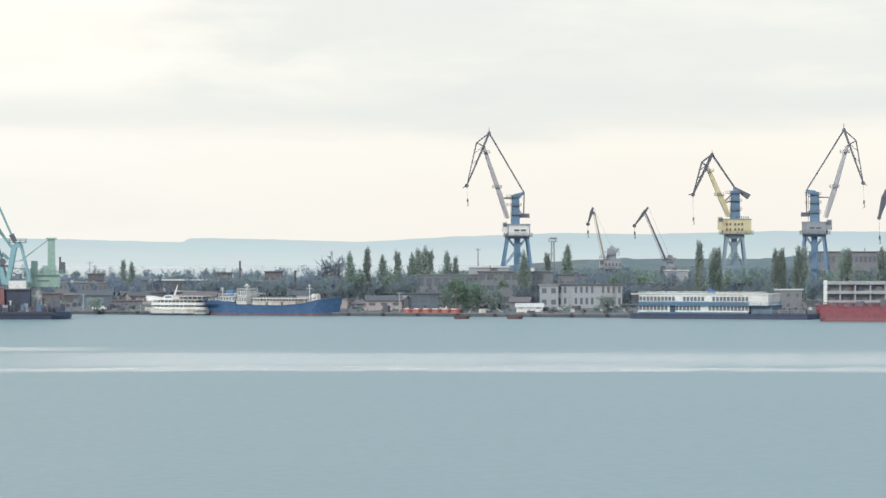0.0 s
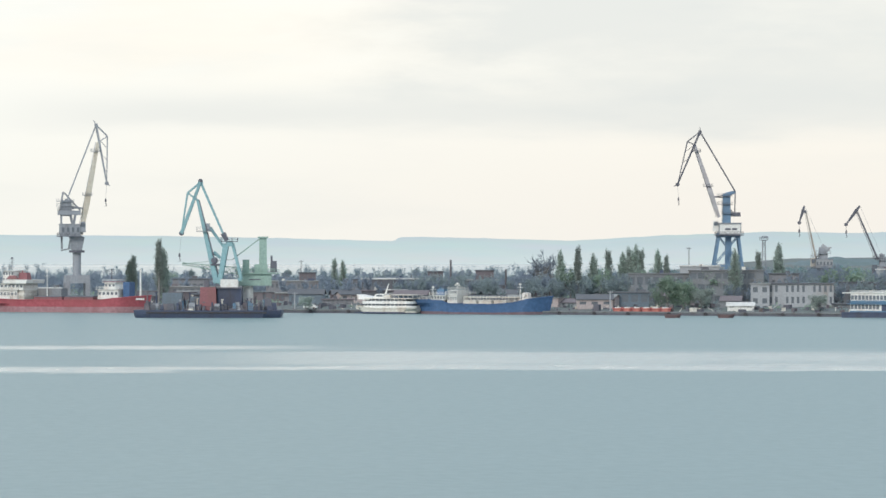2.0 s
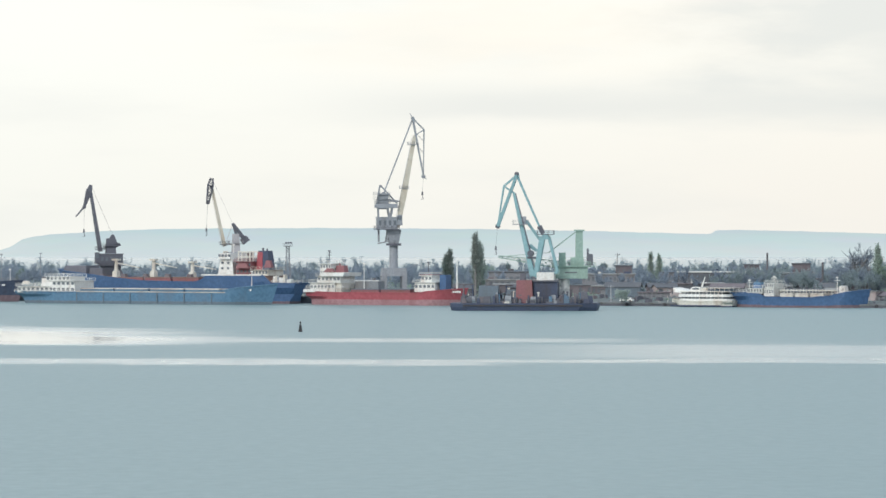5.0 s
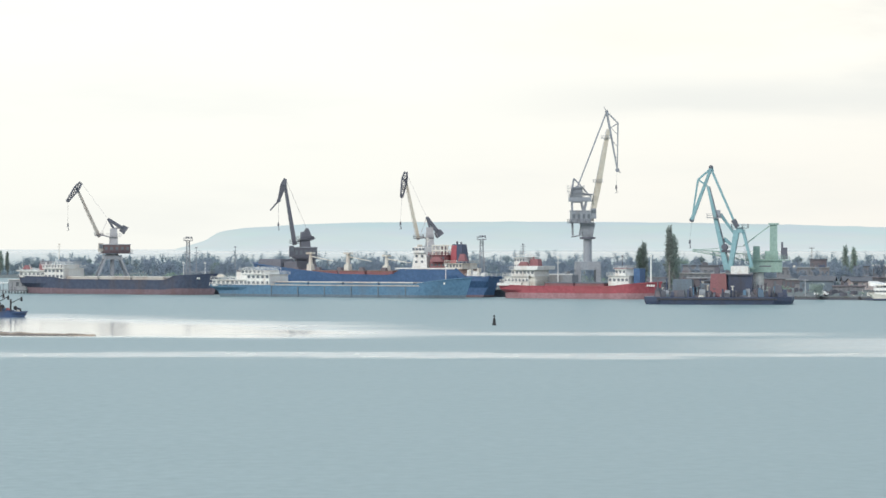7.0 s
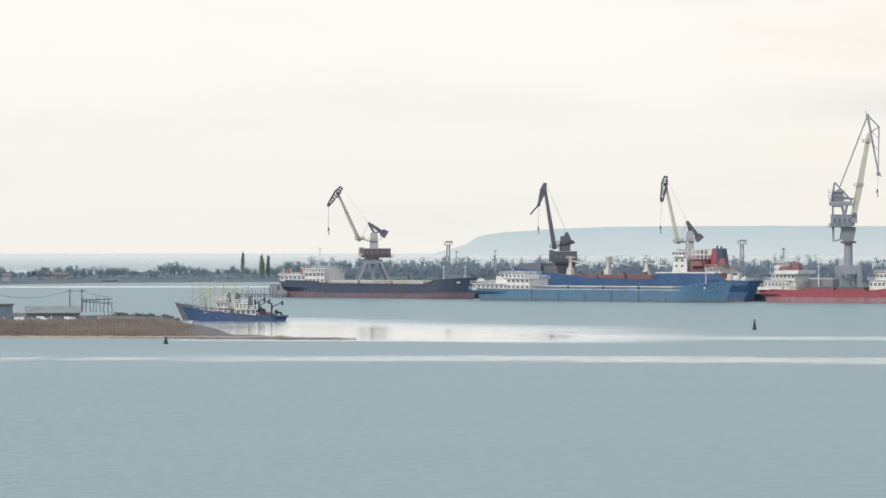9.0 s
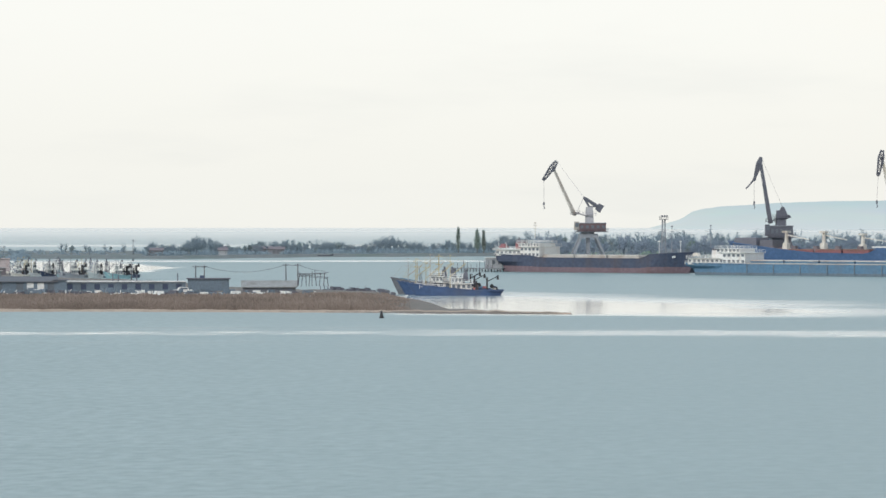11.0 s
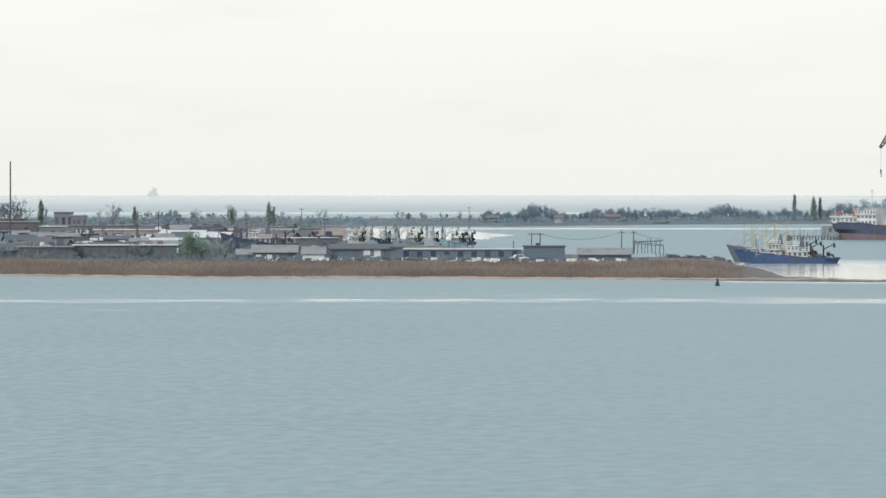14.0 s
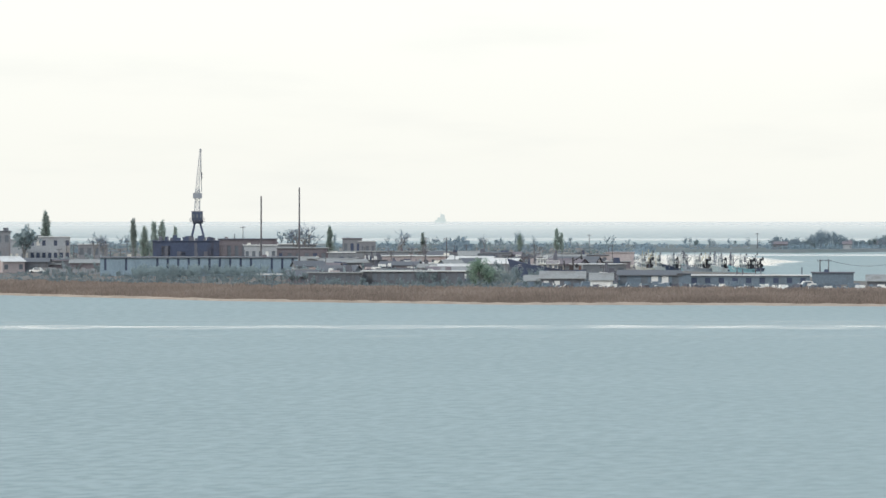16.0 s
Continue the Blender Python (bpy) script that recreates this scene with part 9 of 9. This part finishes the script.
scrub("shore_scrub", 1100, shore_clump, 2.3, M_SPIT_W, "haze-pale scrub on the peninsula's far shore", 38)
wood("quay_wood", 240, lambda rng: (lambda b: (*at(b, quay_dist(b) + rng.uniform(46, 120)), 2.3, 1.0))(rng.uniform(-3.2, 6.8)), 8.6, M_SCRUB, "budding grey-green trees behind the quay", 57, 130)
def shed_wood(rng):
    b = rng.uniform(-27.6, -21.4)
    d = ramp_of(PEN_NEAR, b) + rng.uniform(78, 260)
    return (*at(b, d), 1.1, 0.45 + 0.9 * max(0.0, noise.noise(Vector((b * 3.1, d * 0.01, 9)))))


wood("shed_wood", 330, shed_wood, 5.2, M_SCRUB, "hazy bare bushes standing before the low sheds", 58, 110)
wood("peninsula_wood", 300, pen_wood, 5.4, M_SCRUB, "bare grey trees among the peninsula sheds", 56, 110)


def reeds():
    """The reed bed along the peninsula's shore: tall dry blades, thick enough to hide the ground."""
    rng = random.Random(41)
    s = Shape()
    b1 = -14.91
    for i in range(60000):
        b = -29.4 + (b1 + 29.4) * rng.random()
        near = ramp_of(PEN_NEAR, b) + 5 + 2.5 * noise.noise(Vector((b * 4, 0, 1)))
        deep = min(72 + 62 * smooth(-17.87, -16.11, b), ramp_of(PEN_FAR, b) - near - 6)
        if deep < 4:
            continue
        t = rng.random() ** 1.8
        d = near + deep * t
        x, y = at(b, d)
        z = pen_height(b, d) - 0.2
        n1 = noise.noise(Vector((b * 5, d * 0.02, 0)))
        h = rng.uniform(1.1, 1.6) * (0.95 + 0.2 * n1) * smooth(0, 10, d - near + 4) * (1 - smooth(b1 - 1.3, b1, b)) * (1 - 0.5 * smooth(65, 130, d - near))
        w = rng.uniform(0.05, 0.13)
        a = rng.uniform(-0.7, 0.7)
        lean = rng.gauss(0, 0.2)
        o = len(s.v)
        cx, cy = math.cos(a) * w, math.sin(a) * w
        s.v += [(x - cx, y - cy, z), (x + cx, y + cy, z), (x + cx * 0.7 + lean, y + cy, z + h * rng.uniform(0.75, 1)), (x - cx * 0.2 + lean, y - cy, z + h), (x - cx * 0.9 + lean, y - cy, z + h * 0.7)]
        s.f.append((o, o + 1, o + 2, o + 3, o + 4))
    return solid("reeds", s, M_REED, "dense bed of dry brown reeds along the shore", "reeds", "stuff")


reeds()
